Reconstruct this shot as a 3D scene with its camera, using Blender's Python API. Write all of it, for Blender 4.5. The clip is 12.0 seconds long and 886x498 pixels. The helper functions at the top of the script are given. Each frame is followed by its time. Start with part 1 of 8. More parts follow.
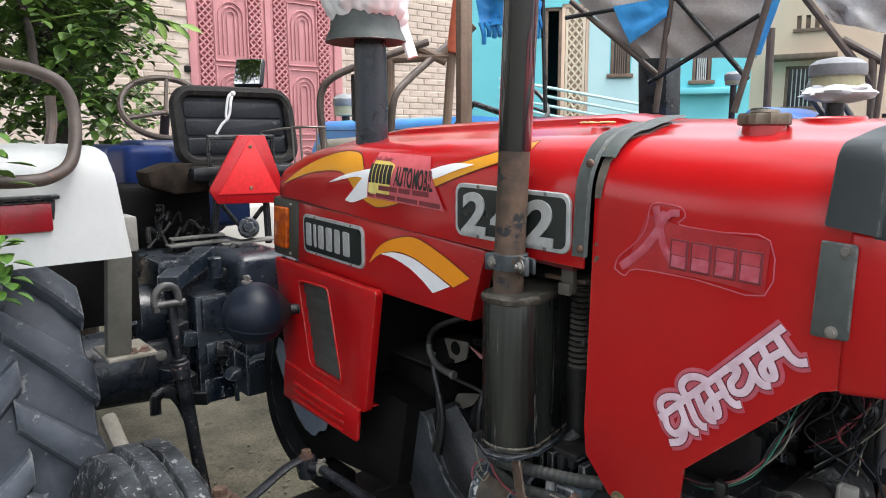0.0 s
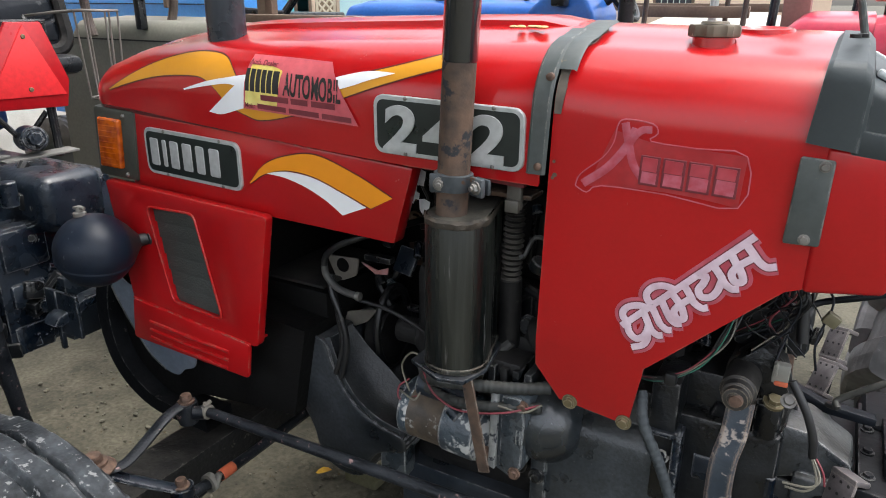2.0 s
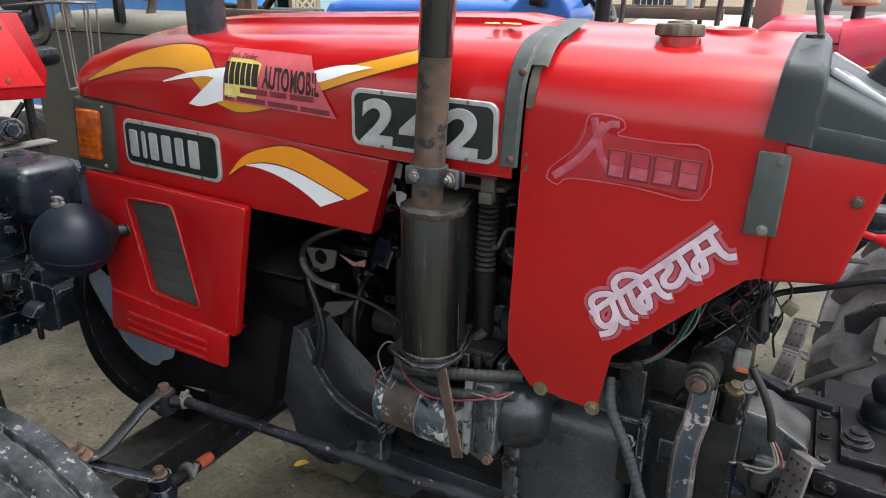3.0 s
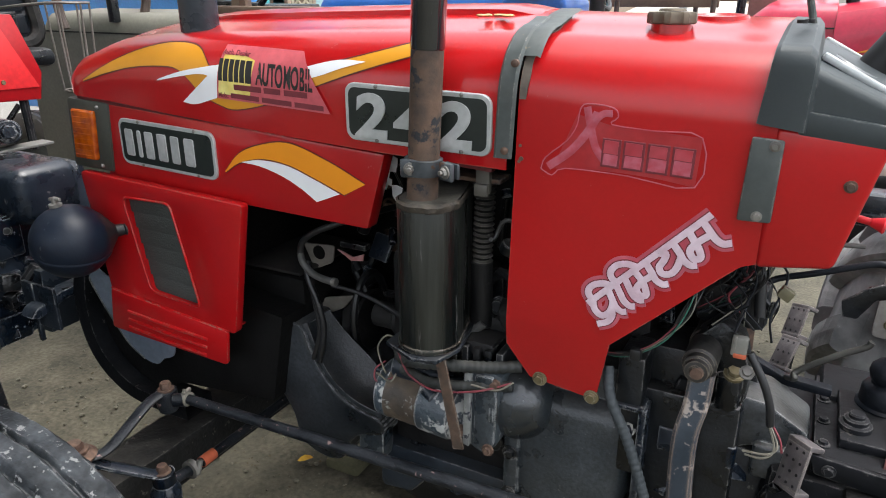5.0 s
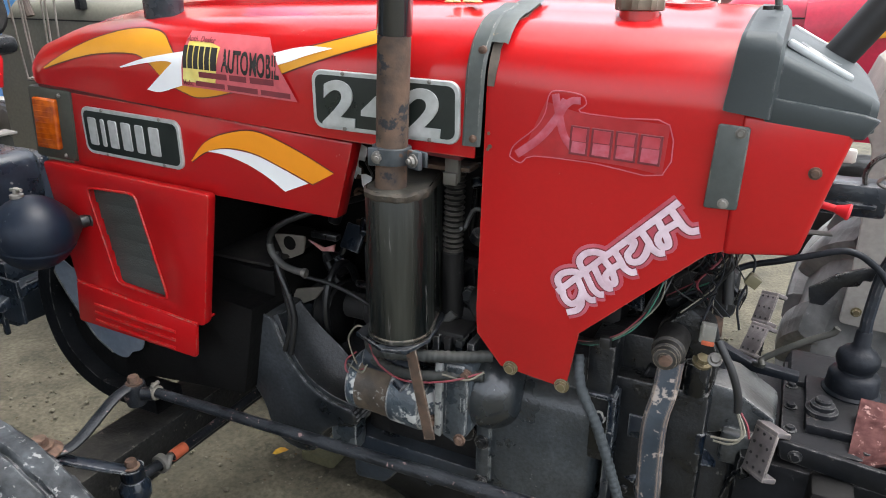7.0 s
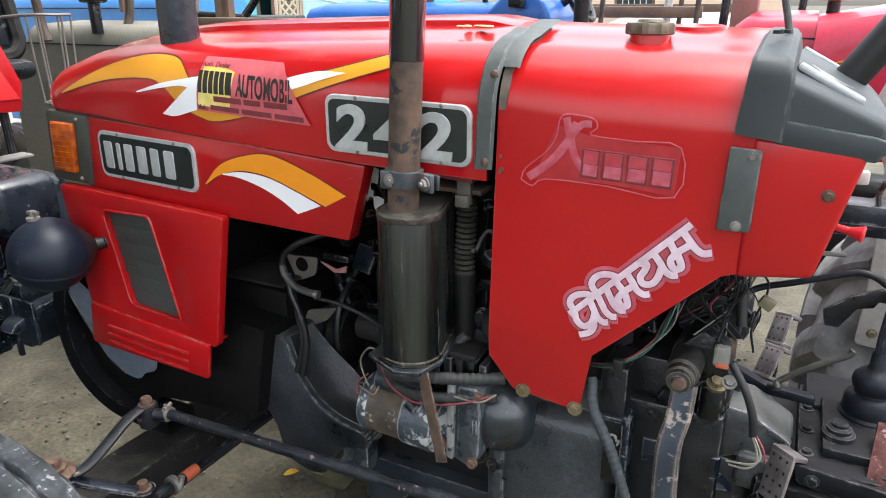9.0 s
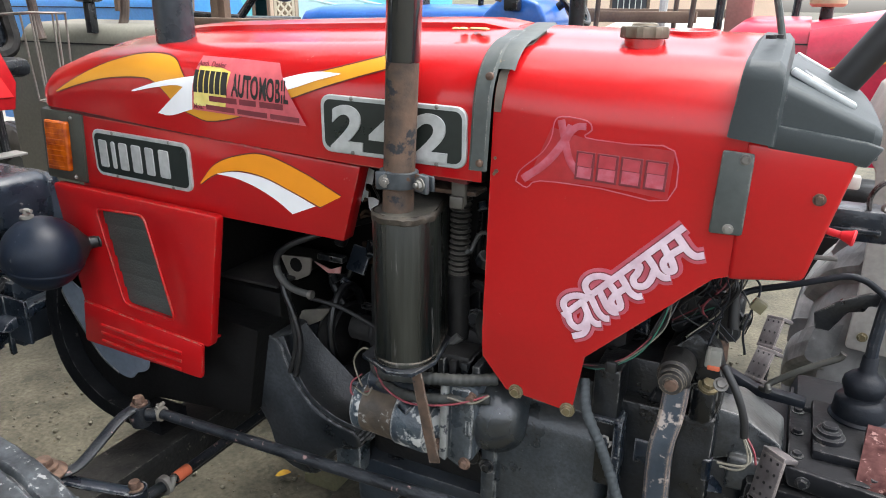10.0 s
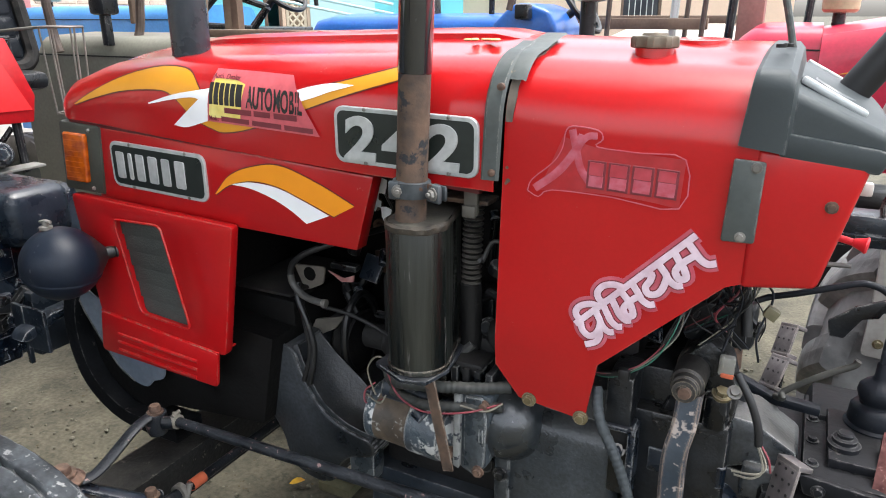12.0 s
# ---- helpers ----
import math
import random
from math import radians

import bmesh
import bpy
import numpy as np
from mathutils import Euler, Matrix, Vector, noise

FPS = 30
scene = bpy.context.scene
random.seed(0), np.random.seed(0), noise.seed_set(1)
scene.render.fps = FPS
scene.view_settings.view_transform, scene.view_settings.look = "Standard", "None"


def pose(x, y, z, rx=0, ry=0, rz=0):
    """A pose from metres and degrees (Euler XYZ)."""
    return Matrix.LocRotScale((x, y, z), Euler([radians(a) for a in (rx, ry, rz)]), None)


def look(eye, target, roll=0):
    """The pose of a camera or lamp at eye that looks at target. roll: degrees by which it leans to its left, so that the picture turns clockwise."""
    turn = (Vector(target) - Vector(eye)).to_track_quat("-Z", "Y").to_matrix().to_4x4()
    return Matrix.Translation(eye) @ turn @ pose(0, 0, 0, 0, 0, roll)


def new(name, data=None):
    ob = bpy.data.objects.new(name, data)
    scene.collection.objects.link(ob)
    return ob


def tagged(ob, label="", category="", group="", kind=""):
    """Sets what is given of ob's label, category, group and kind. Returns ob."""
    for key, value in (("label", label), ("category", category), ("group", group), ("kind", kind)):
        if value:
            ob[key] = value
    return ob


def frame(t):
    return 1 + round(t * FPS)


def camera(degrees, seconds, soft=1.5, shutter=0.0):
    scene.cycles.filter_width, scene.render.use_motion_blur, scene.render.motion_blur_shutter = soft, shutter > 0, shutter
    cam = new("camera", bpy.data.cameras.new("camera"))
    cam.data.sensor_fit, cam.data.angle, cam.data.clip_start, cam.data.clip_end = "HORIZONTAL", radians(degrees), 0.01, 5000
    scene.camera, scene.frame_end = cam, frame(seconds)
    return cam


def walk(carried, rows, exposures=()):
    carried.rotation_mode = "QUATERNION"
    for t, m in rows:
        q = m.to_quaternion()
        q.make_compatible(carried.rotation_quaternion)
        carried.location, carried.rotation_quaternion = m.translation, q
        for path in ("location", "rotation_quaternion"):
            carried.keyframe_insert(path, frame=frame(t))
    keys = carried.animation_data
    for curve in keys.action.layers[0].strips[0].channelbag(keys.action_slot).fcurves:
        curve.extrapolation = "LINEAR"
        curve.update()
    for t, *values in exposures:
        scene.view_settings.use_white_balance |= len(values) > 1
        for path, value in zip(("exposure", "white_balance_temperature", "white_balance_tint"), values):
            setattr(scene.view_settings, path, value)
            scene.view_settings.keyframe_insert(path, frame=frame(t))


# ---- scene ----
cam = camera(64.9, 12.0, 1.0)
PATH = [
    (0, (-0.003, -0.028, 1.35), (-1.516, 1.238, 1.026), -0.3),
    (0.2, (-0.065, -0.012, 1.345), (-1.534, 1.306, 1.022), 1.1),
    (0.3, (-0.100, -0.017, 1.347), (-1.531, 1.336, 0.994), 1.5),
    (0.4, (-0.131, -0.015, 1.340), (-1.532, 1.363, 0.968), 2.2),
    (0.5, (-0.174, -0.033, 1.353), (-1.502, 1.401, 0.93), 1.8),
    (0.7, (-0.233, -0.068, 1.352), (-1.445, 1.444, 0.855), 1.3),
    (0.8, (-0.243, -0.072, 1.345), (-1.398, 1.480, 0.838), 1.8),
    (1, (-0.291, -0.096, 1.384), (-1.292, 1.53, 0.79), -0.5),
    (1.5, (-0.289, -0.119, 1.399), (-1.231, 1.527, 0.764), 0.3),
    (2, (-0.264, -0.131, 1.399), (-1.188, 1.512, 0.731), 0.3),
    (2.5, (-0.245, -0.142, 1.397), (-1.135, 1.518, 0.723), 0.8),
    (3, (-0.244, -0.153, 1.396), (-1.117, 1.517, 0.726), 1.2),
    (4.8, (-0.235, -0.159, 1.392), (-1.121, 1.509, 0.734), 0.2),
    (5, (-0.237, -0.152, 1.396), (-1.11, 1.511, 0.708), 0.0),
    (5.5, (-0.233, -0.149, 1.39), (-1.084, 1.516, 0.68), 0.4),
    (6, (-0.229, -0.148, 1.392), (-1.053, 1.528, 0.677), 0.3),
    (6.5, (-0.226, -0.138, 1.389), (-1.044, 1.534, 0.657), -0.0),
    (7, (-0.227, -0.139, 1.39), (-1.044, 1.543, 0.679), 0.3),
    (9, (-0.229, -0.141, 1.396), (-1.08, 1.544, 0.735), -0.1),
    (9.5, (-0.228, -0.142, 1.396), (-1.072, 1.548, 0.741), 0.2),
    (10, (-0.228, -0.145, 1.395), (-1.064, 1.55, 0.741), 0.5),
    (10.5, (-0.229, -0.146, 1.396), (-1.055, 1.55, 0.732), 0.5),
    (11, (-0.228, -0.147, 1.397), (-1.076, 1.544, 0.747), 0.1),
    (11.5, (-0.225, -0.152, 1.399), (-1.087, 1.536, 0.761), -0.1),
    (12, (-0.226, -0.151, 1.4), (-1.096, 1.535, 0.765), -0.1),
]
walk(cam, [(t, look(eye, target, roll)) for t, eye, target, roll in PATH], [(0, 1.72), (1.3, 1.74), (3, 1.78), (5.5, 1.76), (6.0, 1.78), (6.4, 1.96), (7, 2.12), (12, 2.18)])


# ---- world, sun, exposure ----
world = bpy.data.worlds.new("world")
scene.world = world
world.use_nodes = True
wn, wl = world.node_tree.nodes, world.node_tree.links
sky = wn.new("ShaderNodeTexSky")
sky.sky_type = "NISHITA"
sky.sun_disc = False
sky.sun_elevation = radians(72)
sky.sun_rotation = radians(62)
sky.air_density, sky.dust_density = 1.0, 4.0
grey = wn.new("ShaderNodeHueSaturation")
grey.inputs["Saturation"].default_value = 0.32
wl.new(sky.outputs[0], grey.inputs["Color"])
wl.new(grey.outputs[0], wn["Background"].inputs["Color"])
wn["Background"].inputs["Strength"].default_value = 0.15
sun = new("sun", bpy.data.lights.new("sun", "SUN"))
sun.data.energy, sun.data.angle, sun.data.color = 0.5, radians(30), (1.0, 0.985, 0.96)
sun.matrix_world = look((2.0, 1.06, 7.0), (0, 0, 0))

# ---- materials ----


def surf(name, a, b, scale=6.0, rough=(0.4, 0.6), metal=0.0, bump=0.1, fine=90.0, wear=None, coat=0.0, streak=1.0, spec=0.5, grainy=0.35, dust=0.0, edge=None, haze=0.07):
    """A painted or raw surface: two base colours mixed by stains, fine grain relief, wear (colour, amount 0..1, scale), and dust lying on level faces."""
    m = bpy.data.materials.new(name)
    m.use_nodes = True
    nt = m.node_tree
    n, l = nt.nodes, nt.links
    p = n["Principled BSDF"]
    co = n.new("ShaderNodeTexCoord")
    mp = n.new("ShaderNodeMapping")
    mp.inputs["Scale"].default_value = (1, 1, streak)
    l.new(co.outputs["Object"], mp.inputs["Vector"])
    big = n.new("ShaderNodeTexNoise")
    big.inputs["Scale"].default_value, big.inputs["Detail"].default_value = scale, 6
    l.new(mp.outputs[0], big.inputs["Vector"])
    small = n.new("ShaderNodeTexNoise")
    small.inputs["Scale"].default_value, small.inputs["Detail"].default_value = fine, 4
    l.new(mp.outputs[0], small.inputs["Vector"])
    ramp = n.new("ShaderNodeMapRange")
    ramp.inputs[1].default_value, ramp.inputs[2].default_value = 0.35, 0.68
    l.new(big.outputs[0], ramp.inputs[0])
    mix = n.new("ShaderNodeMix")
    mix.data_type = "RGBA"
    mix.inputs["A"].default_value, mix.inputs["B"].default_value = (*a, 1), (*b, 1)
    l.new(ramp.outputs[0], mix.inputs["Factor"])
    grain = n.new("ShaderNodeMix")
    grain.data_type, grain.blend_type = "RGBA", "MULTIPLY"
    grain.inputs["Factor"].default_value = grainy
    l.new(mix.outputs["Result"], grain.inputs["A"])
    gr = n.new("ShaderNodeMapRange")
    gr.inputs[1].default_value, gr.inputs[2].default_value, gr.inputs[3].default_value, gr.inputs[4].default_value = 0.3, 0.7, 0.6, 1.15
    l.new(small.outputs[0], gr.inputs[0])
    l.new(gr.outputs[0], grain.inputs["B"])
    col = grain.outputs["Result"]
    rr = n.new("ShaderNodeMapRange")
    rr.inputs[3].default_value, rr.inputs[4].default_value = rough
    rr.inputs[1].default_value, rr.inputs[2].default_value = 0.3, 0.7
    l.new(big.outputs[0], rr.inputs[0])
    rout = rr.outputs[0]
    if wear:
        wc, amount, ws = wear
        wn_ = n.new("ShaderNodeTexNoise")
        wn_.inputs["Scale"].default_value, wn_.inputs["Detail"].default_value, wn_.inputs["Roughness"].default_value = ws, 8, 0.62
        off = n.new("ShaderNodeMapping")
        off.inputs["Location"].default_value = (3.1, 1.7, 0.4)
        l.new(mp.outputs[0], off.inputs["Vector"])
        l.new(off.outputs[0], wn_.inputs["Vector"])
        th = n.new("ShaderNodeMapRange")
        cut = 0.72 - 0.4 * amount
        th.inputs[1].default_value, th.inputs[2].default_value = cut, cut + 0.04
        l.new(wn_.outputs[0], th.inputs[0])
        wm = n.new("ShaderNodeMix")
        wm.data_type = "RGBA"
        wm.inputs["B"].default_value = (*wc, 1)
        l.new(th.outputs[0], wm.inputs["Factor"])
        l.new(col, wm.inputs["A"])
        col = wm.outputs["Result"]
        rm = n.new("ShaderNodeMix")
        rm.inputs["B"].default_value = 0.85
        l.new(th.outputs[0], rm.inputs["Factor"])
        l.new(rout, rm.inputs["A"])
        rout = rm.outputs["Result"]
    if edge:
        ec, er, ea = edge
        bev = n.new("ShaderNodeBevel")
        bev.samples = 4
        bev.inputs["Radius"].default_value = er
        flat = n.new("ShaderNodeNewGeometry")
        dot = n.new("ShaderNodeVectorMath")
        dot.operation = "DOT_PRODUCT"
        l.new(bev.outputs[0], dot.inputs[0])
        l.new(flat.outputs["Normal"], dot.inputs[1])
        rim = n.new("ShaderNodeMapRange")
        rim.inputs[1].default_value, rim.inputs[2].default_value, rim.inputs[3].default_value, rim.inputs[4].default_value = 0.99, 0.90, 0.0, 1.0
        l.new(dot.outputs["Value"], rim.inputs[0])
        en = n.new("ShaderNodeTexNoise")
        en.inputs["Scale"].default_value, en.inputs["Detail"].default_value = 55, 6
        l.new(co.outputs["Object"], en.inputs["Vector"])
        er_ = n.new("ShaderNodeMapRange")
        er_.inputs[1].default_value, er_.inputs[2].default_value = 0.62 - 0.3 * ea, 0.72 - 0.3 * ea
        l.new(en.outputs[0], er_.inputs[0])
        ef = n.new("ShaderNodeMath")
        ef.operation = "MULTIPLY"
        l.new(rim.outputs[0], ef.inputs[0])
        l.new(er_.outputs[0], ef.inputs[1])
        eg = n.new("ShaderNodeMix")
        eg.data_type = "RGBA"
        eg.inputs["B"].default_value = (*ec, 1)
        l.new(ef.outputs[0], eg.inputs["Factor"])
        l.new(col, eg.inputs["A"])
        col = eg.outputs["Result"]
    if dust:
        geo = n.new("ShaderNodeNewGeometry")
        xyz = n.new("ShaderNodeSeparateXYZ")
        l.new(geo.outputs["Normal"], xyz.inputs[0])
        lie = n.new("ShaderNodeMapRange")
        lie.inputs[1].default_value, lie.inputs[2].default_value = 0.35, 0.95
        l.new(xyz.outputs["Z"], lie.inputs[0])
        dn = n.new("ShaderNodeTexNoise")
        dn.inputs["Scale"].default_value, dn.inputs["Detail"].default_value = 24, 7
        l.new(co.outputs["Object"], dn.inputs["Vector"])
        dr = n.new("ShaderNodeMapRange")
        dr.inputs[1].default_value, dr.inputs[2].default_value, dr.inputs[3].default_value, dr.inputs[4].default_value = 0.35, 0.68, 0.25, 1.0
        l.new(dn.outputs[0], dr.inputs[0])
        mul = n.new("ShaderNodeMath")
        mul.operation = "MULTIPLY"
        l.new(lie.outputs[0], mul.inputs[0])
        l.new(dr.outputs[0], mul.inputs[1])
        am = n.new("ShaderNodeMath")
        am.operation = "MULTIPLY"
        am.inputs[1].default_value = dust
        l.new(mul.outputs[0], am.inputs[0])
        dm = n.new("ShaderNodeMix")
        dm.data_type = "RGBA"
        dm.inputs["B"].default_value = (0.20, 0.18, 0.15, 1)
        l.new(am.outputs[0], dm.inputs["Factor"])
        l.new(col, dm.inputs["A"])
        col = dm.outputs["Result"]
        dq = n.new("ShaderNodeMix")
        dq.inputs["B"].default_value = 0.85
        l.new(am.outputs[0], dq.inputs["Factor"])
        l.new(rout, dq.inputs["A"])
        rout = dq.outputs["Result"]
    l.new(col, p.inputs["Base Color"])
    l.new(rout, p.inputs["Roughness"])
    p.inputs["Metallic"].default_value = metal
    p.inputs["Coat Weight"].default_value = coat
    p.inputs["Coat Roughness"].default_value = haze
    p.inputs["Specular IOR Level"].default_value = spec
    if bump:
        bp = n.new("ShaderNodeBump")
        bp.inputs["Strength"].default_value, bp.inputs["Distance"].default_value = bump, 0.002
        l.new(small.outputs[0], bp.inputs["Height"])
        l.new(bp.outputs[0], p.inputs["Normal"])
    return m


RED = surf("red_paint", (0.44, 0.0070, 0.009), (0.38, 0.0065, 0.0085), 5, (0.28, 0.42), bump=0.004, fine=160, spec=0.07, coat=0.9, grainy=0.10, wear=((0.42, 0.09, 0.08), 0.062, 60), edge=((0.30, 0.10, 0.075), 0.003, 0.45), haze=0.17)
RED_DULL = surf("red_paint_dull", (0.46, 0.008, 0.012), (0.36, 0.010, 0.012), 7, (0.4, 0.55), bump=0.02, fine=160, spec=0.25, wear=((0.25, 0.18, 0.12), 0.12, 14))
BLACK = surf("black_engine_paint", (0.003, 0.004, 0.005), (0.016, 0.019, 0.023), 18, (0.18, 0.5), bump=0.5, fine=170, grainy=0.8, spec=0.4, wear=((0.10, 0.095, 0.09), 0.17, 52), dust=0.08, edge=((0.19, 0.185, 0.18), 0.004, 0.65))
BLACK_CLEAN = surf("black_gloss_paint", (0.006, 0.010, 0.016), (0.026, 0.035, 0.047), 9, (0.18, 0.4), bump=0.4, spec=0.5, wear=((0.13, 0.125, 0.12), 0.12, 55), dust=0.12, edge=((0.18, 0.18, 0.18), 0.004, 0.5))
# fine pale specks in the colour stand for chips and small glints
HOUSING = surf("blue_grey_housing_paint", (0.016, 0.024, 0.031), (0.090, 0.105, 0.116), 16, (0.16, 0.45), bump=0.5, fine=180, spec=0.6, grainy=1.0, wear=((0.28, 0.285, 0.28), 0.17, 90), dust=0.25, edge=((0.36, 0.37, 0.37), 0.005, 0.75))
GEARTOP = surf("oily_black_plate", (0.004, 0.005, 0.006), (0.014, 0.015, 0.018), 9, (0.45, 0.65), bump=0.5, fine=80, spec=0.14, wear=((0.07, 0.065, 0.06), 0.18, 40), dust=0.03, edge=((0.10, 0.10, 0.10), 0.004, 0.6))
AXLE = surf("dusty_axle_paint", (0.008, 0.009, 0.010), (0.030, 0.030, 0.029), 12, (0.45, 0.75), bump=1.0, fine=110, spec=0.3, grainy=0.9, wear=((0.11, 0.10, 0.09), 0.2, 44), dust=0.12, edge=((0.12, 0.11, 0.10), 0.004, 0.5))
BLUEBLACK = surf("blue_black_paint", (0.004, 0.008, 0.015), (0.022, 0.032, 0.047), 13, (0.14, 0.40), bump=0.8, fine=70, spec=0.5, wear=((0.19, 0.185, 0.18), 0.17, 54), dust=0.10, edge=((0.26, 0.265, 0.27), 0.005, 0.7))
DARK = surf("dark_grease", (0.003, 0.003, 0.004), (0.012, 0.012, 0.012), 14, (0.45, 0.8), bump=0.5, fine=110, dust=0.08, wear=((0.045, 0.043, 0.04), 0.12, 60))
GREY = surf("grey_plastic", (0.034, 0.043, 0.046), (0.047, 0.057, 0.060), 8, (0.45, 0.62), bump=0.06, fine=300, grainy=0.1, spec=0.35, wear=((0.12, 0.12, 0.115), 0.04, 50), edge=((0.12, 0.125, 0.125), 0.004, 0.5))
STRAP = surf("grey_strap", (0.060, 0.072, 0.071), (0.092, 0.102, 0.098), 14, (0.45, 0.65), bump=0.15, spec=0.35, wear=((0.16, 0.14, 0.10), 0.13, 40), edge=((0.25, 0.24, 0.22), 0.003, 0.5))
RUST = surf("rusty_steel", (0.042, 0.029, 0.022), (0.118, 0.074, 0.050), 34, (0.6, 0.9), bump=0.8, fine=90, wear=((0.018, 0.020, 0.024), 0.40, 30), edge=((0.2, 0.17, 0.14), 0.004, 0.5))
RUST_BOLT = surf("rusty_bolt", (0.06, 0.034, 0.025), (0.16, 0.10, 0.07), 70, (0.6, 0.85), bump=0.7, fine=150)
OLIVE_BLACK = surf("muffler_paint", (0.004, 0.006, 0.006), (0.030, 0.033, 0.028), 30, (0.14, 0.45), bump=0.7, fine=110, grainy=0.9, spec=0.5, wear=((0.17, 0.165, 0.16), 0.27, 34), streak=0.07, edge=((0.20, 0.17, 0.14), 0.005, 0.8))
STEEL = surf("worn_steel", (0.17, 0.165, 0.155), (0.28, 0.27, 0.25), 30, (0.35, 0.6), metal=0.6, bump=0.2, wear=((0.14, 0.08, 0.05), 0.18, 40))
BRASSY = surf("zinc_bolt", (0.13, 0.105, 0.055), (0.22, 0.185, 0.105), 50, (0.4, 0.65), metal=0.4, bump=0.3, wear=((0.07, 0.05, 0.035), 0.22, 60), edge=((0.34, 0.31, 0.22), 0.002, 0.8))
CHROME = surf("satin_silver", (0.46, 0.49, 0.49), (0.55, 0.57, 0.57), 30, (0.3, 0.42), metal=0.35, bump=0.03)
BADGE = surf("badge_black", (0.010, 0.016, 0.015), (0.016, 0.022, 0.02), 20, (0.25, 0.4), bump=0.02)
YELLOW = surf("yellow_decal", (0.66, 0.285, 0.013), (0.70, 0.32, 0.018), 3, (0.35, 0.5), bump=0.0, fine=30, grainy=0.1)
ORANGE = surf("orange_decal", (0.88, 0.32, 0.01), (0.86, 0.30, 0.01), 3, (0.35, 0.5), bump=0.0, fine=30, grainy=0.1)
WHITE = surf("white_decal", (0.88, 0.90, 0.92), (0.83, 0.85, 0.88), 4, (0.35, 0.5), bump=0.0, fine=30, grainy=0.1)
DARKRED = surf("dark_red_line", (0.12, 0.01, 0.012), (0.09, 0.01, 0.012), 20, (0.4, 0.5), bump=0.0)
PINKISH = surf("pink_film", (0.62, 0.12, 0.14), (0.55, 0.09, 0.11), 18, (0.45, 0.6), bump=0.02, wear=((0.5, 0.02, 0.02), 0.2, 20))
PALE_YELLOW = surf("pale_yellow_film", (0.80, 0.72, 0.25), (0.78, 0.60, 0.12), 24, (0.45, 0.6), bump=0.02)
INK = surf("black_ink", (0.010, 0.010, 0.010), (0.02, 0.018, 0.015), 40, (0.5, 0.7), bump=0.02)
MAROON = surf("maroon_ink", (0.16, 0.02, 0.03), (0.2, 0.03, 0.04), 40, (0.5, 0.7), bump=0.02)
LILAC = surf("lilac_film", (0.74, 0.60, 0.68), (0.62, 0.44, 0.52), 40, (0.4, 0.6), bump=0.02)
ROSE = surf("rose_film", (0.46, 0.06, 0.09), (0.54, 0.12, 0.16), 30, (0.45, 0.6), bump=0.02)
AMBER = surf("amber_lens", (0.62, 0.12, 0.003), (0.24, 0.030, 0.002), 60, (0.10, 0.22), bump=0.2, fine=120, coat=0.5)
MESH = surf("grille_grey", (0.034, 0.039, 0.036), (0.060, 0.066, 0.061), 12, (0.5, 0.75), bump=0.8, fine=260, grainy=0.3, wear=((0.10, 0.10, 0.092), 0.12, 30))
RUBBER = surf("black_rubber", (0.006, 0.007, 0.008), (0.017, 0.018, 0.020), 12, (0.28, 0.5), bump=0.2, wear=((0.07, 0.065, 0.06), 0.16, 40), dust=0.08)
TYRE = surf("tyre_rubber", (0.011, 0.014, 0.018), (0.042, 0.049, 0.056), 14, (0.45, 0.75), bump=1.0, fine=36, spec=0.35, wear=((0.17, 0.175, 0.18), 0.16, 30))
TYRE_REAR = surf("tyre_rubber_worn", (0.13, 0.133, 0.134), (0.34, 0.34, 0.33), 10, (0.4, 0.7), bump=0.9, fine=60, wear=((0.42, 0.415, 0.40), 0.2, 20), edge=((0.22, 0.215, 0.205), 0.008, 0.6))
TYRE_NEAR = surf("tyre_rubber_scuffed", (0.012, 0.015, 0.018), (0.060, 0.068, 0.076), 18, (0.55, 0.85), bump=1.2, fine=80, spec=0.25, grainy=1.0, wear=((0.20, 0.205, 0.205), 0.30, 64), edge=((0.16, 0.165, 0.17), 0.005, 0.6))
# near-black: the shade of recesses and hidden gaps is put into this colour
VOID = surf("unlit_black", (0.003, 0.003, 0.003), (0.008, 0.008, 0.008), 10, (0.5, 0.8), bump=0.4, fine=110, spec=0.2)
TYRE_DULL = surf("tyre_rubber_dusty", (0.085, 0.086, 0.084), (0.20, 0.198, 0.188), 8, (0.6, 0.9), bump=0.8, fine=45, wear=((0.34, 0.325, 0.30), 0.25, 18), edge=((0.32, 0.31, 0.295), 0.008, 0.7))
TYRE_BLUE = surf("tyre_rubber_blue_grey", (0.034, 0.043, 0.058), (0.090, 0.104, 0.128), 9, (0.45, 0.75), bump=1.0, fine=40, wear=((0.23, 0.24, 0.25), 0.19, 24), edge=((0.24, 0.25, 0.26), 0.009, 0.7))
BALL = surf("black_ball_rubber", (0.004, 0.008, 0.017), (0.010, 0.016, 0.028), 9, (0.36, 0.5), bump=0.15, spec=0.3, wear=((0.08, 0.085, 0.09), 0.1, 50))
HOSE_GREY = surf("grey_hose", (0.055, 0.056, 0.054), (0.11, 0.11, 0.105), 20, (0.4, 0.6), bump=0.2)
ROD = surf("worn_black_rod", (0.005, 0.007, 0.010), (0.022, 0.026, 0.032), 20, (0.30, 0.6), bump=0.9, fine=140, spec=0.4, wear=((0.26, 0.17, 0.16), 0.25, 75))
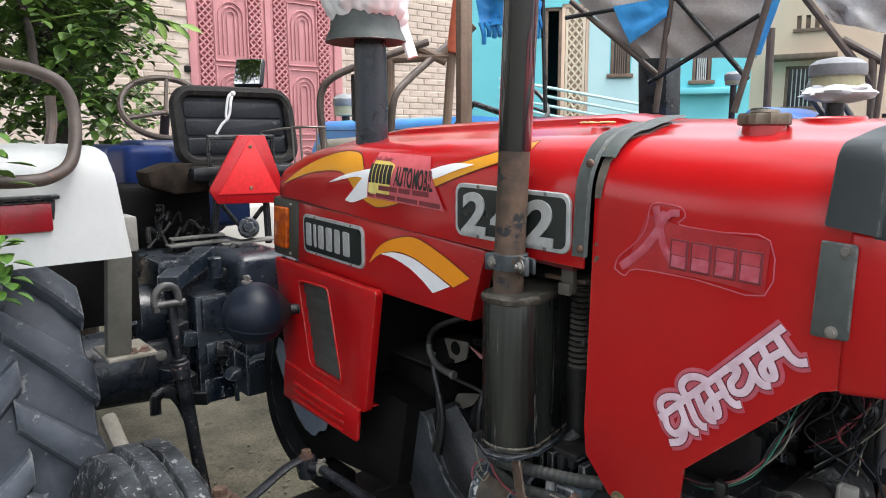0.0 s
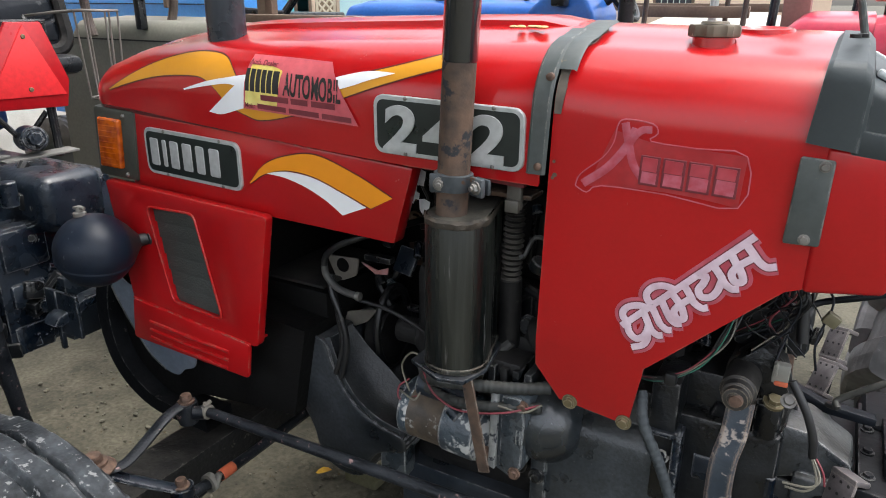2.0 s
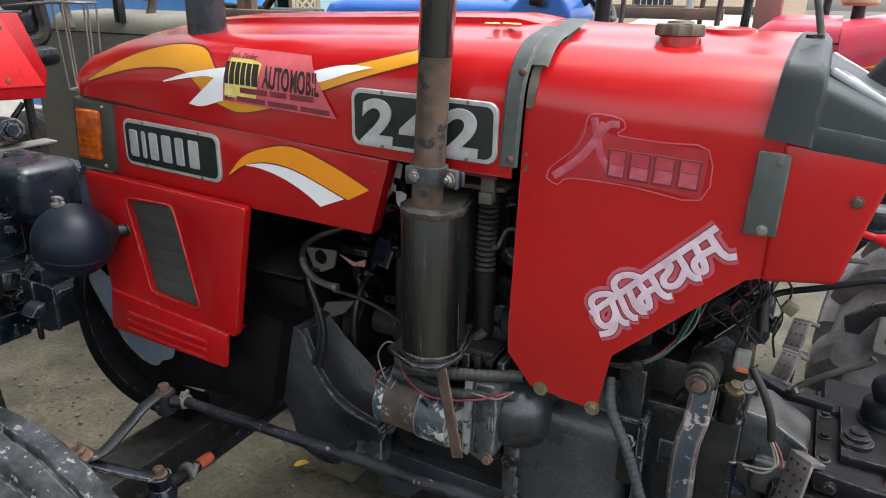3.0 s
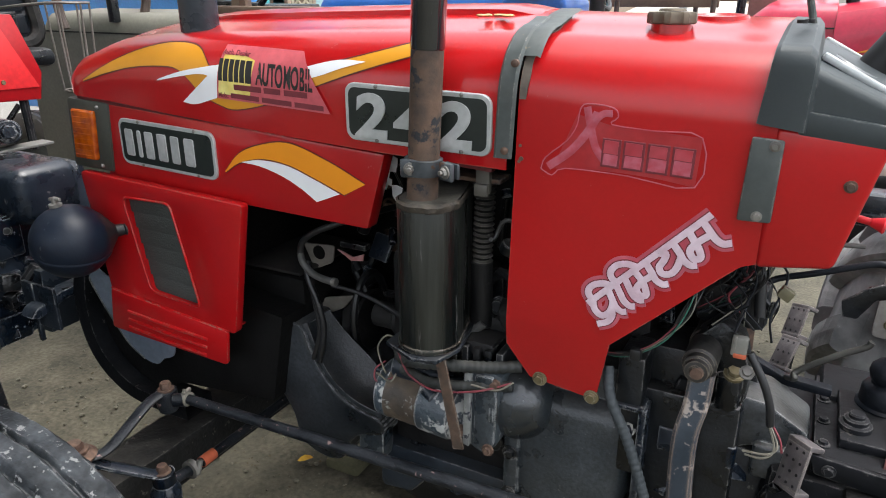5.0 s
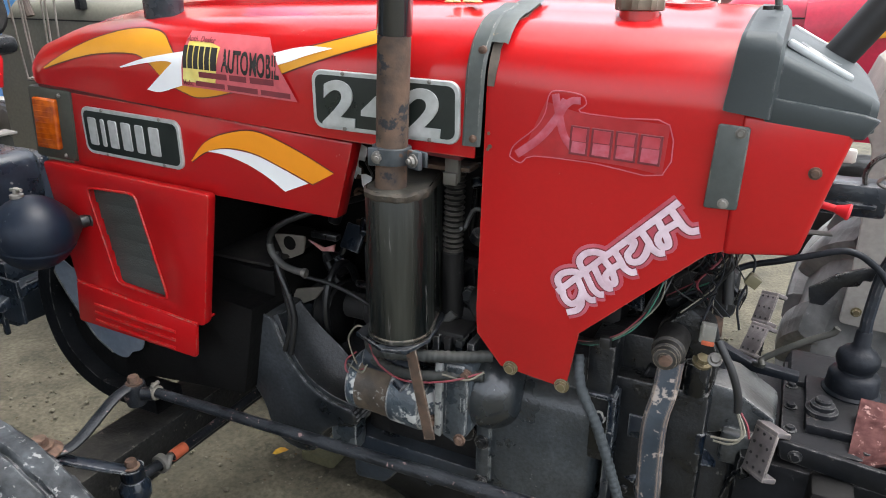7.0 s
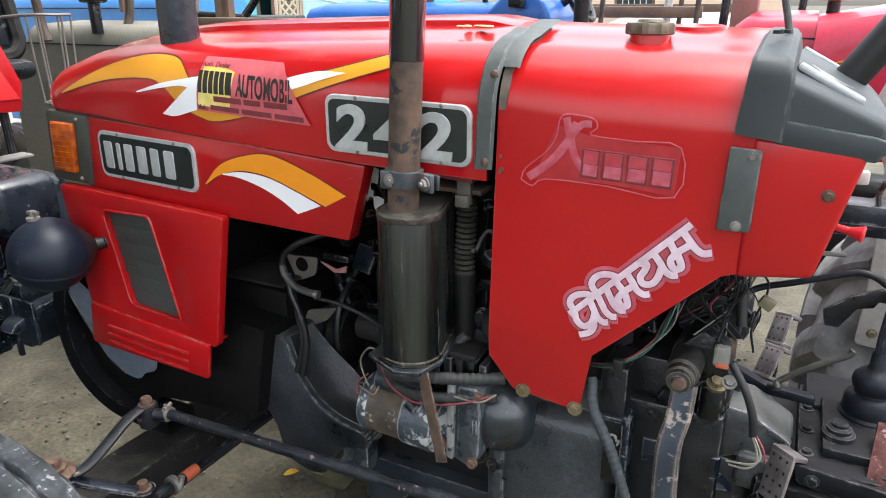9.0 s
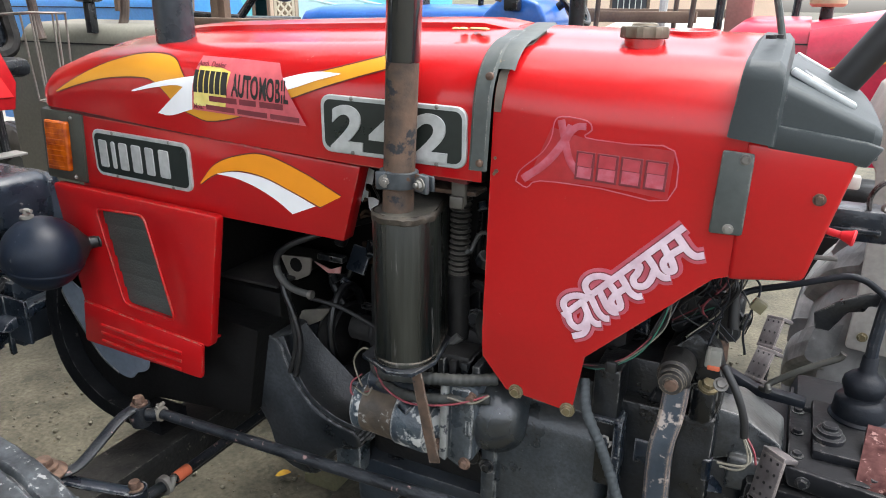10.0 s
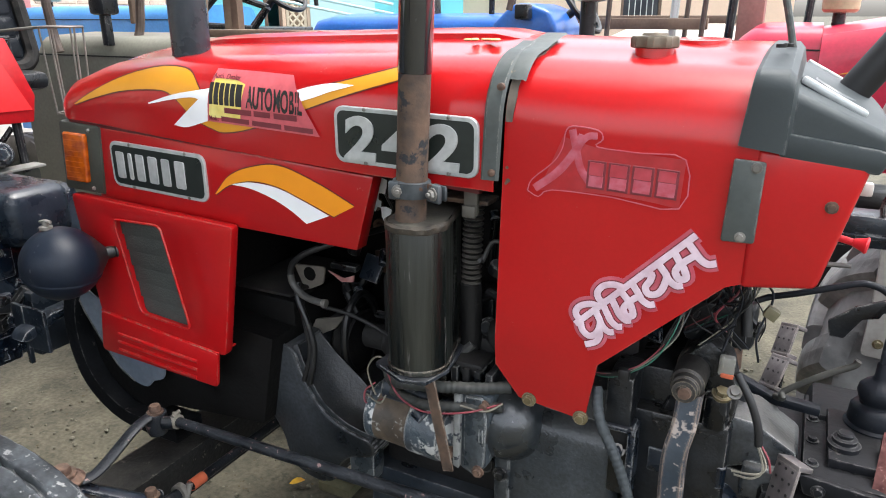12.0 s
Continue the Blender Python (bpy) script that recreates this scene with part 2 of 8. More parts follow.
PEELED = surf("peeled_paint", (0.060, 0.082, 0.10), (0.026, 0.038, 0.052), 18, (0.18, 0.45), bump=0.8, spec=0.65, wear=((0.46, 0.47, 0.46), 0.42, 36), edge=((0.5, 0.5, 0.48), 0.006, 1.0))
BROWNPEEL = surf("brown_peeled", (0.055, 0.045, 0.036), (0.15, 0.112, 0.078), 26, (0.45, 0.8), bump=0.8, wear=((0.32, 0.32, 0.30), 0.30, 44))
LEVER = surf("worn_lever", (0.016, 0.028, 0.044), (0.048, 0.062, 0.078), 16, (0.25, 0.5), bump=0.5, wear=((0.34, 0.30, 0.27), 0.33, 46), edge=((0.30, 0.22, 0.17), 0.006, 1.0))
WIRE_W = surf("white_wire", (0.24, 0.225, 0.18), (0.14, 0.13, 0.10), 40, (0.5, 0.6), bump=0)
WIRE_R = surf("red_wire", (0.27, 0.045, 0.06), (0.17, 0.04, 0.05), 40, (0.5, 0.6), bump=0)
WIRE_G = surf("green_wire", (0.03, 0.19, 0.13), (0.03, 0.11, 0.085), 40, (0.5, 0.6), bump=0)
WHITE_PAINT = surf("white_fender_paint", (0.51, 0.53, 0.525), (0.47, 0.485, 0.48), 2.5, (0.4, 0.6), bump=0.03, grainy=0.08, wear=((0.30, 0.27, 0.22), 0.03, 30), edge=((0.16, 0.14, 0.12), 0.003, 0.25))
OLIVE = surf("olive_grey_paint", (0.14, 0.14, 0.11), (0.19, 0.185, 0.15), 5, (0.45, 0.65), bump=0.1, wear=((0.08, 0.075, 0.06), 0.1, 14))
TUBE_BROWN = surf("brown_tube_paint", (0.052, 0.036, 0.030), (0.10, 0.075, 0.060), 14, (0.4, 0.65), bump=0.2, wear=((0.16, 0.08, 0.05), 0.15, 40), edge=((0.18, 0.12, 0.08), 0.003, 0.4))
BLUE = surf("blue_paint", (0.012, 0.10, 0.42), (0.02, 0.14, 0.50), 5, (0.3, 0.45), bump=0.02, coat=0.3)
SKYBLUE = surf("light_blue_paint", (0.03, 0.22, 0.62), (0.05, 0.28, 0.66), 5, (0.3, 0.45), bump=0.02, coat=0.3)
NAVY = surf("navy_paint", (0.004, 0.014, 0.06), (0.007, 0.024, 0.09), 6, (0.4, 0.55), bump=0.03)
MAGENTA = surf("crimson_paint", (0.50, 0.012, 0.05), (0.42, 0.012, 0.04), 5, (0.28, 0.42), bump=0.02, coat=0.3)
SMV = surf("reflector_red", (0.80, 0.030, 0.035), (0.75, 0.025, 0.03), 14, (0.35, 0.5), bump=0.02)
SMV_DARK = surf("reflector_dark_red", (0.46, 0.008, 0.014), (0.40, 0.008, 0.012), 14, (0.25, 0.4), bump=0.02)
VINYL = surf("black_vinyl", (0.005, 0.007, 0.010), (0.016, 0.019, 0.025), 9, (0.35, 0.6), bump=0.6, fine=70, spec=0.2, wear=((0.065, 0.068, 0.072), 0.18, 26))
GROUND = surf("dusty_ground", (0.056, 0.052, 0.036), (0.120, 0.111, 0.079), 6, (0.85, 0.95), bump=1.6, fine=70, grainy=1.5, wear=((0.044, 0.041, 0.028), 0.28, 14))
STONE = surf("pebbles", (0.085, 0.079, 0.056), (0.20, 0.188, 0.145), 30, (0.8, 0.95), bump=0.3)
LEAF_Y = surf("yellow_leaf", (0.70, 0.42, 0.02), (0.6, 0.3, 0.02), 40, (0.5, 0.7), bump=0.1)
FOIL = surf("foliage", (0.025, 0.062, 0.010), (0.16, 0.29, 0.045), 7, (0.3, 0.5), bump=0.1)
BARK = surf("bark", (0.018, 0.014, 0.011), (0.05, 0.038, 0.028), 20, (0.8, 0.95), bump=0.6, fine=60)
PINK_PAINT = surf("pink_gate_paint", (0.49, 0.215, 0.225), (0.43, 0.18, 0.19), 3, (0.5, 0.7), bump=0.05)
# darker copy of the gate pink, shade painted for the lattice recess
PINK_DARK = surf("pink_gate_painted_shade", (0.20, 0.03, 0.045), (0.25, 0.04, 0.055), 4, (0.5, 0.7), bump=0.05)
BRICK = surf("pale_brick", (0.46, 0.37, 0.31), (0.56, 0.47, 0.40), 5, (0.8, 0.95), bump=0.4, fine=50)
MORTAR = surf("mortar", (0.60, 0.52, 0.45), (0.54, 0.46, 0.39), 6, (0.85, 0.95), bump=0.4)
AQUA = surf("aqua_wall_paint", (0.14, 0.55, 0.62), (0.18, 0.62, 0.68), 1.5, (0.7, 0.85), bump=0.1)
AQUA_PALE = surf("pale_aqua_paint", (0.50, 0.72, 0.74), (0.44, 0.68, 0.72), 1.5, (0.7, 0.85), bump=0.1)
CREAM = surf("cream_wall_paint", (0.72, 0.54, 0.41), (0.66, 0.49, 0.37), 1.2, (0.75, 0.9), bump=0.1)
WOODY = surf("brown_timber", (0.13, 0.085, 0.06), (0.2, 0.14, 0.1), 8, (0.6, 0.85), bump=0.3)
TARP_G = surf("grey_tarp", (0.30, 0.275, 0.26), (0.39, 0.365, 0.345), 4, (0.6, 0.8), bump=0.2)
TARP_B = surf("blue_tarp", (0.015, 0.21, 0.55), (0.025, 0.27, 0.62), 5, (0.4, 0.6), bump=0.15)
BAG = surf("white_plastic_bag", (0.84, 0.85, 0.86), (0.76, 0.78, 0.80), 9, (0.3, 0.5), bump=0.2, fine=30)
YELLOWISH = surf("yellowed_plastic", (0.36, 0.335, 0.20), (0.30, 0.28, 0.175), 12, (0.4, 0.6), bump=0.05)
GLASSY = surf("dark_window", (0.03, 0.035, 0.045), (0.05, 0.055, 0.065), 3, (0.1, 0.2), bump=0)
ORANGE_RUST = surf("orange_painted_tube", (0.55, 0.12, 0.05), (0.45, 0.10, 0.05), 10, (0.5, 0.7), bump=0.1)
CLOTH = surf("brown_cloth", (0.045, 0.018, 0.018), (0.11, 0.052, 0.048), 60, (0.85, 0.95), bump=0.6, spec=0.1, wear=((0.24, 0.15, 0.14), 0.32, 95))

# ---- mesh helpers ----


def empty(name, x, y, z, label, category, group="", kind=""):
    ob = new(name)
    ob.matrix_basis = Matrix.Translation((x, y, z))
    return tagged(ob, label, category, group, kind)


def part(name, bm, material, parent=None, label="", angle=35):
    """Links a bmesh, built in world metres, as one mesh object under a thing or under a part."""
    me = bpy.data.meshes.new(name)
    bmesh.ops.recalc_face_normals(bm, faces=bm.faces)
    bm.to_mesh(me)
    bm.free()
    for mat_ in material if isinstance(material, (list, tuple)) else [material]:
        me.materials.append(mat_)
    me.polygons.foreach_set("use_smooth", [True] * len(me.polygons))
    me.set_sharp_from_angle(angle=radians(angle))
    ob = new(name, me)
    if parent:
        ob.parent = parent
        ob.matrix_parent_inverse = parent.matrix_basis.inverted()
    if label:
        ob["label"] = label
    return ob


def thing(name, bm, material, label, category, group="", kind="", angle=35):
    return tagged(part(name, bm, material, None, "", angle), label, category, group, kind)


def B():
    return bmesh.new()


def merge(bm, sub):
    me = bpy.data.meshes.new("tmp")
    sub.to_mesh(me)
    sub.free()
    bm.from_mesh(me)
    bpy.data.meshes.remove(me)
    return bm


def box(bm, lo, hi, bev=0.0, m=None, seg=2):
    s = B()
    bmesh.ops.create_cube(s, size=1)
    for v in s.verts:
        v.co = [lo[i] + (hi[i] - lo[i]) * (v.co[i] + 0.5) for i in range(3)]
    if bev:
        bmesh.ops.bevel(s, geom=s.edges[:], offset=bev, segments=seg, affect="EDGES", profile=0.5)
    if m:
        s.transform(m)
    return merge(bm, s)


def prism(bm, poly, y0, y1, bev=0.0, axis="y", seg=2):
    """A polygon of (x, z) pairs extruded from y0 to y1; axis 'x': pairs (y, z); axis 'z': pairs (x, y)."""
    s = B()
    put = {"y": lambda a, b, c: (a, c, b), "x": lambda a, b, c: (c, a, b), "z": lambda a, b, c: (a, b, c)}[axis]
    lo = [s.verts.new(put(a, b, y0)) for a, b in poly]
    hi = [s.verts.new(put(a, b, y1)) for a, b in poly]
    s.faces.new(lo)
    s.faces.new(hi[::-1])
    for i in range(len(poly)):
        j = (i + 1) % len(poly)
        s.faces.new((lo[j], lo[i], hi[i], hi[j]))
    bmesh.ops.recalc_face_normals(s, faces=s.faces)
    if bev:
        bmesh.ops.bevel(s, geom=s.edges[:], offset=bev, segments=seg, affect="EDGES", profile=0.5)
    return merge(bm, s)


def frame_of(d):
    d = Vector(d).normalized()
    u = d.orthogonal().normalized()
    return d, u, d.cross(u)


def lathe(bm, origin, axis, profile, seg=24, closed=False):
    """Revolves (radius, height) pairs about an axis through origin."""
    o = Vector(origin)
    d, u, w = frame_of(axis)
    rings = []
    for r, h in profile:
        if r < 1e-5:
            rings.append([bm.verts.new(o + d * h)])
        else:
            rings.append([bm.verts.new(o + d * h + (u * math.cos(a) + w * math.sin(a)) * r) for a in [2 * math.pi * k / seg for k in range(seg)]])
    pairs = list(zip(rings, rings[1:]))
    if closed:
        pairs.append((rings[-1], rings[0]))
    for p, q in pairs:
        for k in range(seg):
            j = (k + 1) % seg
            if len(p) == 1 and len(q) == 1:
                continue
            if len(p) == 1:
                bm.faces.new((p[0], q[k], q[j]))
            elif len(q) == 1:
                bm.faces.new((p[k], q[0], p[j]))
            else:
                bm.faces.new((p[k], q[k], q[j], p[j]))
    return bm


def cyl(bm, p, q, r, r2=None, seg=20, rim=0.0):
    """A rod from p to q with closed, slightly rounded ends."""
    p, q = Vector(p), Vector(q)
    h = (q - p).length
    r2 = r if r2 is None else r2
    e = rim or min(r, r2) * 0.12
    return lathe(bm, p, q - p, [(0, 0), (r - e, 0), (r, e), (r2, h - e), (r2 - e, h), (0, h)], seg)


def spline(pts, n=8):
    """Points on a smooth curve through pts."""
    pts = [Vector(p) for p in pts]
    if len(pts) < 3:
        return pts
    out = []
    ext = [pts[0] * 2 - pts[1]] + pts + [pts[-1] * 2 - pts[-2]]
    for i in range(1, len(ext) - 2):
        a, b, c, d = ext[i - 1:i + 3]
        for k in range(n):
            t = k / n
            out.append(0.5 * (2 * b + (c - a) * t + (2 * a - 5 * b + 4 * c - d) * t * t + (3 * b - a - 3 * c + d) * t ** 3))
    out.append(pts[-1])
    return out


def tube(bm, pts, r, seg=8, n=6, flat=None, ribs=0.0):
    """A round tube swept along a smooth curve; flat scales it along one world axis (axis, factor); ribs corrugate it."""
    pts = spline(pts, n) if n > 1 else [Vector(p) for p in pts]
    if ribs:
        fine, acc = [], 0.0
        for a, b in zip(pts, pts[1:]):
            k = max(1, int((b - a).length / 0.0022))
            fine += [a.lerp(b, i / k) for i in range(k)]
        pts = fine + [pts[-1]]
    s = B()
    last, rings = None, []
    for i, p in enumerate(pts):
        d = (pts[min(i + 1, len(pts) - 1)] - pts[max(i - 1, 0)]).normalized()
        u = d.orthogonal().normalized() if last is None else (last - d * last.dot(d)).normalized()
        last = u
        w = d.cross(u)
        rr = r * (1 + ribs * (1 if (i // 2) % 2 else -1)) if ribs else r
        ring = []
        for k in range(seg):
            off = (u * math.cos(2 * math.pi * k / seg) + w * math.sin(2 * math.pi * k / seg)) * rr
            if flat:
                off[flat[0]] *= flat[1]
            ring.append(s.verts.new(p + off))
        rings.append(ring)
    for a, b in zip(rings, rings[1:]):
        for k in range(seg):
            s.faces.new((a[k], b[k], b[(k + 1) % seg], a[(k + 1) % seg]))
    s.faces.new(rings[0][::-1])
    s.faces.new(rings[-1])
    return merge(bm, s)


def ball(bm, c, r, seg=24, squash=(1, 1, 1)):
    s = B()
    bmesh.ops.create_uvsphere(s, u_segments=seg, v_segments=seg // 2 + 2, radius=r)
    for v in s.verts:
        v.co = Vector(c) + Vector([v.co[i] * squash[i] for i in range(3)])
    return merge(bm, s)


def hexbolt(bm, p, axis, r, h=None):
    """A hexagon bolt head on a washer, standing on p along axis."""
    h = h or r * 0.8
    p, a = Vector(p), Vector(axis).normalized()
    d, u, w = frame_of(a)
    rings = []
    for rad, up, six in ((r * 1.45, -0.002, 0), (r * 1.45, r * 0.28, 0), (r * 1.02, r * 0.32, 1), (r, r * 0.25 + h * 0.8, 1), (r * 0.84, r * 0.25 + h, 0)):
        rings.append([bm.verts.new(p + a * up + (u * math.cos(t) + w * math.sin(t)) * rad * (math.cos(radians(30)) if six and k % 2 else 1.0)) for k, t in enumerate([math.pi / 6 * q for q in range(12)])])
    for lo, hi in zip(rings, rings[1:]):
        for k in range(12):
            bm.faces.new((lo[k], lo[(k + 1) % 12], hi[(k + 1) % 12], hi[k]))
    bm.faces.new(rings[0])
    bm.faces.new(rings[-1])
    return bm


def rounded(x0, z0, x1, z1, r, n=6, slope=0.0):
    """A rectangle with rounded corners as (x, z) pairs; slope tips it along x."""
    out = []
    for cx, cz, a0 in ((x1 - r, z1 - r, 0), (x0 + r, z1 - r, 90), (x0 + r, z0 + r, 180), (x1 - r, z0 + r, 270)):
        for k in range(n + 1):
            a = radians(a0 + 90 * k / n)
            x = cx + r * math.cos(a)
            out.append((x, cz + r * math.sin(a) + slope * (x - x0)))
    return out


def loft(bm, sections, cap=True):
    rings = [[bm.verts.new(p) for p in s] for s in sections]
    for a, b in zip(rings, rings[1:]):
        for k in range(len(a) - 1):
            bm.faces.new((a[k], b[k], b[k + 1], a[k + 1]))
    return rings


def lerp_table(table, x):
    for (x0, *a), (x1, *b) in zip(table, table[1:]):
        if x <= x1:
            t = max(0.0, (x - x0) / (x1 - x0))
            return [p + (q - p) * t for p, q in zip(a, b)]
    return list(table[-1][1:])


def lettering(text, size, matrix, depth=0.0006, bold=0.01):
    """A bmesh of a word in the built-in font, set by a matrix."""
    cu = bpy.data.curves.new("tmp", "FONT")
    cu.body, cu.size, cu.extrude = text, size, depth
    cu.offset = size * bold
    ob = new("tmp", cu)
    bpy.context.view_layer.update()
    me = bpy.data.meshes.new_from_object(ob.evaluated_get(bpy.context.evaluated_depsgraph_get()))
    bpy.data.objects.remove(ob)
    bm = B()
    bm.from_mesh(me)
    bpy.data.meshes.remove(me)
    bm.transform(matrix)
    return bm


# ---- ground ----


def ground_sheet():
    """One sheet: fine and uneven round the tractors, coarse out to the horizon."""
    bm = B()
    ticks = [-900, -300, -120, -60, -30, -18, -12, -8] + [-6 + 0.12 * k for k in range(101)] + [8, 12, 18, 30, 60, 120, 300, 900]
    grid = []
    for y in ticks:
        row = []
        for x in ticks:
            near = 1.0 if abs(x) < 7 and abs(y) < 7 else 0.0
            h = 0.016 * noise.noise((x * 1.3, y * 1.3, 0)) + 0.007 * noise.noise((x * 5, y * 5, 3)) + 0.003 * noise.noise((x * 14, y * 14, 7))
            row.append(bm.verts.new((x, y + 1.0, h * near - 0.012)))
        grid.append(row)
    for a, b in zip(grid, grid[1:]):
        for k in range(len(a) - 1):
            bm.faces.new((a[k], a[k + 1], b[k + 1], b[k]))
    return thing("ground", bm, GROUND, "dusty sand-coloured earth yard with pebbles and litter", "ground", kind="structure", angle=80)


ground_sheet()

# plain wall added unseen behind the path: closes the yard, cuts low light
bm = B()
box(bm, (-6.5, -6.3, -0.05), (9, -6.0, 1.5))
box(bm, (-6.7, -6.4, 1.5), (9.2, -5.9, 1.62), 0.03)
thing("added_wall_south", bm, surf("old_plaster", (0.20, 0.19, 0.175), (0.30, 0.285, 0.26), 1.2, (0.8, 0.95), bump=0.2), "unseen plain weathered grey plastered wall, added to close the yard and limit sky light", "wall", kind="structure")

# ---- red tractor ----
TR = empty("tractor", -0.6, 0.95, 0, "red farm tractor with yellow and white decals on its bonnet, parked", "tractor", "parked tractors")
YC = 0.95
# x, bottom, top, half width, shoulder radius
HOOD = [(-1.597, 1.214, 1.220, 0.03, 0.003), (-1.585, 1.214, 1.234, 0.11, 0.012), (-1.56, 1.214, 1.256, 0.170, 0.024), (-1.53, 1.214, 1.279, 0.206, 0.038),
        (-1.49, 1.213, 1.305, 0.228, 0.056), (-1.44, 1.211, 1.328, 0.23, 0.068), (-1.38, 1.208, 1.345, 0.23, 0.074), (-1.27, 1.199, 1.355, 0.23, 0.078),
        (-1.02, 1.182, 1.364, 0.231, 0.082), (-0.80, 1.172, 1.370, 0.232, 0.084), (-0.585, 1.168, 1.373, 0.233, 0.084)]
COWL = [(-0.590, 0.900, 1.372, 0.230, 0.082), (-0.552, 0.848, 1.371, 0.230, 0.086), (-0.451, 0.835, 1.369, 0.230, 0.092), (-0.434, 0.937, 1.369, 0.230, 0.092),
        (-0.279, 1.086, 1.366, 0.230, 0.094), (-0.262, 1.090, 1.366, 0.230, 0.094)]
CROWN = 0.022


def half_section(table, x, proud=0.0, sides=7, only_near=True):
    """Near half of a bonnet section at x: side, shoulder and crown, from the lower edge to the middle, as (y, z)."""
    zb, zt, w, r = lerp_table(table, x)
    w, zt = w + proud, zt + proud
    c = min(CROWN, (zt - zb) * 0.2)
    zs = zt - c - r
    pts = [(YC - w, zb + (zs - zb) * k / sides) for k in range(sides)]
    for k in range(9):
        a = math.pi / 2 * k / 8
        pts.append((YC - w + r - r * math.cos(a), zs + r * math.sin(a)))
    y0 = YC - w + r
    for k in range(1, 6):
        t = k / 5
        pts.append((y0 + (YC - y0) * t, zt - c + c * (1 - (1 - t) ** 2)))
    return pts


def whole_section(table, x, proud=0.0):
    near = half_section(table, x, proud)
    return near + [(2 * YC - y, z) for y, z in near[-2::-1]]


def near_y(table, x, z):
    zb, zt, w, r = lerp_table(table, x)
    zs = zt - min(CROWN, (zt - zb) * 0.2) - r
    d = min(max(z - zs, 0.0), r)
    return YC - w + r - math.sqrt(max(r * r - d * d, 0.0))


def ramp_x(a, b, n):
    return [a + (b - a) * k / n for k in range(n + 1)]


def thicken(bm, t):
    """Gives a sheet its thickness, towards the inside."""
    bmesh.ops.recalc_face_normals(bm, faces=bm.faces)
    bmesh.ops.solidify(bm, geom=bm.faces[:], thickness=t)
    return bm


bm = B()
xs = [-1.597, -1.592, -1.585, -1.573, -1.56, -1.545, -1.53, -1.51] + ramp_x(-1.49, -1.27, 7) + ramp_x(-1.20, -0.596, 12)
loft(bm, [[(x, y, z) for y, z in whole_section(HOOD, x)] for x in xs])
thicken(bm, 0.003)
hood = part("bonnet", bm, RED, TR, "glossy red sheet-metal bonnet with yellow swoosh decals")

bm = B()
shear = lambda x, z: x + (0.022 * (z - 0.893) if x < -0.52 else 0)
xs = ramp_x(-0.590, -0.552, 3) + ramp_x(-0.53, -0.451, 3) + ramp_x(-0.434, -0.262, 8)
def creased(x):
    """Section of the panel with two rows of points close together at its fold."""
    pts = whole_section(COWL, x)
    if pts[0][1] < 0.93:
        for k, z in ((1, 0.941), (2, 0.947)):
            pts[k] = (pts[k][0], z)
    return pts


loft(bm, [[(shear(x, z), y + (0.15 * max(0.0, 0.944 - z) if y < 0.8 else 0.0), z) for y, z in creased(x)] for x in xs])
thicken(bm, 0.004)
cowl = part("rear_side_panel", bm, RED, TR, "red rear side panel and tank cover, lower edge cut aslant")

# lower bonnet side with a folded edge
bm = B()
prism(bm, [(-1.412, 1.203), (-0.797, 1.168), (-0.833, 1.043), (-1.08, 1.048), (-1.42, 1.064)], 0.7245, 0.755, 0.004)
lower = part("lower_bonnet_panel", bm, RED, TR)
bm = B()
prism(bm, [(-1.49, 1.212), (-0.62, 1.166), (-0.62, 1.161), (-1.49, 1.206)], 0.7235, 0.74)
part("seam", bm, DARKRED, lower, "dark seam under the bonnet")

# nose body and radiator, the radiator near-black as if unlit
bm = B()
box(bm, (-1.55, 0.80, 0.74), (-1.42, 1.14, 1.20), 0.02)
part("nose_body", bm, RED_DULL, TR)
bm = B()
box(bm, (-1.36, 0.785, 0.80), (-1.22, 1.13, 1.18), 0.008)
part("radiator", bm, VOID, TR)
# added block and sheet close the see-through, bay shade as their colour
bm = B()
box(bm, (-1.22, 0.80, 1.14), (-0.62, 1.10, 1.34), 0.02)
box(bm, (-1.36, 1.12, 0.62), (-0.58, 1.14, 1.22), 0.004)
part("bay_shade_fill", bm, VOID, TR)


def ring_plate(bm, outer, inner, y0, y1, bev):
    s = B()
    rows = [[s.verts.new((x, y, z)) for x, z in p] for p, y in ((outer, y0), (inner, y0), (inner, y1), (outer, y1))]
    n = len(outer)
    for a, b in zip(rows, rows[1:] + rows[:1]):
        for k in range(n):
            s.faces.new((a[k], a[(k + 1) % n], b[(k + 1) % n], b[k]))
    bmesh.ops.recalc_face_normals(s, faces=s.faces)
    sharp = [e for e in s.edges if e.calc_face_angle(0) > 0.5]
    bmesh.ops.bevel(s, geom=sharp, offset=bev, segments=2, affect="EDGES", profile=0.5)
    return merge(bm, s)


def round_poly(pts, r, n=5):
    """A polygon with its corners rounded, the same number of points at each corner."""
    out = []
    for i, p in enumerate(pts):
        p = Vector(p)
        a, b = Vector(pts[i - 1]), Vector(pts[(i + 1) % len(pts)])
        q0, q1 = p + (a - p).normalized() * r, p + (b - p).normalized() * r
        for k in range(n + 1):
            t = k / n
            q = q0.lerp(p, t).lerp(p.lerp(q1, t), t)
            out.append((q.x, q.y))
    return out


VENT = [(-1.380, 1.031), (-1.254, 1.034), (-1.206, 0.834), (-1.338, 0.843)]
bm = B()
ring_plate(bm, round_poly([(-1.494, 1.070), (-1.076, 1.056), (-1.124, 0.796), (-1.458, 0.812)], 0.012), round_poly(VENT, 0.014), 0.703, 0.722, 0.003)
grille = part("grille_side_panel", bm, RED, TR, "red lower grille panel with a slanted grey vent")
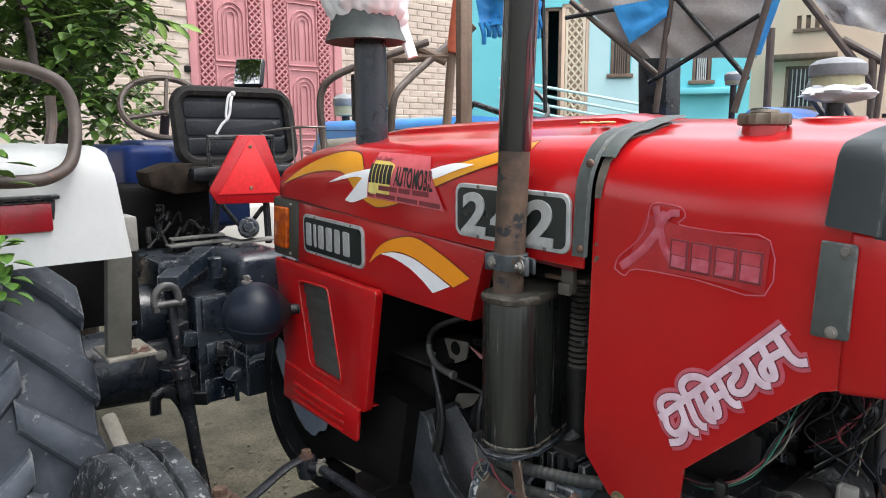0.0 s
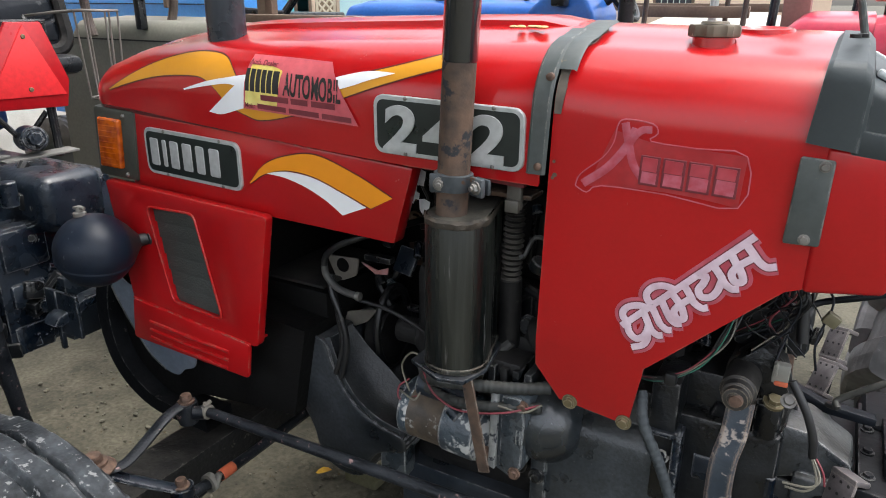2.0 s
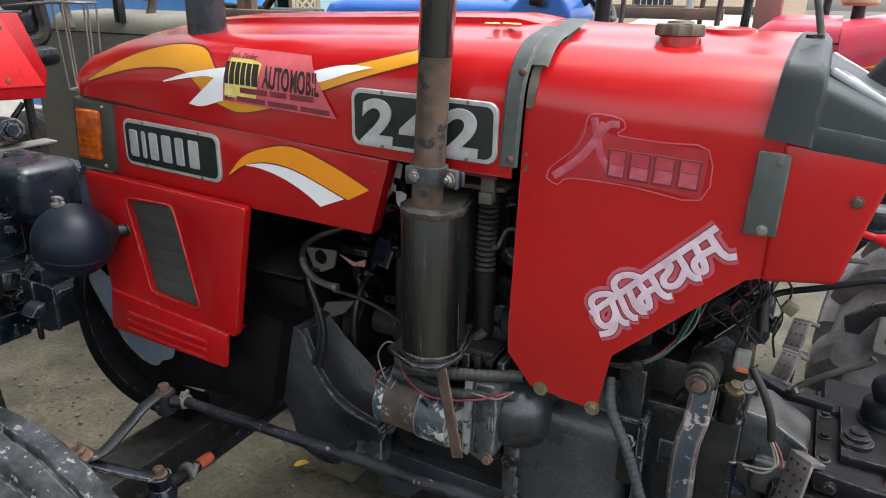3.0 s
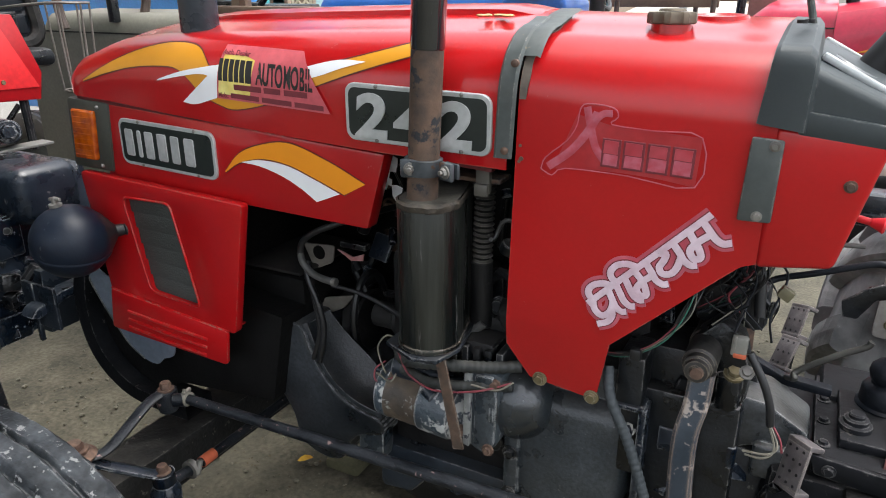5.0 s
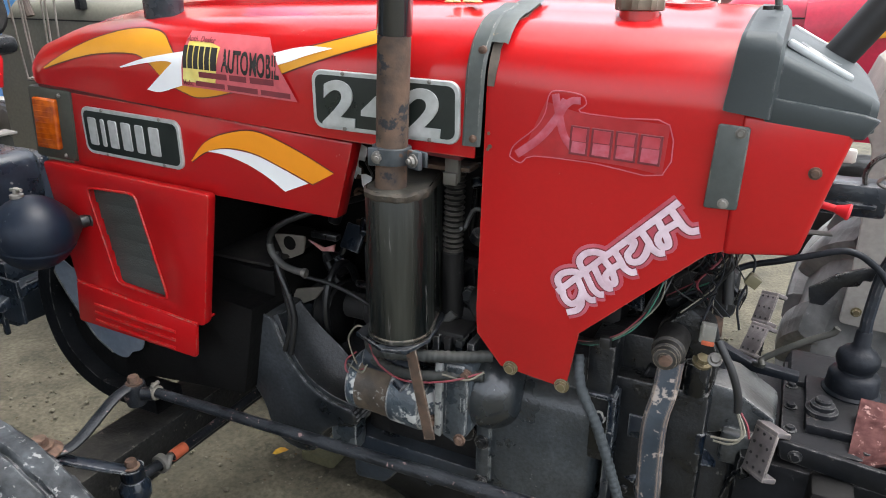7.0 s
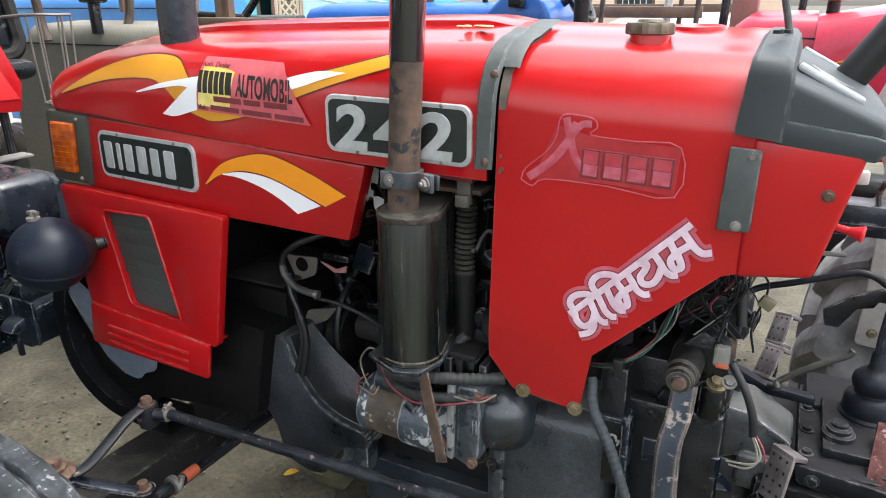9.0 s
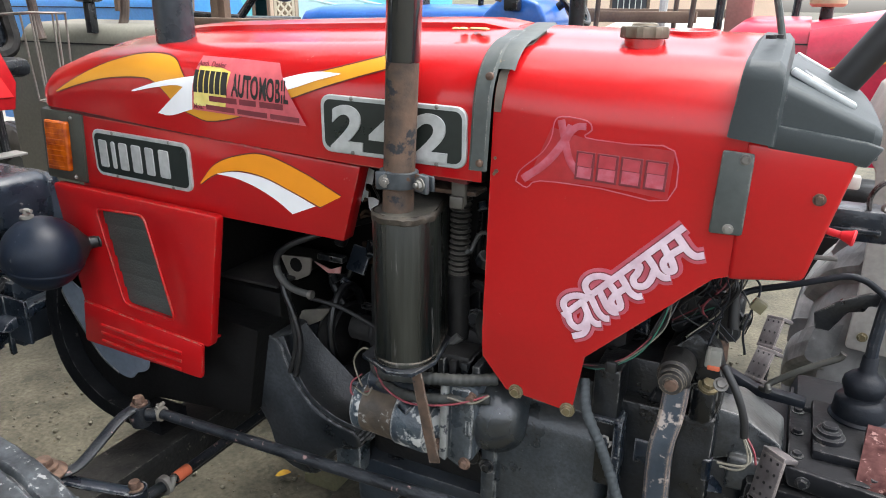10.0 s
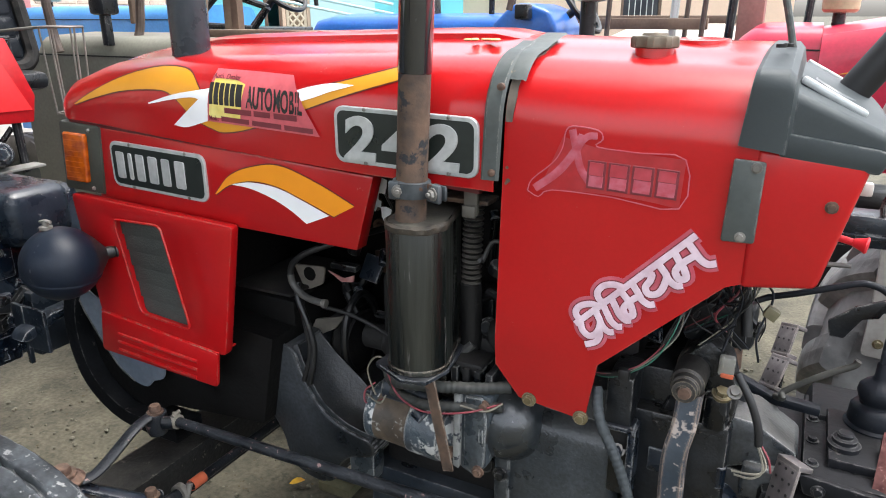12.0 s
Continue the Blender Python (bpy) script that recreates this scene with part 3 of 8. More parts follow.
bm = B()
ring_ = [(x, 0.7025, z) for x, z in round_poly(VENT, 0.016)]
tube(bm, ring_ + ring_[:1], 0.0026, 8, 1)
part("vent_lip", bm, RED, grille)
for k in range(6):
    bm = B()
    side_ = lambda a, b, f: (a[0] + (b[0] - a[0]) * f, a[1] + (b[1] - a[1]) * f)
    f0, f1 = k / 6, (k + 1) / 6 - 0.004
    p0, p1, p2, p3 = side_(VENT[3], VENT[0], f0), side_(VENT[2], VENT[1], f0), side_(VENT[2], VENT[1], f1), side_(VENT[3], VENT[0], f1)
    prism(bm, [p0, p1, p2, p3], 0.7125, 0.7165, 0.0008)
    for v in bm.verts:
        v.co.y += 0.0035 * (1 if v.co.z > (p0[1] + p3[1]) / 2 else 0)
    part("louvre", bm, MESH, grille)
bm = B()
prism(bm, round_poly([(-1.456, 0.827), (-1.139, 0.800), (-1.150, 0.727), (-1.470, 0.736)], 0.008, 3), 0.698, 0.706, 0.0025)
prism(bm, [(-1.458, 0.700), (-1.139, 0.700), (-1.139, 0.748), (-1.175, 0.740), (-1.458, 0.722)], 0.0, 0.004, 0.0012, "z")
for v in bm.verts:
    if v.co.z < 0.1:
        v.co.z += 0.8245 - 0.0845 * (v.co.x + 1.456)
apron = part("apron", bm, RED, TR, "red pressed apron with raised ribs")
for k, (a, b) in enumerate(((-1.412, -1.194), (-1.414, -1.197), (-1.416, -1.201))):
    bm = B()
    z = 0.784 - 0.018 * k
    tube(bm, [(a, 0.699, z), ((a + b) / 2, 0.6975, z - 0.006), (b, 0.699, z - 0.012)], 0.0042, 8, 4)
    part("rib", bm, RED, apron)

# corner lamp
bm = B()
prism(bm, [(-1.520, 1.210), (-1.403, 1.205), (-1.416, 1.070), (-1.530, 1.072)], 0.718, 0.80, 0.008)
lamp = part("corner_lamp", bm, surf("olive_grey_housing", (0.030, 0.034, 0.028), (0.055, 0.058, 0.046), 14, (0.45, 0.65), bump=0.2), TR, "amber turn indicator in a dark housing")
bm = B()
prism(bm, [(-1.500, 1.190), (-1.438, 1.188), (-1.447, 1.092), (-1.510, 1.092)], 0.709, 0.722, 0.005, seg=3)
lens = part("lens", bm, AMBER, lamp, "amber ribbed lens")
for k in range(9):
    bm = B()
    z = 1.101 + 0.0105 * k
    x = -1.508 + 0.0095 * k / 9
    tube(bm, [(x + 0.004, 0.7092, z), (x + 0.054, 0.7092, z - 0.0005)], 0.0009, 6, 1)
    part("rib", bm, AMBER, lens)
for p in ((-1.43, 0.717, 1.195), (-1.44, 0.717, 1.082)):
    bm = B()
    ball(bm, p, 0.004, 10)
    part("screw", bm, STEEL, lamp)

# round rubber-capped lamp on a stub beside the nose
BC = Vector((-1.437, 0.622, 0.957))
bm = B()
ball(bm, BC, 0.0715, 40, (1, 1, 0.98))
lathe(bm, BC, (-0.2, 0, -1), [(0.0690, 0.014), (0.0702, 0.018), (0.0702, 0.020), (0.0680, 0.024)], 40)
ball_lamp = part("round_lamp", bm, BALL, TR, "round black lamp shell on a stub")
bm = B()
lathe(bm, BC, (0.45, 0.88, 0.06), [(0.050, 0.050), (0.036, 0.063), (0.022, 0.073), (0.0125, 0.080), (0.0115, 0.094), (0.0155, 0.096), (0.0155, 0.104), (0.011, 0.106), (0, 0.106)], 24)
part("stub", bm, RUBBER, ball_lamp)
bm = B()
lathe(bm, BC + Vector((-0.012, -0.010, 0.068)), (0, 0, 1), [(0, 0), (0.012, 0), (0.012, 0.006), (0.006, 0.008), (0.006, 0.018), (0.0, 0.02)], 12)
cyl(bm, BC + Vector((-0.026, -0.01, 0.081)), BC + Vector((0.004, -0.01, 0.084)), 0.0035)
part("clip", bm, STEEL, ball_lamp, "metal clip on top")

# strap, its bolts and the torn seal
bm = B()
sec = [half_section(HOOD, -0.6, 0.005, 10), half_section(HOOD, -0.6, 0.008, 10), half_section(HOOD, -0.6, 0.008, 10), half_section(HOOD, -0.6, 0.005, 10)]
sec = [[(xx + 0.045 * (z - 1.2), y, max(z, 1.186)) for y, z in s[:-4]] for s, xx in zip(sec, (-0.612, -0.608, -0.589, -0.585))]
loft(bm, sec)
strap = part("strap", bm, STRAP, hood, "grey metal strap over the bonnet joint")
bm = B()
loft(bm, [[(x + 0.045 * (z - 1.2), y, z + d) for y, z in half_section(HOOD, -0.6, 0.004)[10:-2]] for x, d in ((-0.598, 0.001), (-0.594, 0.003), (-0.566, 0.003), (-0.562, 0.001))])
part("tongue", bm, STRAP, strap)
for p in ((-0.585, 0.711, 1.312), (-0.595, 0.708, 1.197)):
    bm = B()
    lathe(bm, Vector(p), (0, -1, 0), [(0.0052, -0.003), (0.0052, 0.002), (0.0035, 0.0035), (0, 0.004)], 14)
    part("bolt", bm, RUST_BOLT, strap)
bm = B()
pts = [p for p in half_section(COWL, -0.56, 0.002, 18) if p[1] > 1.262][:11]
left, right = [], []
for i, (y, z) in enumerate(pts):
    wob = 0.004 * noise.noise((i * 0.9, 2.2, 0))
    left.append((-0.580, y - 0.001, z))
    right.append((-0.559 + wob + 0.012 * (1 if i > 6 else i / 8 - 0.5) * 0.6 - 0.008, y - 0.001, z))
loft(bm, [left, right])
thicken(bm, 0.002)
part("torn_seal", bm, surf("old_tape", (0.09, 0.075, 0.062), (0.16, 0.135, 0.11), 30, (0.7, 0.9), bump=0.3), cowl, "torn grey-brown sealing tape")
bm = B()
box(bm, (-0.584, 0.745, 0.90), (-0.570, 1.155, 1.315), 0.004)
part("bulkhead", bm, DARK, TR)

# filler cap
bm = B()
CP = Vector((-0.418, 0.838, 1.337))
lathe(bm, CP, (0, 0, 1), [(0.027, 0), (0.025, 0.026), (0.0, 0.026)], 28)
neck = part("filler_neck", bm, RED, TR)
bm = B()
prof = []
s = B()
lobes = 48
for h, k in ((0.022, 0.0), (0.0235, 0.002), (0.034, 0.002), (0.037, 0.0)):
    prof.append([s.verts.new(CP + Vector((math.cos(a) * (0.028 + k + 0.0016 * (1 if math.cos(8 * a) > 0.2 else -1)), math.sin(a) * (0.028 + k + 0.0016 * (1 if math.cos(8 * a) > 0.2 else -1)), h))) for a in [2 * math.pi * q / lobes for q in range(lobes)]])
for a, b in zip(prof, prof[1:]):
    for k in range(lobes):
        s.faces.new((a[k], a[(k + 1) % lobes], b[(k + 1) % lobes], b[k]))
s.faces.new(prof[0])
s.faces.new(prof[-1])
merge(bm, s)
lathe(bm, CP + Vector((0, 0, 0.038)), (0, 0, 1), [(0.018, 0), (0.016, 0.003), (0, 0.004)], 24)
part("cap", bm, surf("worn_cap", (0.075, 0.06, 0.043), (0.15, 0.125, 0.09), 30, (0.45, 0.65), metal=0.4, bump=0.3, wear=((0.32, 0.30, 0.26), 0.2, 60)), neck, "worn brown ribbed fuel cap")
bm = B()
s = B()
lathe(s, (0, 0, 0), (0, 0, 1), [(0.046, -0.003), (0.043, 0.0022), (0.039, 0.0026), (0.035, 0.0), (0.0, 0.0006)], 40)
for v in s.verts:
    v.co = Matrix.Translation((-0.368, 0.915, 1.3668)) @ Matrix.Rotation(radians(3.0), 4, "X") @ Vector((v.co.x * 0.85, v.co.y * 0.75, v.co.z))
merge(bm, s)
part("dimple", bm, RED, cowl)

# side of the dashboard, its cover, bracket plate and fittings
bm = B()
prism(bm, [(-0.268, 1.084), (-0.186, 1.096), (-0.152, 1.246), (-0.268, 1.256)], 0.7165, 1.183, 0.007, seg=3)
dash = part("dashboard_side", bm, RED, TR)
bm = B()
DASH = [(-0.290, 1.258, 1.363, 0.2365, 0.02), (-0.285, 1.257, 1.367, 0.238, 0.022), (-0.248, 1.252, 1.366, 0.238, 0.022), (-0.241, 1.251, 1.358, 0.237, 0.018), (-0.237, 1.250, 1.338, 0.230, 0.012), (-0.145, 1.240, 1.290, 0.226, 0.012), (-0.137, 1.243, 1.282, 0.220, 0.010)]
rows = []
for x in [t[0] for t in DASH]:
    rows.append([(x + 0.10 * (z - 1.26) * (1 if x < -0.25 else 0.15), y, z) for y, z in whole_section(DASH, x)])
rings = loft(bm, rows)
bm.faces.new(rings[0])
bm.faces.new(rings[-1])
cover = part("dashboard_cover", bm, GREY, TR, "dark grey moulded dashboard cover", 24)
bm = B()
prism(bm, [(-0.247, 1.2465), (-0.146, 1.2355), (-0.133, 1.258), (-0.150, 1.263), (-0.247, 1.276)], 0.7165, 0.7265, 0.003)
part("skirt", bm, GREY, cover)
for x, y in ((-0.262, 0.775), (-0.255, 0.80)):
    bm = B()
    # solid dark disc, the darkness of a hole as colour
    lathe(bm, (x, y, 1.3645), (0, 0, 1), [(0, 0), (0.006, 0), (0.006, 0.004), (0, 0.004)], 12)
    part("hole", bm, DARK, cover)
SL = Vector((0.092, 0, -0.050)).normalized()
SN = Vector((0.050, 0, 0.092)).normalized()
bm = B()
o = Vector((-0.240, 0, 1.325)) + SN * 0.002
m = Matrix(((SL.x, 0, SN.x, o.x), (0, 1, 0, 0), (SL.z, 0, SN.z, o.z), (0, 0, 0, 1)))
box(bm, (0.001, 0.772, 0.0), (0.082, 1.128, 0.006), 0.003, m)
panel = part("instrument_panel", bm, GREY, TR, "chrome-edged instrument panel with round dials")
TRIM = surf("dull_chrome_trim", (0.16, 0.165, 0.165), (0.26, 0.265, 0.265), 30, (0.25, 0.45), metal=0.6, bump=0.1)
for y0, y1 in ((0.768, 0.776), (1.120, 1.128)):
    bm = B()
    box(bm, (0.002, y0 - 0.004, 0.001), (0.082, y1 + 0.004, 0.010), 0.003, m)
    part("trim", bm, CHROME, panel)
for y, r in ((0.848, 0.028), (0.93, 0.028), (1.03, 0.028)):
    bm = B()
    o = Vector((-0.240, y, 1.328)) + SL * 0.045 + SN * 0.003
    lathe(bm, o, SN, [(r, 0), (r, 0.004), (r * 0.94, 0.006), (r * 0.88, 0.003), (0, 0.003)], 28)
    gauge = part("gauge", bm, TRIM, panel)
    bm = B()
    lathe(bm, o + SN * 0.0035, SN, [(r * 0.8, 0), (r * 0.78, 0.001), (0, 0.001)], 24)
    part("dial", bm, BADGE, gauge)
bm = B()
cyl(bm, (-0.196, 0.95, 1.268), (0.06, 0.95, 1.666), 0.0215)
cyl(bm, (-0.199, 0.95, 1.283), (-0.184, 0.95, 1.306), 0.0235)
part("steering_column", bm, surf("dull_black_column", (0.010, 0.010, 0.011), (0.022, 0.022, 0.024), 9, (0.5, 0.65), bump=0.1), TR)
bm = B()
WD = Vector((0.54, 0, 0.84)).normalized()
WC = Vector((0.065, 0.95, 1.674))
d, u, w = frame_of(WD)
ringp = [WC + (u * math.cos(a) + w * math.sin(a)) * 0.2 for a in [2 * math.pi * k / 40 for k in range(41)]]
tube(bm, ringp, 0.012, 8, 1)
for k in range(3):
    a = 2 * math.pi * k / 3
    cyl(bm, WC, WC + (u * math.cos(a) + w * math.sin(a)) * 0.2, 0.009, seg=10)
part("steering_wheel", bm, RUBBER, TR)

bm = B()
prism(bm, [(-0.292, 1.243), (-0.257, 1.241), (-0.2585, 1.143), (-0.296, 1.142)], 0.7115, 0.7175, 0.003)
plate = part("bracket_plate", bm, STRAP, TR, "grey painted bracket plate with two bolts")
for p in ((-0.2665, 0.712, 1.234), (-0.2745, 0.712, 1.150)):
    bm = B()
    hexbolt(bm, p, (0, -1, 0), 0.0045)
    part("bolt", bm, STEEL, plate)
bm = B()
hexbolt(bm, (-0.185, 0.7165, 1.196), (0, -1, 0), 0.005)
part("screw", bm, RUST_BOLT, dash)
for p in ((-0.536, 0.7325, 0.850), (-0.456, 0.734, 0.840)):
    bm = B()
    hexbolt(bm, p, (0, -1, 0), 0.0078)
    part("bolt", bm, BRASSY, cowl)
bm = B()
tube(bm, [(-0.250, 0.86, 1.355), (-0.262, 0.86, 1.40), (-0.278, 0.86, 1.46), (-0.290, 0.86, 1.56)], 0.0045, 10)
part("throttle_rod", bm, STRAP, TR)

# badges
def badge(x0, z0, x1, z1, slope, y, parent, name):
    bm = B()
    prism(bm, rounded(x0, z0, x1, z1, 0.016, 6, slope), y - 0.0045, y + 0.002, 0.0012, seg=1)
    rim = part(name, bm, CHROME, parent, "black name badge with a silver rim")
    bm = B()
    prism(bm, rounded(x0 + 0.0065, z0 + 0.0065 + slope * 0.0065, x1 - 0.0065, z1 - 0.0065 + slope * 0.0065, 0.0115, 6, slope), y - 0.0052, y - 0.002)
    part("face", bm, BADGE, rim)
    for x, z in ((x0 + 0.055, z1 - 0.003), (x1 - 0.045, z1 - 0.003), (x0 + 0.055, z0 + 0.003), (x1 - 0.045, z0 + 0.003)):
        bm = B()
        ball(bm, (x, y - 0.005, z + slope * (x - x0)), 0.0032, 10, (1, 0.6, 1))
        part("rivet", bm, STEEL, rim)
    return rim


b1 = badge(-1.382, 1.094, -1.142, 1.180, -0.035, 0.7245, lower, "name_badge")
# the maker's name as plain silver blocks
for x, wd in ((-1.365, 0.021), (-1.333, 0.010), (-1.313, 0.021), (-1.281, 0.023), (-1.247, 0.020), (-1.214, 0.024)):
    bm = B()
    dz = -0.035 * (x + 1.382)
    prism(bm, round_poly([(x, 1.112 + dz), (x + wd, 1.111 + dz), (x + wd, 1.161 + dz), (x, 1.162 + dz)], 0.004, 3), 0.7175, 0.721, 0.0008, seg=1)
    part("silver_block", bm, CHROME, b1)
b2 = badge(-0.856, 1.189, -0.617, 1.274, -0.020, 0.7165, hood, "number_badge")
for k, digit in enumerate("242"):
    bm = lettering(digit, 0.088, Matrix.Translation((-0.838 + 0.0685 * k, 0.7095, 1.1975 - 0.0014 * k)) @ Matrix.Rotation(radians(90), 4, "X") @ Matrix.Diagonal((1.28, 1.0, 1.0, 1)) @ Matrix(((1, 0.06, 0, 0), (-0.02, 1, 0, 0), (0, 0, 1, 0), (0, 0, 0, 1))), 0.0012, 0.032)
    part("digit", bm, CHROME, b2, "silver digit")

# decals laid on the sheet metal
def decal(upper, lower_, material, parent, name, lift=0.0012, n=40, table=HOOD, flat_y=None, label=""):
    """A thin film between an upper and a lower curve of (x, z) pairs, following the metal below it."""
    up = spline([Vector((a, b, 0)) for a, b in upper], 12)
    lo = spline([Vector((a, b, 0)) for a, b in lower_], 12)

    def pick(c, t):
        f = t * (len(c) - 1)
        i = min(int(f), len(c) - 2)
        return c[i].lerp(c[i + 1], f - i)
    bm = B()
    rows = []
    for k in range(n + 1):
        a, b = pick(up, k / n), pick(lo, k / n)
        row = []
        for j in range(7):
            q = a.lerp(b, j / 6)
            y = flat_y if flat_y is not None else near_y(table, q.x, q.y)
            row.append((q.x, y - lift, q.y))
        rows.append(row)
    loft(bm, rows)
    bmesh.ops.remove_doubles(bm, verts=bm.verts, dist=1e-6)
    return part(name, bm, material, parent, label)


def swoosh(upper, lower_, material, parent, flat_y=None, lift=0.0012):
    """A decal with a thin dark outline under it."""
    cx = [(a, b + 0.0022) for a, b in upper]
    cl = [(a, b - 0.0022) for a, b in lower_]
    d_ = decal(upper, lower_, material, parent, "decal", lift, flat_y=flat_y)
    decal(cx, cl, DARKRED, d_, "outline", lift - 0.0005, flat_y=flat_y)
    return d_


swoosh([(-1.462, 1.243), (-1.40, 1.272), (-1.329, 1.299), (-1.26, 1.315), (-1.204, 1.317), (-1.165, 1.309), (-1.135, 1.283), (-1.112, 1.260)],
       [(-1.460, 1.242), (-1.40, 1.258), (-1.34, 1.271), (-1.29, 1.277), (-1.240, 1.279), (-1.212, 1.276), (-1.186, 1.262), (-1.160, 1.238)], YELLOW, hood)
swoosh([(-1.165, 1.250), (-1.120, 1.250), (-1.06, 1.252), (-0.98, 1.268), (-0.92, 1.290), (-0.83, 1.312), (-0.720, 1.340)],
       [(-1.155, 1.234), (-1.118, 1.222), (-1.083, 1.216), (-1.016, 1.229), (-0.93, 1.258), (-0.83, 1.291), (-0.720, 1.322)], YELLOW, hood)
decal([(-1.258, 1.256), (-1.20, 1.272), (-1.150, 1.281), (-1.104, 1.288)], [(-1.256, 1.254), (-1.20, 1.264), (-1.150, 1.270), (-1.115, 1.262)], WHITE, hood, "decal", 0.0028)
decal([(-1.128, 1.274), (-1.118, 1.283), (-1.104, 1.288), (-1.08, 1.285)], [(-1.200, 1.221), (-1.170, 1.219), (-1.125, 1.231), (-1.09, 1.240)], WHITE, hood, "decal", 0.0026)
decal([(-0.945, 1.288), (-0.90, 1.299), (-0.866, 1.304), (-0.826, 1.303)], [(-0.94, 1.270), (-0.90, 1.281), (-0.866, 1.292), (-0.826, 1.3025)], WHITE, hood, "decal", 0.0024)
swoosh([(-1.126, 1.105), (-1.09, 1.140), (-1.04, 1.160), (-0.978, 1.168), (-0.901, 1.146), (-0.833, 1.117)],
            [(-1.124, 1.104), (-1.09, 1.124), (-1.04, 1.136), (-0.985, 1.132), (-0.93, 1.115), (-0.874, 1.095)], ORANGE, lower, 0.7243)
decal([(-1.085, 1.1265), (-1.04, 1.134), (-0.985, 1.130), (-0.93, 1.113), (-0.882, 1.0955)],
      [(-1.083, 1.1255), (-1.045, 1.123), (-1.00, 1.112), (-0.96, 1.095), (-0.929, 1.076)], WHITE, lower, "decal", 0.0016, flat_y=0.7243)

# dealer's film: pink and yellow, with bars for its writing
film = decal([(-1.108, 1.318), (-1.02, 1.316), (-0.943, 1.313)], [(-1.118, 1.233), (-1.0, 1.228), (-0.886, 1.223)], PINKISH, hood, "dealer_sticker", 0.0034, label="torn pink and yellow dealer sticker")
decal([(-1.103, 1.303), (-1.06, 1.302), (-1.035, 1.296)], [(-1.114, 1.240), (-1.07, 1.240), (-1.045, 1.240)], PALE_YELLOW, film, "yellow_field", 0.0038)


def bars(x0, z0, slope, sizes, gap, h, material, parent, lift, table=HOOD, lean=0.0, flat_y=None):
    x = x0
    for wd in sizes:
        if wd > 0:
            z = z0 + slope * (x - x0)
            decal([(x + lean, z + h), (x + wd + lean, z + h + slope * wd)], [(x, z), (x + wd, z + slope * wd)], material, parent, "bar", lift, 2, table, flat_y)
            x += wd + gap
        else:
            x -= wd


bars(-1.111, 1.262, -0.03, [0.0085, 0.010, 0.0095, 0.0095, 0.010, 0.013], 0.0022, 0.035, INK, film, 0.0042)
bars(-1.078, 1.2485, -0.03, [0.058, -0.004, 0.034, -0.006, 0.046], 0.001, 0.009, MAROON, film, 0.0042)
bars(-1.086, 1.235, -0.045, [0.060, -0.005, 0.060, -0.005, 0.056], 0.001, 0.008, MAROON, film, 0.0042)


def wording(text, size, x, z, slope, wide, material, name, bold):
    """A word laid on the curved side of the bonnet."""
    bm = lettering(text, size, Matrix.Translation((x, 0, z)) @ Matrix.Rotation(radians(90), 4, "X") @ Matrix(((wide, 0, 0, 0), (slope * wide, 1, 0, 0), (0, 0, 1, 0), (0, 0, 0, 1))), 0.0002, bold)
    for v in bm.verts:
        v.co.y += near_y(HOOD, v.co.x, v.co.z) - 0.0046
    return part(name, bm, material, film)


wording("AUTOMOBIL", 0.0475, -1.030, 1.2605, -0.05, 0.415, INK, "large_word", 0.022)
wording("Auth. Dealer", 0.0115, -1.108, 1.3035, -0.03, 1.0, MAROON, "small_words", 0.01)
wording("Mob.:", 0.0115, -1.113, 1.2355, -0.03, 0.85, MAROON, "small_words", 0.01)

# plain shapes of the model sticker
ROSE_DEEP = surf("deep_rose_film", (0.40, 0.03, 0.045), (0.46, 0.06, 0.08), 40, (0.4, 0.55), bump=0.02)
ROSE_PALE = surf("pale_rose_film", (0.50, 0.12, 0.165), (0.44, 0.04, 0.06), 60, (0.45, 0.6), bump=0.02)
xs_ = decal([(-0.500, 1.252), (-0.448, 1.240), (-0.40, 1.238), (-0.345, 1.235)], [(-0.530, 1.178), (-0.46, 1.182), (-0.40, 1.180), (-0.348, 1.174)], surf("red_film", (0.38, 0.012, 0.018), (0.42, 0.028, 0.036), 20, (0.3, 0.45), bump=0.02, coat=0.4), cowl, "model_sticker", 0.0012, table=COWL, label="faded red sticker with a pale outline")
bm = B()
edge_ = [(-0.546, 1.176), (-0.54, 1.192), (-0.512, 1.217), (-0.500, 1.238), (-0.497, 1.258), (-0.488, 1.266), (-0.455, 1.263), (-0.448, 1.252), (-0.455, 1.242), (-0.40, 1.2385), (-0.346, 1.235), (-0.348, 1.174), (-0.43, 1.179), (-0.512, 1.180), (-0.530, 1.169), (-0.546, 1.176)]
tube(bm, [(a, near_y(COWL, a, b) - 0.001, b) for a, b in edge_], 0.0009, 6, 3, (1, 0.5))
part("outline", bm, ROSE, xs_)
bm = B()
tube(bm, [(-0.536, 0.7185, 1.180), (-0.505, 0.7185, 1.205), (-0.482, 0.7185, 1.236), (-0.474, 0.7185, 1.256)], 0.0055, 8, 5, (1, 0.08))
tube(bm, [(-0.488, 0.7185, 1.262), (-0.482, 0.7185, 1.238), (-0.474, 0.7185, 1.212), (-0.462, 0.7185, 1.196)], 0.005, 8, 5, (1, 0.08))
tube(bm, [(-0.482, 0.7175, 1.238), (-0.468, 0.7175, 1.254), (-0.455, 0.7175, 1.256)], 0.0045, 8, 5, (1, 0.08))
part("cross_shape", bm, ROSE_PALE, xs_)
for k, wd in enumerate((0.024, 0.027, 0.027, 0.027)):
    x = (-0.466, -0.439, -0.409, -0.379)[k]
    bm = B()
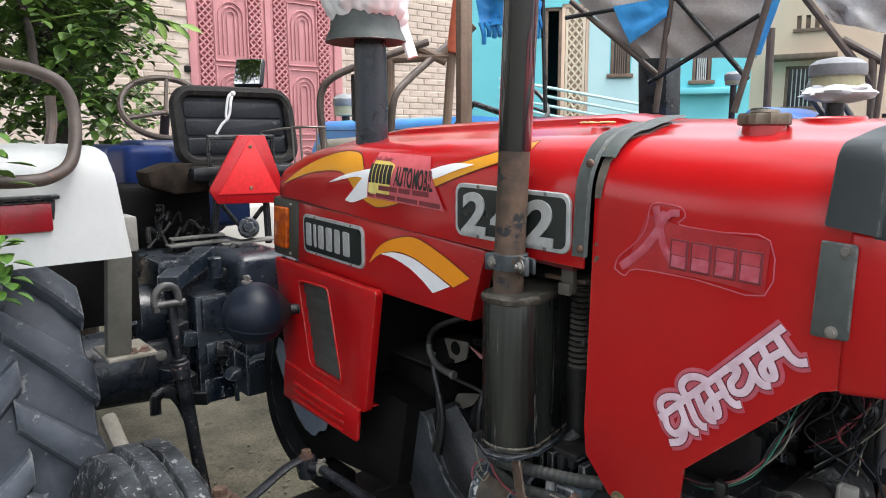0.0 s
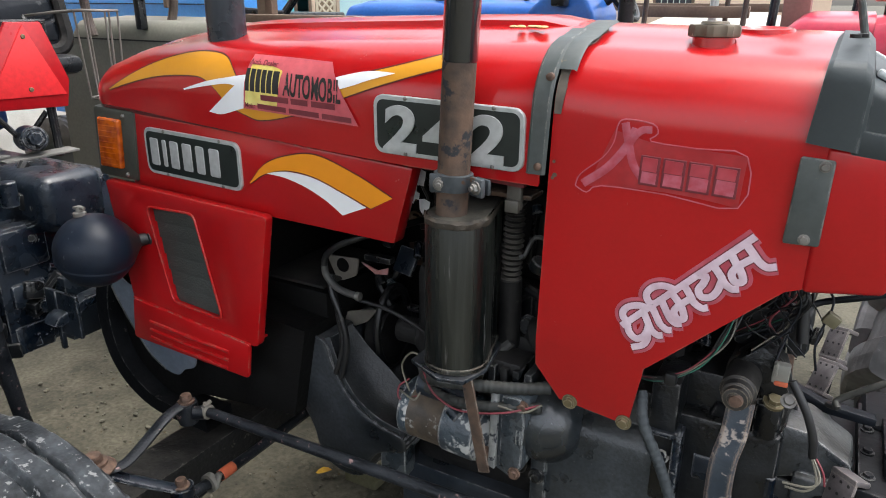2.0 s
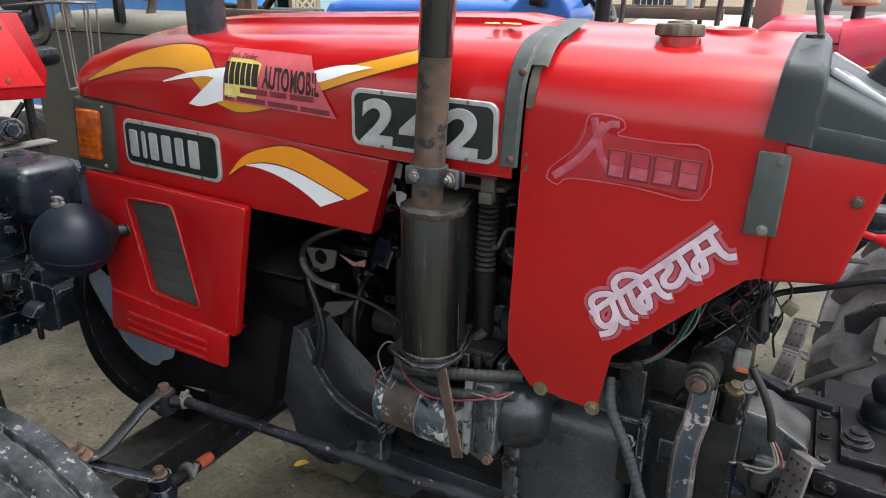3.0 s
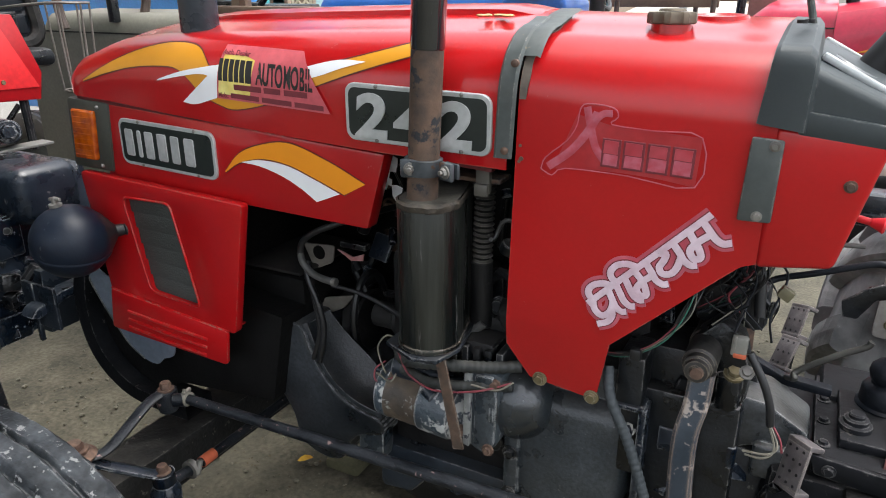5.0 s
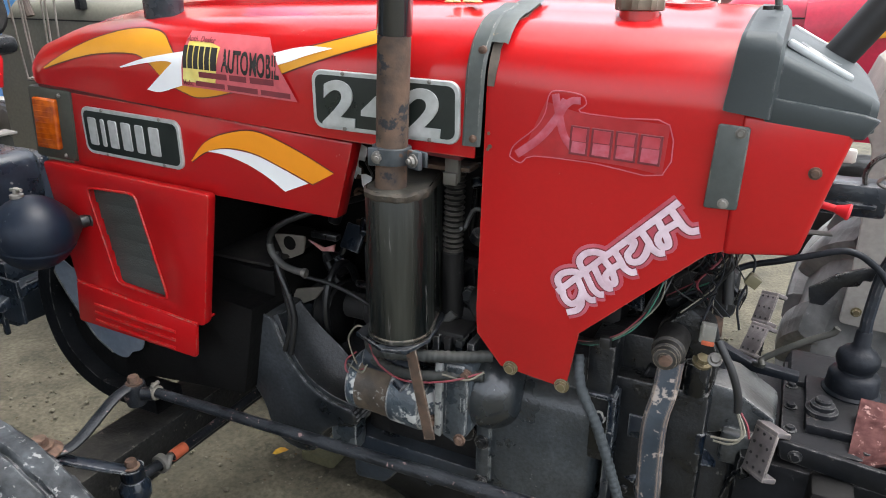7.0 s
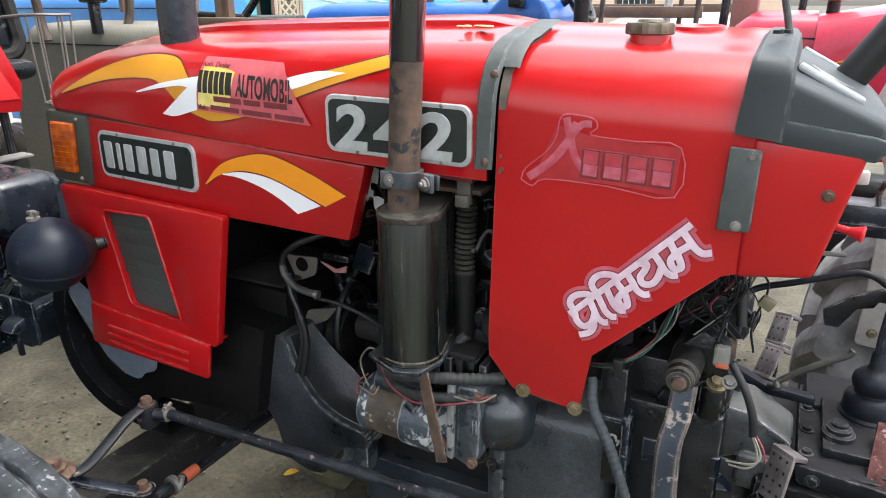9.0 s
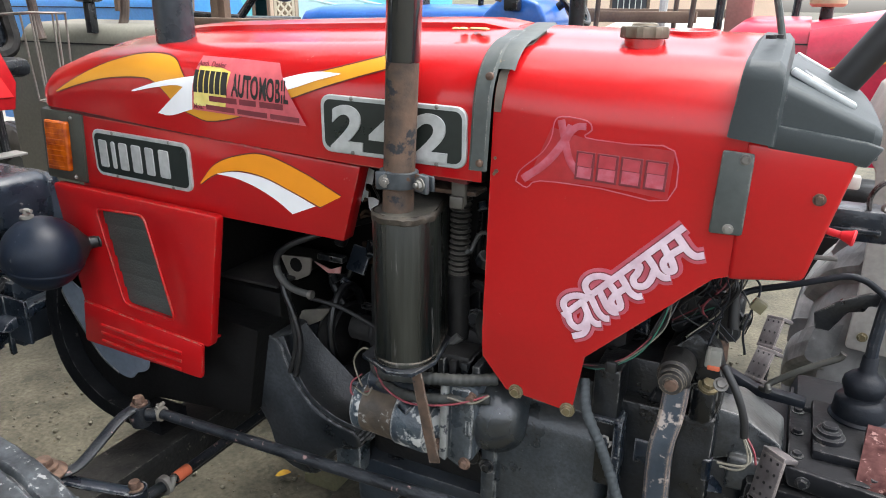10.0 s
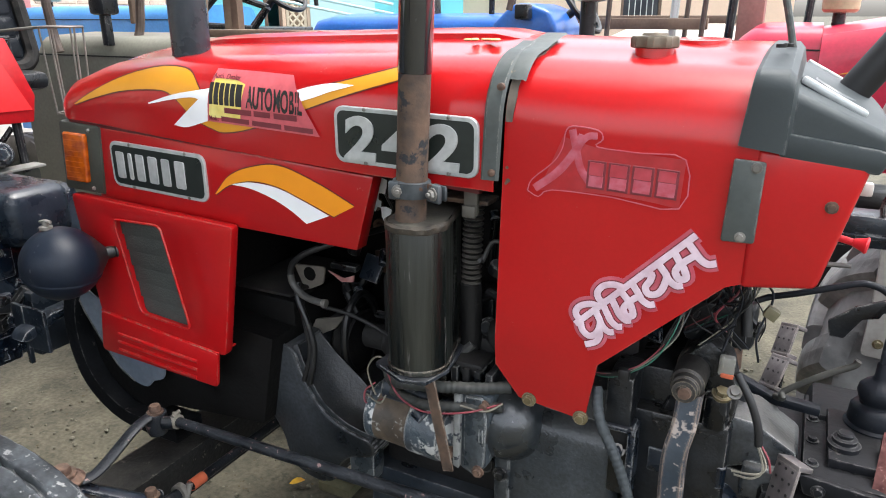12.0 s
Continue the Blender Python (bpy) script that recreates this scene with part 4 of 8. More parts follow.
    prism(bm, [(x, 1.188 - 0.001 * k), (x + wd, 1.187 - 0.001 * k), (x + wd + 0.001, 1.224 - 0.001 * k), (x + 0.001, 1.225 - 0.001 * k)], 0.7175, 0.7195, 0.0006, seg=1)
    o = part("block", bm, MAROON, xs_)
    bm = B()
    prism(bm, [(x + 0.003, 1.191 - 0.001 * k), (x + wd - 0.003, 1.190 - 0.001 * k), (x + wd - 0.002, 1.204), (x + 0.004, 1.205)], 0.7168, 0.7185)
    part("block", bm, ROSE_PALE, xs_)
    bm = B()
    prism(bm, [(x + 0.003, 1.206), (x + wd - 0.003, 1.205), (x + wd - 0.002, 1.2215 - 0.001 * k), (x + 0.004, 1.2225 - 0.001 * k)], 0.7168, 0.7185)
    part("block", bm, ROSE_DEEP, xs_)

# the word written aslant in Devanagari strokes (u along the head line, v up)
WORD = [
    [(0.0, 1), (1.6, 1), (3.0, 1), (4.6, 1), (6.13, 1)],
    [(0.28, 1), (0.06, 0.70), (0.10, 0.40), (0.42, 0.33), (0.80, 0.46)],
    [(1.11, 1), (0.93, 0.62), (0.83, 0.34), (0.88, 0.12), (1.02, 0.04)],
    [(1.08, 1), (0.92, 0.60), (0.66, 0.40), (0.46, 0.20), (0.12, 0.11), (-0.30, 0.24)],
    [(1.51, 1), (1.36, 0.62), (1.27, 0.36), (1.31, 0.12), (1.44, 0.03)],
    [(1.97, 1), (1.82, 0.62), (1.73, 0.36), (1.77, 0.12), (1.92, 0.03)],
    [(0.31, 1.0), (0.30, 1.20), (0.46, 1.36), (0.78, 1.38), (1.14, 1.22), (1.32, 1.0)],
    [(1.60, 1.0), (1.54, 1.18), (1.68, 1.40), (2.05, 1.46), (2.42, 1.30), (2.66, 1.0)],
    [(2.46, 1), (2.42, 0.62), (2.34, 0.38), (2.14, 0.12), (1.94, 0.22), (2.02, 0.46), (2.38, 0.54), (2.94, 0.52)],
    [(3.03, 1), (2.94, 0.62), (2.86, 0.36), (2.94, 0.10), (3.12, 0.02)],
    [(3.62, 1), (3.86, 0.84), (3.62, 0.70), (3.32, 0.62), (3.22, 0.40), (3.46, 0.24), (3.80, 0.28), (4.22, 0.48)],
    [(4.34, 1), (4.28, 0.62), (4.20, 0.36), (4.26, 0.10), (4.44, 0.0)],
    [(5.10, 1), (4.98, 0.62), (4.92, 0.38), (4.74, 0.12), (4.52, 0.22), (4.62, 0.48), (5.00, 0.56), (5.60, 0.52)],
    [(5.72, 1), (5.66, 0.62), (5.62, 0.32), (5.70, 0.08), (5.94, -0.04)],
]
U, V, O = Vector((0.0235, 0.0, 0.0243)), Vector((-0.0300, 0.0, 0.0270)), Vector((-0.4380, 0.719, 0.968))
word = None
for rad, lift, material, name in ((0.0110, 0.0, ROSE, "slanted_word"), (0.0062, 0.0012, MAROON, "letter_edge"), (0.0046, 0.0022, LILAC, "letters")):
    # one unbroken ribbon: along the head line, down each stroke and back
    ribbon, nudge = [], Vector((0.0004, 0, 0.0003))
    for stroke in sorted(WORD[1:], key=lambda w_: w_[0][0]):
        line = spline([O + U * a + V * b for a, b in stroke], 5)
        ribbon += line + [p + nudge for p in line[::-1]]
    ribbon = [O + V] + ribbon + [O + U * WORD[0][-1][0] + V]
    bm = B()
    tube(bm, [p - Vector((0, lift, 0)) for p in ribbon], rad, 10, 1, (1, 0.09))
    film_ = part(name, bm, material, word or cowl, "lilac Hindi word on a rose edge" if word is None else "")
    word = word or film_

# air intake stack with its bagged pre-cleaner
bm = B()
lathe(bm, (-1.238, 0.812, 1.33), (0, 0, 1), [(0.034, 0), (0.033, 0.30), (0.0, 0.30)], 28)
stack = part("intake_pipe", bm, BLACK_CLEAN, TR, "black intake pipe with a bagged pre-cleaner")
bm = B()
lathe(bm, (-1.244, 0.806, 1.536), (0, 0, 1), [(0.034, 0.010), (0.078, 0.0), (0.084, 0.002), (0.080, 0.012), (0.072, 0.028), (0.068, 0.12), (0, 0.14)], 32)
part("pre_cleaner", bm, STRAP, stack)
bm = B()
s = B()
bmesh.ops.create_uvsphere(s, u_segments=120, v_segments=40, radius=1)
for v in s.verts:
    p = v.co.copy()
    a = math.atan2(p.y, p.x)
    pleat = math.sin(11 * a + 3 * noise.noise((p.z * 2, a, 0.5))) + 0.6 * math.sin(23 * a + 4 * noise.noise((p.z * 3, a, 2.5)))
    n_ = 0.09 * noise.noise(p * 2.5) + 0.05 * noise.noise(p * 7) + 0.026 * pleat * (1 - p.z * p.z)
    v.co = Vector((-1.244, 0.806, 1.632)) + Vector((p.x * 0.090, p.y * 0.090, p.z * (0.12 if p.z > 0 else 0.080))) * (1 + n_)
merge(bm, s)
tube(bm, [(-1.205, 0.862, 1.61), (-1.198, 0.87, 1.562), (-1.188, 0.884, 1.508)], 0.014, 10, 6, (0, 0.5))
ball(bm, (-1.206, 0.862, 1.590), 0.022, 14, (1, 1, 1.2))
part("plastic_bag", bm, BAG, stack, "white plastic bag tied over it")

# chipped paint at the joint
bm = B()
for c_, r_ in (((-0.577, 1.204), 0.0022), ((-0.575, 1.186), 0.0032), ((-0.578, 1.182), 0.0022)):
    prism(bm, [(c_[0] + r_ * math.cos(a) * (1 + 0.4 * noise.noise((a, r_ * 900, 0))), c_[1] + r_ * math.sin(a) * (1 + 0.4 * noise.noise((a, r_ * 700, 4)))) for a in [2 * math.pi * k / 9 for k in range(9)]], 0.7188, 0.7205)
part("paint_chip", bm, RUST_BOLT, cowl)

# curved guard bar below the nose and the sheet behind it
bm = B()
outer_ = spline([Vector(p) for p in ((-1.60, 0, 0.86), (-1.628, 0, 0.78), (-1.630, 0, 0.715), (-1.617, 0, 0.650), (-1.589, 0, 0.601), (-1.544, 0, 0.564), (-1.483, 0, 0.539), (-1.40, 0, 0.532), (-1.32, 0, 0.532))], 5)
inner_ = spline([Vector(p) for p in ((-1.565, 0, 0.86), (-1.590, 0, 0.78), (-1.593, 0, 0.720), (-1.581, 0, 0.662), (-1.556, 0, 0.622), (-1.518, 0, 0.592), (-1.470, 0, 0.571), (-1.40, 0, 0.566), (-1.32, 0, 0.566))], 5)
loft(bm, [[(a.x, 0.728, a.z), (b.x, 0.728, b.z), (b.x, 0.742, b.z), (b.x, 0.80, b.z), (a.x, 0.80, a.z), (a.x, 0.728, a.z)] for a, b in zip(outer_, inner_)])
guard_bar = part("nose_guard", bm, GEARTOP, TR, "curved black guard below the nose")
# added block, near-black in place of the shade behind the guard
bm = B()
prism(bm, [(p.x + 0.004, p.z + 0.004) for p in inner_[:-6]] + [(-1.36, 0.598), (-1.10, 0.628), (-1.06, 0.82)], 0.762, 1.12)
part("nose_shade_fill", bm, VOID, TR, "added near-black block filling the shade below the radiator")
bm = B()
edge2 = spline([Vector(p) for p in ((-1.61, 0, 0.86), (-1.60, 0, 0.805), (-1.573, 0, 0.76), (-1.538, 0, 0.712), (-1.503, 0, 0.672), (-1.46, 0, 0.648), (-1.422, 0, 0.644), (-1.40, 0, 0.662), (-1.366, 0, 0.680), (-1.355, 0, 0.73))], 5)
loft(bm, [[(p.x + 0.02, 0.742, p.z + 0.0), (p.x + 0.02, 0.742, p.z + 0.004), (p.x * 0.4 - 1.48 * 0.6, 0.748, p.z * 0.4 + 0.80 * 0.6), (-1.48, 0.752, 0.82)] for p in edge2])
thicken(bm, 0.003)
part("splash_sheet", bm, surf("blue_grey_sheet", (0.12, 0.15, 0.19), (0.22, 0.25, 0.30), 10, (0.4, 0.6), bump=0.2, wear=((0.3, 0.3, 0.3), 0.14, 20)), guard_bar, "scuffed blue-grey splash sheet")

# exhaust
bm = B()
MX, MY = -0.7055, 0.697


def oval(r_, grow=0.0):
    """Outline of the canister from above: a full round in front, a narrower one behind."""
    c1, c2 = Vector((MX, MY, 0)), Vector((MX - 0.014, MY + 0.085, 0))
    out = [c1 + Vector((math.cos(a), math.sin(a), 0)) * (r_ + grow) for a in [radians(193 + 8 * k) for k in range(24)]]
    out += [c2 + Vector((math.cos(a), math.sin(a), 0)) * (r_ * 0.84 + grow) for a in [radians(23 + 9 * k) for k in range(19)]]
    return [(p.x, p.y) for p in out]


prism(bm, oval(0.047), 0.890, 1.116, 0.002, "z")
muffler = part("muffler", bm, OLIVE_BLACK, TR, "black oval muffler canister, scuffed")
bm = B()
prism(bm, oval(0.047, 0.0022), 0.888, 0.897, 0.0025, "z", seg=2)
part("seam_lip", bm, OLIVE_BLACK, muffler)
bm = B()
rim_ = oval(0.047)
wob_ = [1 + 0.05 * noise.noise((q[0] * 60, q[1] * 60, 3.0)) + 0.035 * noise.noise((q[0] * 170, q[1] * 170, 1.0)) for q in rim_]
mid_ = (MX - 0.007, MY + 0.042)
loft(bm, [[(mid_[0] + (q[0] - mid_[0]) * f * (w_ if f > 1 else 1), mid_[1] + (q[1] - mid_[1]) * f * (w_ if f > 1 else 1), z + 0.0025 * noise.noise((q[0] * 90, q[1] * 90, 7.0))) for q, w_ in list(zip(rim_, wob_)) + [(rim_[0], wob_[0])]] for f, z in ((0.99, 1.108), (1.025, 1.111), (1.03, 1.118), (0.97, 1.121))])
part("seam_lip", bm, surf("crusted_rim", (0.022, 0.020, 0.016), (0.075, 0.062, 0.047), 60, (0.5, 0.8), bump=0.7, fine=150, wear=((0.15, 0.135, 0.12), 0.18, 90)), muffler, "rough crusted upper rim", 50)
bm = B()
prism(bm, oval(0.0435), 1.119, 1.1215, 0.001, "z")
part("end_plate", bm, surf("olive_end_plate", (0.035, 0.033, 0.027), (0.085, 0.078, 0.062), 30, (0.6, 0.85), bump=0.6, wear=((0.10, 0.055, 0.035), 0.25, 30)), muffler, "weathered olive end plate")
bm = B()
prism(bm, [(-0.768, 0.668), (-0.705, 0.638), (-0.668, 0.648), (-0.655, 0.70), (-0.672, 0.79), (-0.765, 0.79)], 0.880, 0.887, 0.0015, "z")
part("base_plate", bm, BLACK_CLEAN, muffler)
bm = B()
PA, PB = Vector((-0.7125, 0.690, 1.118)), Vector((-0.672, 0.690, 1.95))
pd = (PB - PA).normalized()
lathe(bm, PA, pd, [(0.024, 0), (0.0225, 0.006), (0.0225, 0.212), (0.0, 0.212)], 28)
pipe = part("exhaust_pipe", bm, RUST, TR, "exhaust pipe, rusty below and black above")
bm = B()
lathe(bm, PA + pd * 0.209, pd, [(0.0225, 0), (0.0238, 0.002), (0.0238, 0.623), (0.018, 0.623)], 28)
# pale upright streaks: reflections put into the colour, with some chips
part("upper_pipe", bm, surf("gloss_black_pipe", (0.006, 0.008, 0.010), (0.030, 0.035, 0.040), 24, (0.05, 0.16), bump=0.10, fine=20, spec=0.9, coat=0.8, streak=0.06, wear=((0.13, 0.125, 0.12), 0.20, 40)), pipe, "glossy black upper pipe")
CLAMP = surf("worn_blue_clamp", (0.035, 0.043, 0.052), (0.10, 0.115, 0.125), 24, (0.3, 0.5), metal=0.3, bump=0.3, wear=((0.13, 0.075, 0.05), 0.3, 34))
bm = B()
cl = PA + pd * 0.038
lathe(bm, cl, pd, [(0.0226, 0), (0.0275, 0.001), (0.0275, 0.023), (0.0226, 0.024)], 28)
clamp = part("clamp", bm, CLAMP, pipe)
for x_, y_, turn in ((-0.720, 0.667, 18), (-0.664, 0.672, -24)):
    bm = B()
    m = Matrix.Translation((x_, y_, cl.z)) @ Matrix.Rotation(radians(turn), 4, "Z")
    box(bm, (-0.013, -0.004, -0.001), (0.013, 0.004, 0.025), 0.003, m)
    box(bm, (-0.015, 0.008, 0.001), (0.013, 0.014, 0.023), 0.003, m)
    ear = part("ear", bm, CLAMP, clamp)
    bm = B()
    q = m @ Vector((0.002, -0.004, 0.012))
    hexbolt(bm, q, m.to_3x3() @ Vector((0, -1, 0)), 0.0065)
    part("bolt", bm, STEEL, ear)
    bm = B()
    cyl(bm, q, q + m.to_3x3() @ Vector((0, -0.011, 0)), 0.0034, seg=10)
    part("thread", bm, STEEL, ear)
bm = B()
prism(bm, [(-0.684, 0.885), (-0.666, 0.887), (-0.632, 0.730), (-0.650, 0.725)], 0.668, 0.672, 0.0008, seg=1)
part("strap_bracket", bm, RUST, muffler, "rusty flat bracket")

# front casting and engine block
# pale specks put glints of the rough casting into its colour, besides wear
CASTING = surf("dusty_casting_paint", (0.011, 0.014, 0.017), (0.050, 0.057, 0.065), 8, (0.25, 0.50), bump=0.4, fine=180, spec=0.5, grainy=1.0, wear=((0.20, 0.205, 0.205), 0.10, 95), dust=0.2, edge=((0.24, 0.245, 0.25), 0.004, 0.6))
RIDGE = [(-1.047, 0.792), (-1.030, 0.748), (-1.008, 0.705), (-0.976, 0.668), (-0.928, 0.642), (-0.872, 0.630)]
bm = B()
outline_ = [Vector((a, b, 0)) for a, b in RIDGE + [(-0.868, 0.598), (-0.920, 0.580), (-0.950, 0.552), (-0.962, 0.515), (-1.00, 0.500), (-1.050, 0.512), (-1.074, 0.545), (-1.086, 0.585), (-1.108, 0.622), (-1.142, 0.655), (-1.20, 0.682), (-1.30, 0.692)]]
prism(bm, [(-1.30, 0.792)] + [(p.x, p.y) for p in spline(outline_, 4)], 0.797, 1.10, 0.007, seg=3)
casting = part("front_support", bm, CASTING, TR, "black cast front support, dusty", 50)
bm = B()
tube(bm, [(-1.30, 0.799, 0.790), (-1.15, 0.799, 0.790), (-1.052, 0.799, 0.790)] + [(a, 0.799, b) for a, b in RIDGE[1:]], 0.0024, 8, 5)
part("rib", bm, CASTING, casting)
bm = B()
back_ = [Vector(p) for p in ((-1.035, 0.87, 0.800), (-1.000, 0.885, 0.745), (-0.955, 0.89, 0.705), (-0.915, 0.89, 0.672), (-0.88, 0.885, 0.655), (-0.85, 0.87, 0.640))]
front_ = [Vector((a, 0.803, b)) for a, b in RIDGE]
loft(bm, [[f.lerp(b, t / 6) - Vector((0.012 * math.sin(math.pi * t / 6), 0, 0.012 * math.sin(math.pi * t / 6))) for t in range(7)] for f, b in zip(spline(front_, 4), spline(back_, 4))])
thicken(bm, 0.010)
part("web", bm, CASTING, casting, "", 60)
bm = B()
box(bm, (-1.24, 0.83, 0.800), (-1.06, 1.08, 0.872), 0.006)
part("battery_box", bm, VOID, TR)
bm = B()
box(bm, (-1.235, 0.84, 0.872), (-1.075, 1.06, 0.880), 0.005)
part("battery_lid", bm, surf("dusty_black", (0.008, 0.008, 0.008), (0.05, 0.044, 0.038), 12, (0.7, 0.9), bump=0.3), TR)
bm = B()
box(bm, (-0.88, 0.86, 0.505), (-0.40, 1.10, 0.96), 0.02)
box(bm, (-0.86, 0.88, 0.96), (-0.56, 1.08, 1.12), 0.015)
block = part("engine_block", bm, DARK, TR, "greasy black engine block")
for k in range(5):
    x = -0.84 + 0.06 * k
    bm = B()
    cyl(bm, (x, 0.868, 0.62), (x, 0.85, 0.62), 0.02)
    part("core_plug", bm, BLACK, block)
    bm = B()
    box(bm, (x - 0.012, 0.85, 0.90), (x + 0.012, 0.87, 0.96), 0.004)
    part("rocker_lug", bm, BLACK, block)
    bm = B()
    cyl(bm, (x, 0.86, 1.0), (x + 0.01, 0.86, 1.10), 0.006)
    part("injector_pipe", bm, BLACK, block)
bm = B()
prism(bm, [(-0.90, 0.56), (-0.55, 0.56), (-0.55, 0.522), (-0.69, 0.512), (-0.79, 0.50), (-0.825, 0.455), (-0.897, 0.448)], 0.83, 1.06, 0.012)
cyl(bm, (-0.735, 0.86, 0.52), (-0.735, 0.862, 0.475), 0.017, seg=6)
part("sump", bm, BLACK_CLEAN, block)
bm = B()
box(bm, (-1.0, 0.835, 0.585), (-0.955, 0.87, 0.66), 0.006, None)
part("mount_pad", bm, HOUSING, block)
bm = B()
box(bm, (-0.925, 0.80, 0.54), (-0.867, 0.84, 0.61), 0.006, None)
part("engine_lug", bm, HOUSING, block)
# inner clutter: pulley, belt, bracket, pump, hoses
bm = B()
lathe(bm, (-1.00, 0.95, 0.755), (1, 0, 0), [(0, -0.02), (0.062, -0.02), (0.065, -0.014), (0.05, -0.004), (0.05, 0.004), (0.065, 0.014), (0.062, 0.02), (0, 0.02)], 32)
part("pulley", bm, DARK, block)
bm = B()
tube(bm, [Vector((-0.985, 0.945 + 0.058 * math.cos(a), 0.775 + 0.085 * math.sin(a))) for a in [2 * math.pi * k / 40 for k in range(41)]], 0.008, 8, 1)
part("fan_belt", bm, RUBBER, block)
bm = B()
prism(bm, round_poly([(-1.112, 0.920), (-1.033, 0.926), (-1.040, 0.888), (-1.086, 0.866)], 0.008, 3), 0.90, 0.906, 0.002)
part("bracket", bm, surf("dusty_plate", (0.16, 0.145, 0.125), (0.25, 0.23, 0.20), 14, (0.6, 0.8), bump=0.2), block)
bm = B()
# near-black disc painted in for the hole in the bracket
lathe(bm, (-1.071, 0.8985, 0.906), (0, -1, 0), [(0.014, 0.0012), (0.015, 0), (0, 0.0008)], 16)
part("bracket_hole", bm, VOID, block)
bm = B()
box(bm, (-1.02, 0.90, 0.925), (-0.96, 0.92, 0.938), 0.003)
part("tag_holder", bm, BLACK, block)
bm = B()
prism(bm, [(-1.094, 0.792), (-1.055, 0.812), (-0.985, 0.831), (-1.012, 0.798), (-1.067, 0.768)], 0.892, 0.900, 0.002)
part("shelf_plate", bm, surf("dusty_metal", (0.12, 0.112, 0.095), (0.20, 0.185, 0.155), 20, (0.6, 0.8), bump=0.2), block)
bm = B()
prism(bm, [(-1.022, 0.922), (-0.985, 0.912), (-0.960, 0.922), (-0.962, 0.908), (-0.99, 0.904)], 0.894, 0.898)
part("red_tag", bm, surf("faded_red", (0.48, 0.16, 0.15), (0.55, 0.35, 0.34), 60), block)
bm = B()
cyl(bm, (-0.95, 0.92, 0.79), (-0.86, 0.92, 0.79), 0.026)
cyl(bm, (-0.90, 0.92, 0.79), (-0.88, 0.92, 0.79), 0.034)
part("water_pump", bm, DARK, block)
for pts, r_, m_, nm in (
    ([(-1.0365, 0.80, 0.944), (-1.031, 0.799, 0.926), (-1.010, 0.797, 0.909), (-0.982, 0.795, 0.903), (-0.954, 0.794, 0.902)], 0.0066, HOSE_GREY, "hose"),
    ([(-0.88, 0.9, 1.03), (-0.92, 0.84, 1.022), (-0.96, 0.81, 1.008), (-1.003, 0.80, 0.988), (-1.031, 0.80, 0.964), (-1.0365, 0.80, 0.940)], 0.0060, RUBBER, "hose"),
    ([(-0.99, 0.83, 0.876), (-0.93, 0.84, 0.866), (-0.86, 0.84, 0.845), (-0.80, 0.82, 0.830)], 0.004, RUBBER, "pipe"),
    ([(-1.030, 0.81, 0.925), (-1.022, 0.80, 0.895), (-1.002, 0.795, 0.858), (-0.988, 0.793, 0.812), (-0.992, 0.793, 0.772), (-1.006, 0.796, 0.725)], 0.0062, RUBBER, "hose"),
    ([(-1.026, 0.81, 0.915), (-1.010, 0.798, 0.862), (-0.997, 0.793, 0.806), (-1.004, 0.793, 0.765), (-1.020, 0.797, 0.728)], 0.0052, DARK, "hose"),
):
    bm = B()
    tube(bm, pts, r_, 14, 8)
    part(nm, bm, m_, block)
bm = B()
cyl(bm, (-0.962, 0.794, 0.902), (-0.953, 0.794, 0.902), 0.0082)
part("hose_end", bm, STEEL, block)
# torn silver foil seen between bonnet and pipe
FOIL_SCRAP = surf("white_foil", (0.85, 0.86, 0.87), (0.72, 0.73, 0.74), 30, (0.4, 0.6))
for x, z, s_ in ((-0.832, 1.130, 1.5), (-0.842, 1.112, 1.1), (-0.835, 1.104, 0.9), (-0.818, 1.090, 1.2), (-0.826, 1.138, 1.2), (-0.838, 1.122, 0.8)):
    bm = B()
    prism(bm, [(x - 0.006 * s_, z + 0.010 * s_), (x + 0.004 * s_, z + 0.012 * s_), (x + 0.013 * s_, z + 0.009 * s_), (x + 0.010 * s_, z - 0.004 * s_), (x + 0.004 * s_, z - 0.002 * s_), (x + 0.001 * s_, z - 0.011 * s_), (x - 0.005 * s_, z - 0.004 * s_)], 0.785, 0.786)
    for v in bm.verts:
        v.co.y += 0.006 * noise.noise(v.co * 60)
    part("torn_foil", bm, FOIL_SCRAP, block, "torn white foil")

# ribbed intake hose beside the muffler
bm = B()
lathe(bm, (-0.666, 0.80, 0.99), (0.03, 0, 1), [(0.0125 + 0.0045 * (k % 2), 0.0044 * (k + (0.3 if k % 2 else 0.0))) for k in range(35)], 28)
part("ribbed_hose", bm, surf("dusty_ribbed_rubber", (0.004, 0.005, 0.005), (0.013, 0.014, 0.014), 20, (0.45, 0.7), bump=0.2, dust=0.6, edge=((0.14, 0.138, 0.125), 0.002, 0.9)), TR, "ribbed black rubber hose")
bm = B()
cyl(bm, (-0.666, 0.80, 0.995), (-0.664, 0.80, 0.88), 0.018)
box(bm, (-0.72, 0.80, 0.855), (-0.60, 0.88, 0.90), 0.012)
cyl(bm, (-0.62, 0.80, 0.905), (-0.56, 0.80, 0.93), 0.03)
part("intake_pot", bm, DARK, TR)
bm = B()
box(bm, (-0.650, 0.735, 1.125), (-0.628, 0.745, 1.165), 0.002)
box(bm, (-0.6495, 0.728, 1.122), (-0.6285, 0.736, 1.140), 0.002)
part("hanger_tab", bm, surf("brown_tab", (0.07, 0.066, 0.056), (0.12, 0.11, 0.095), 20), TR)
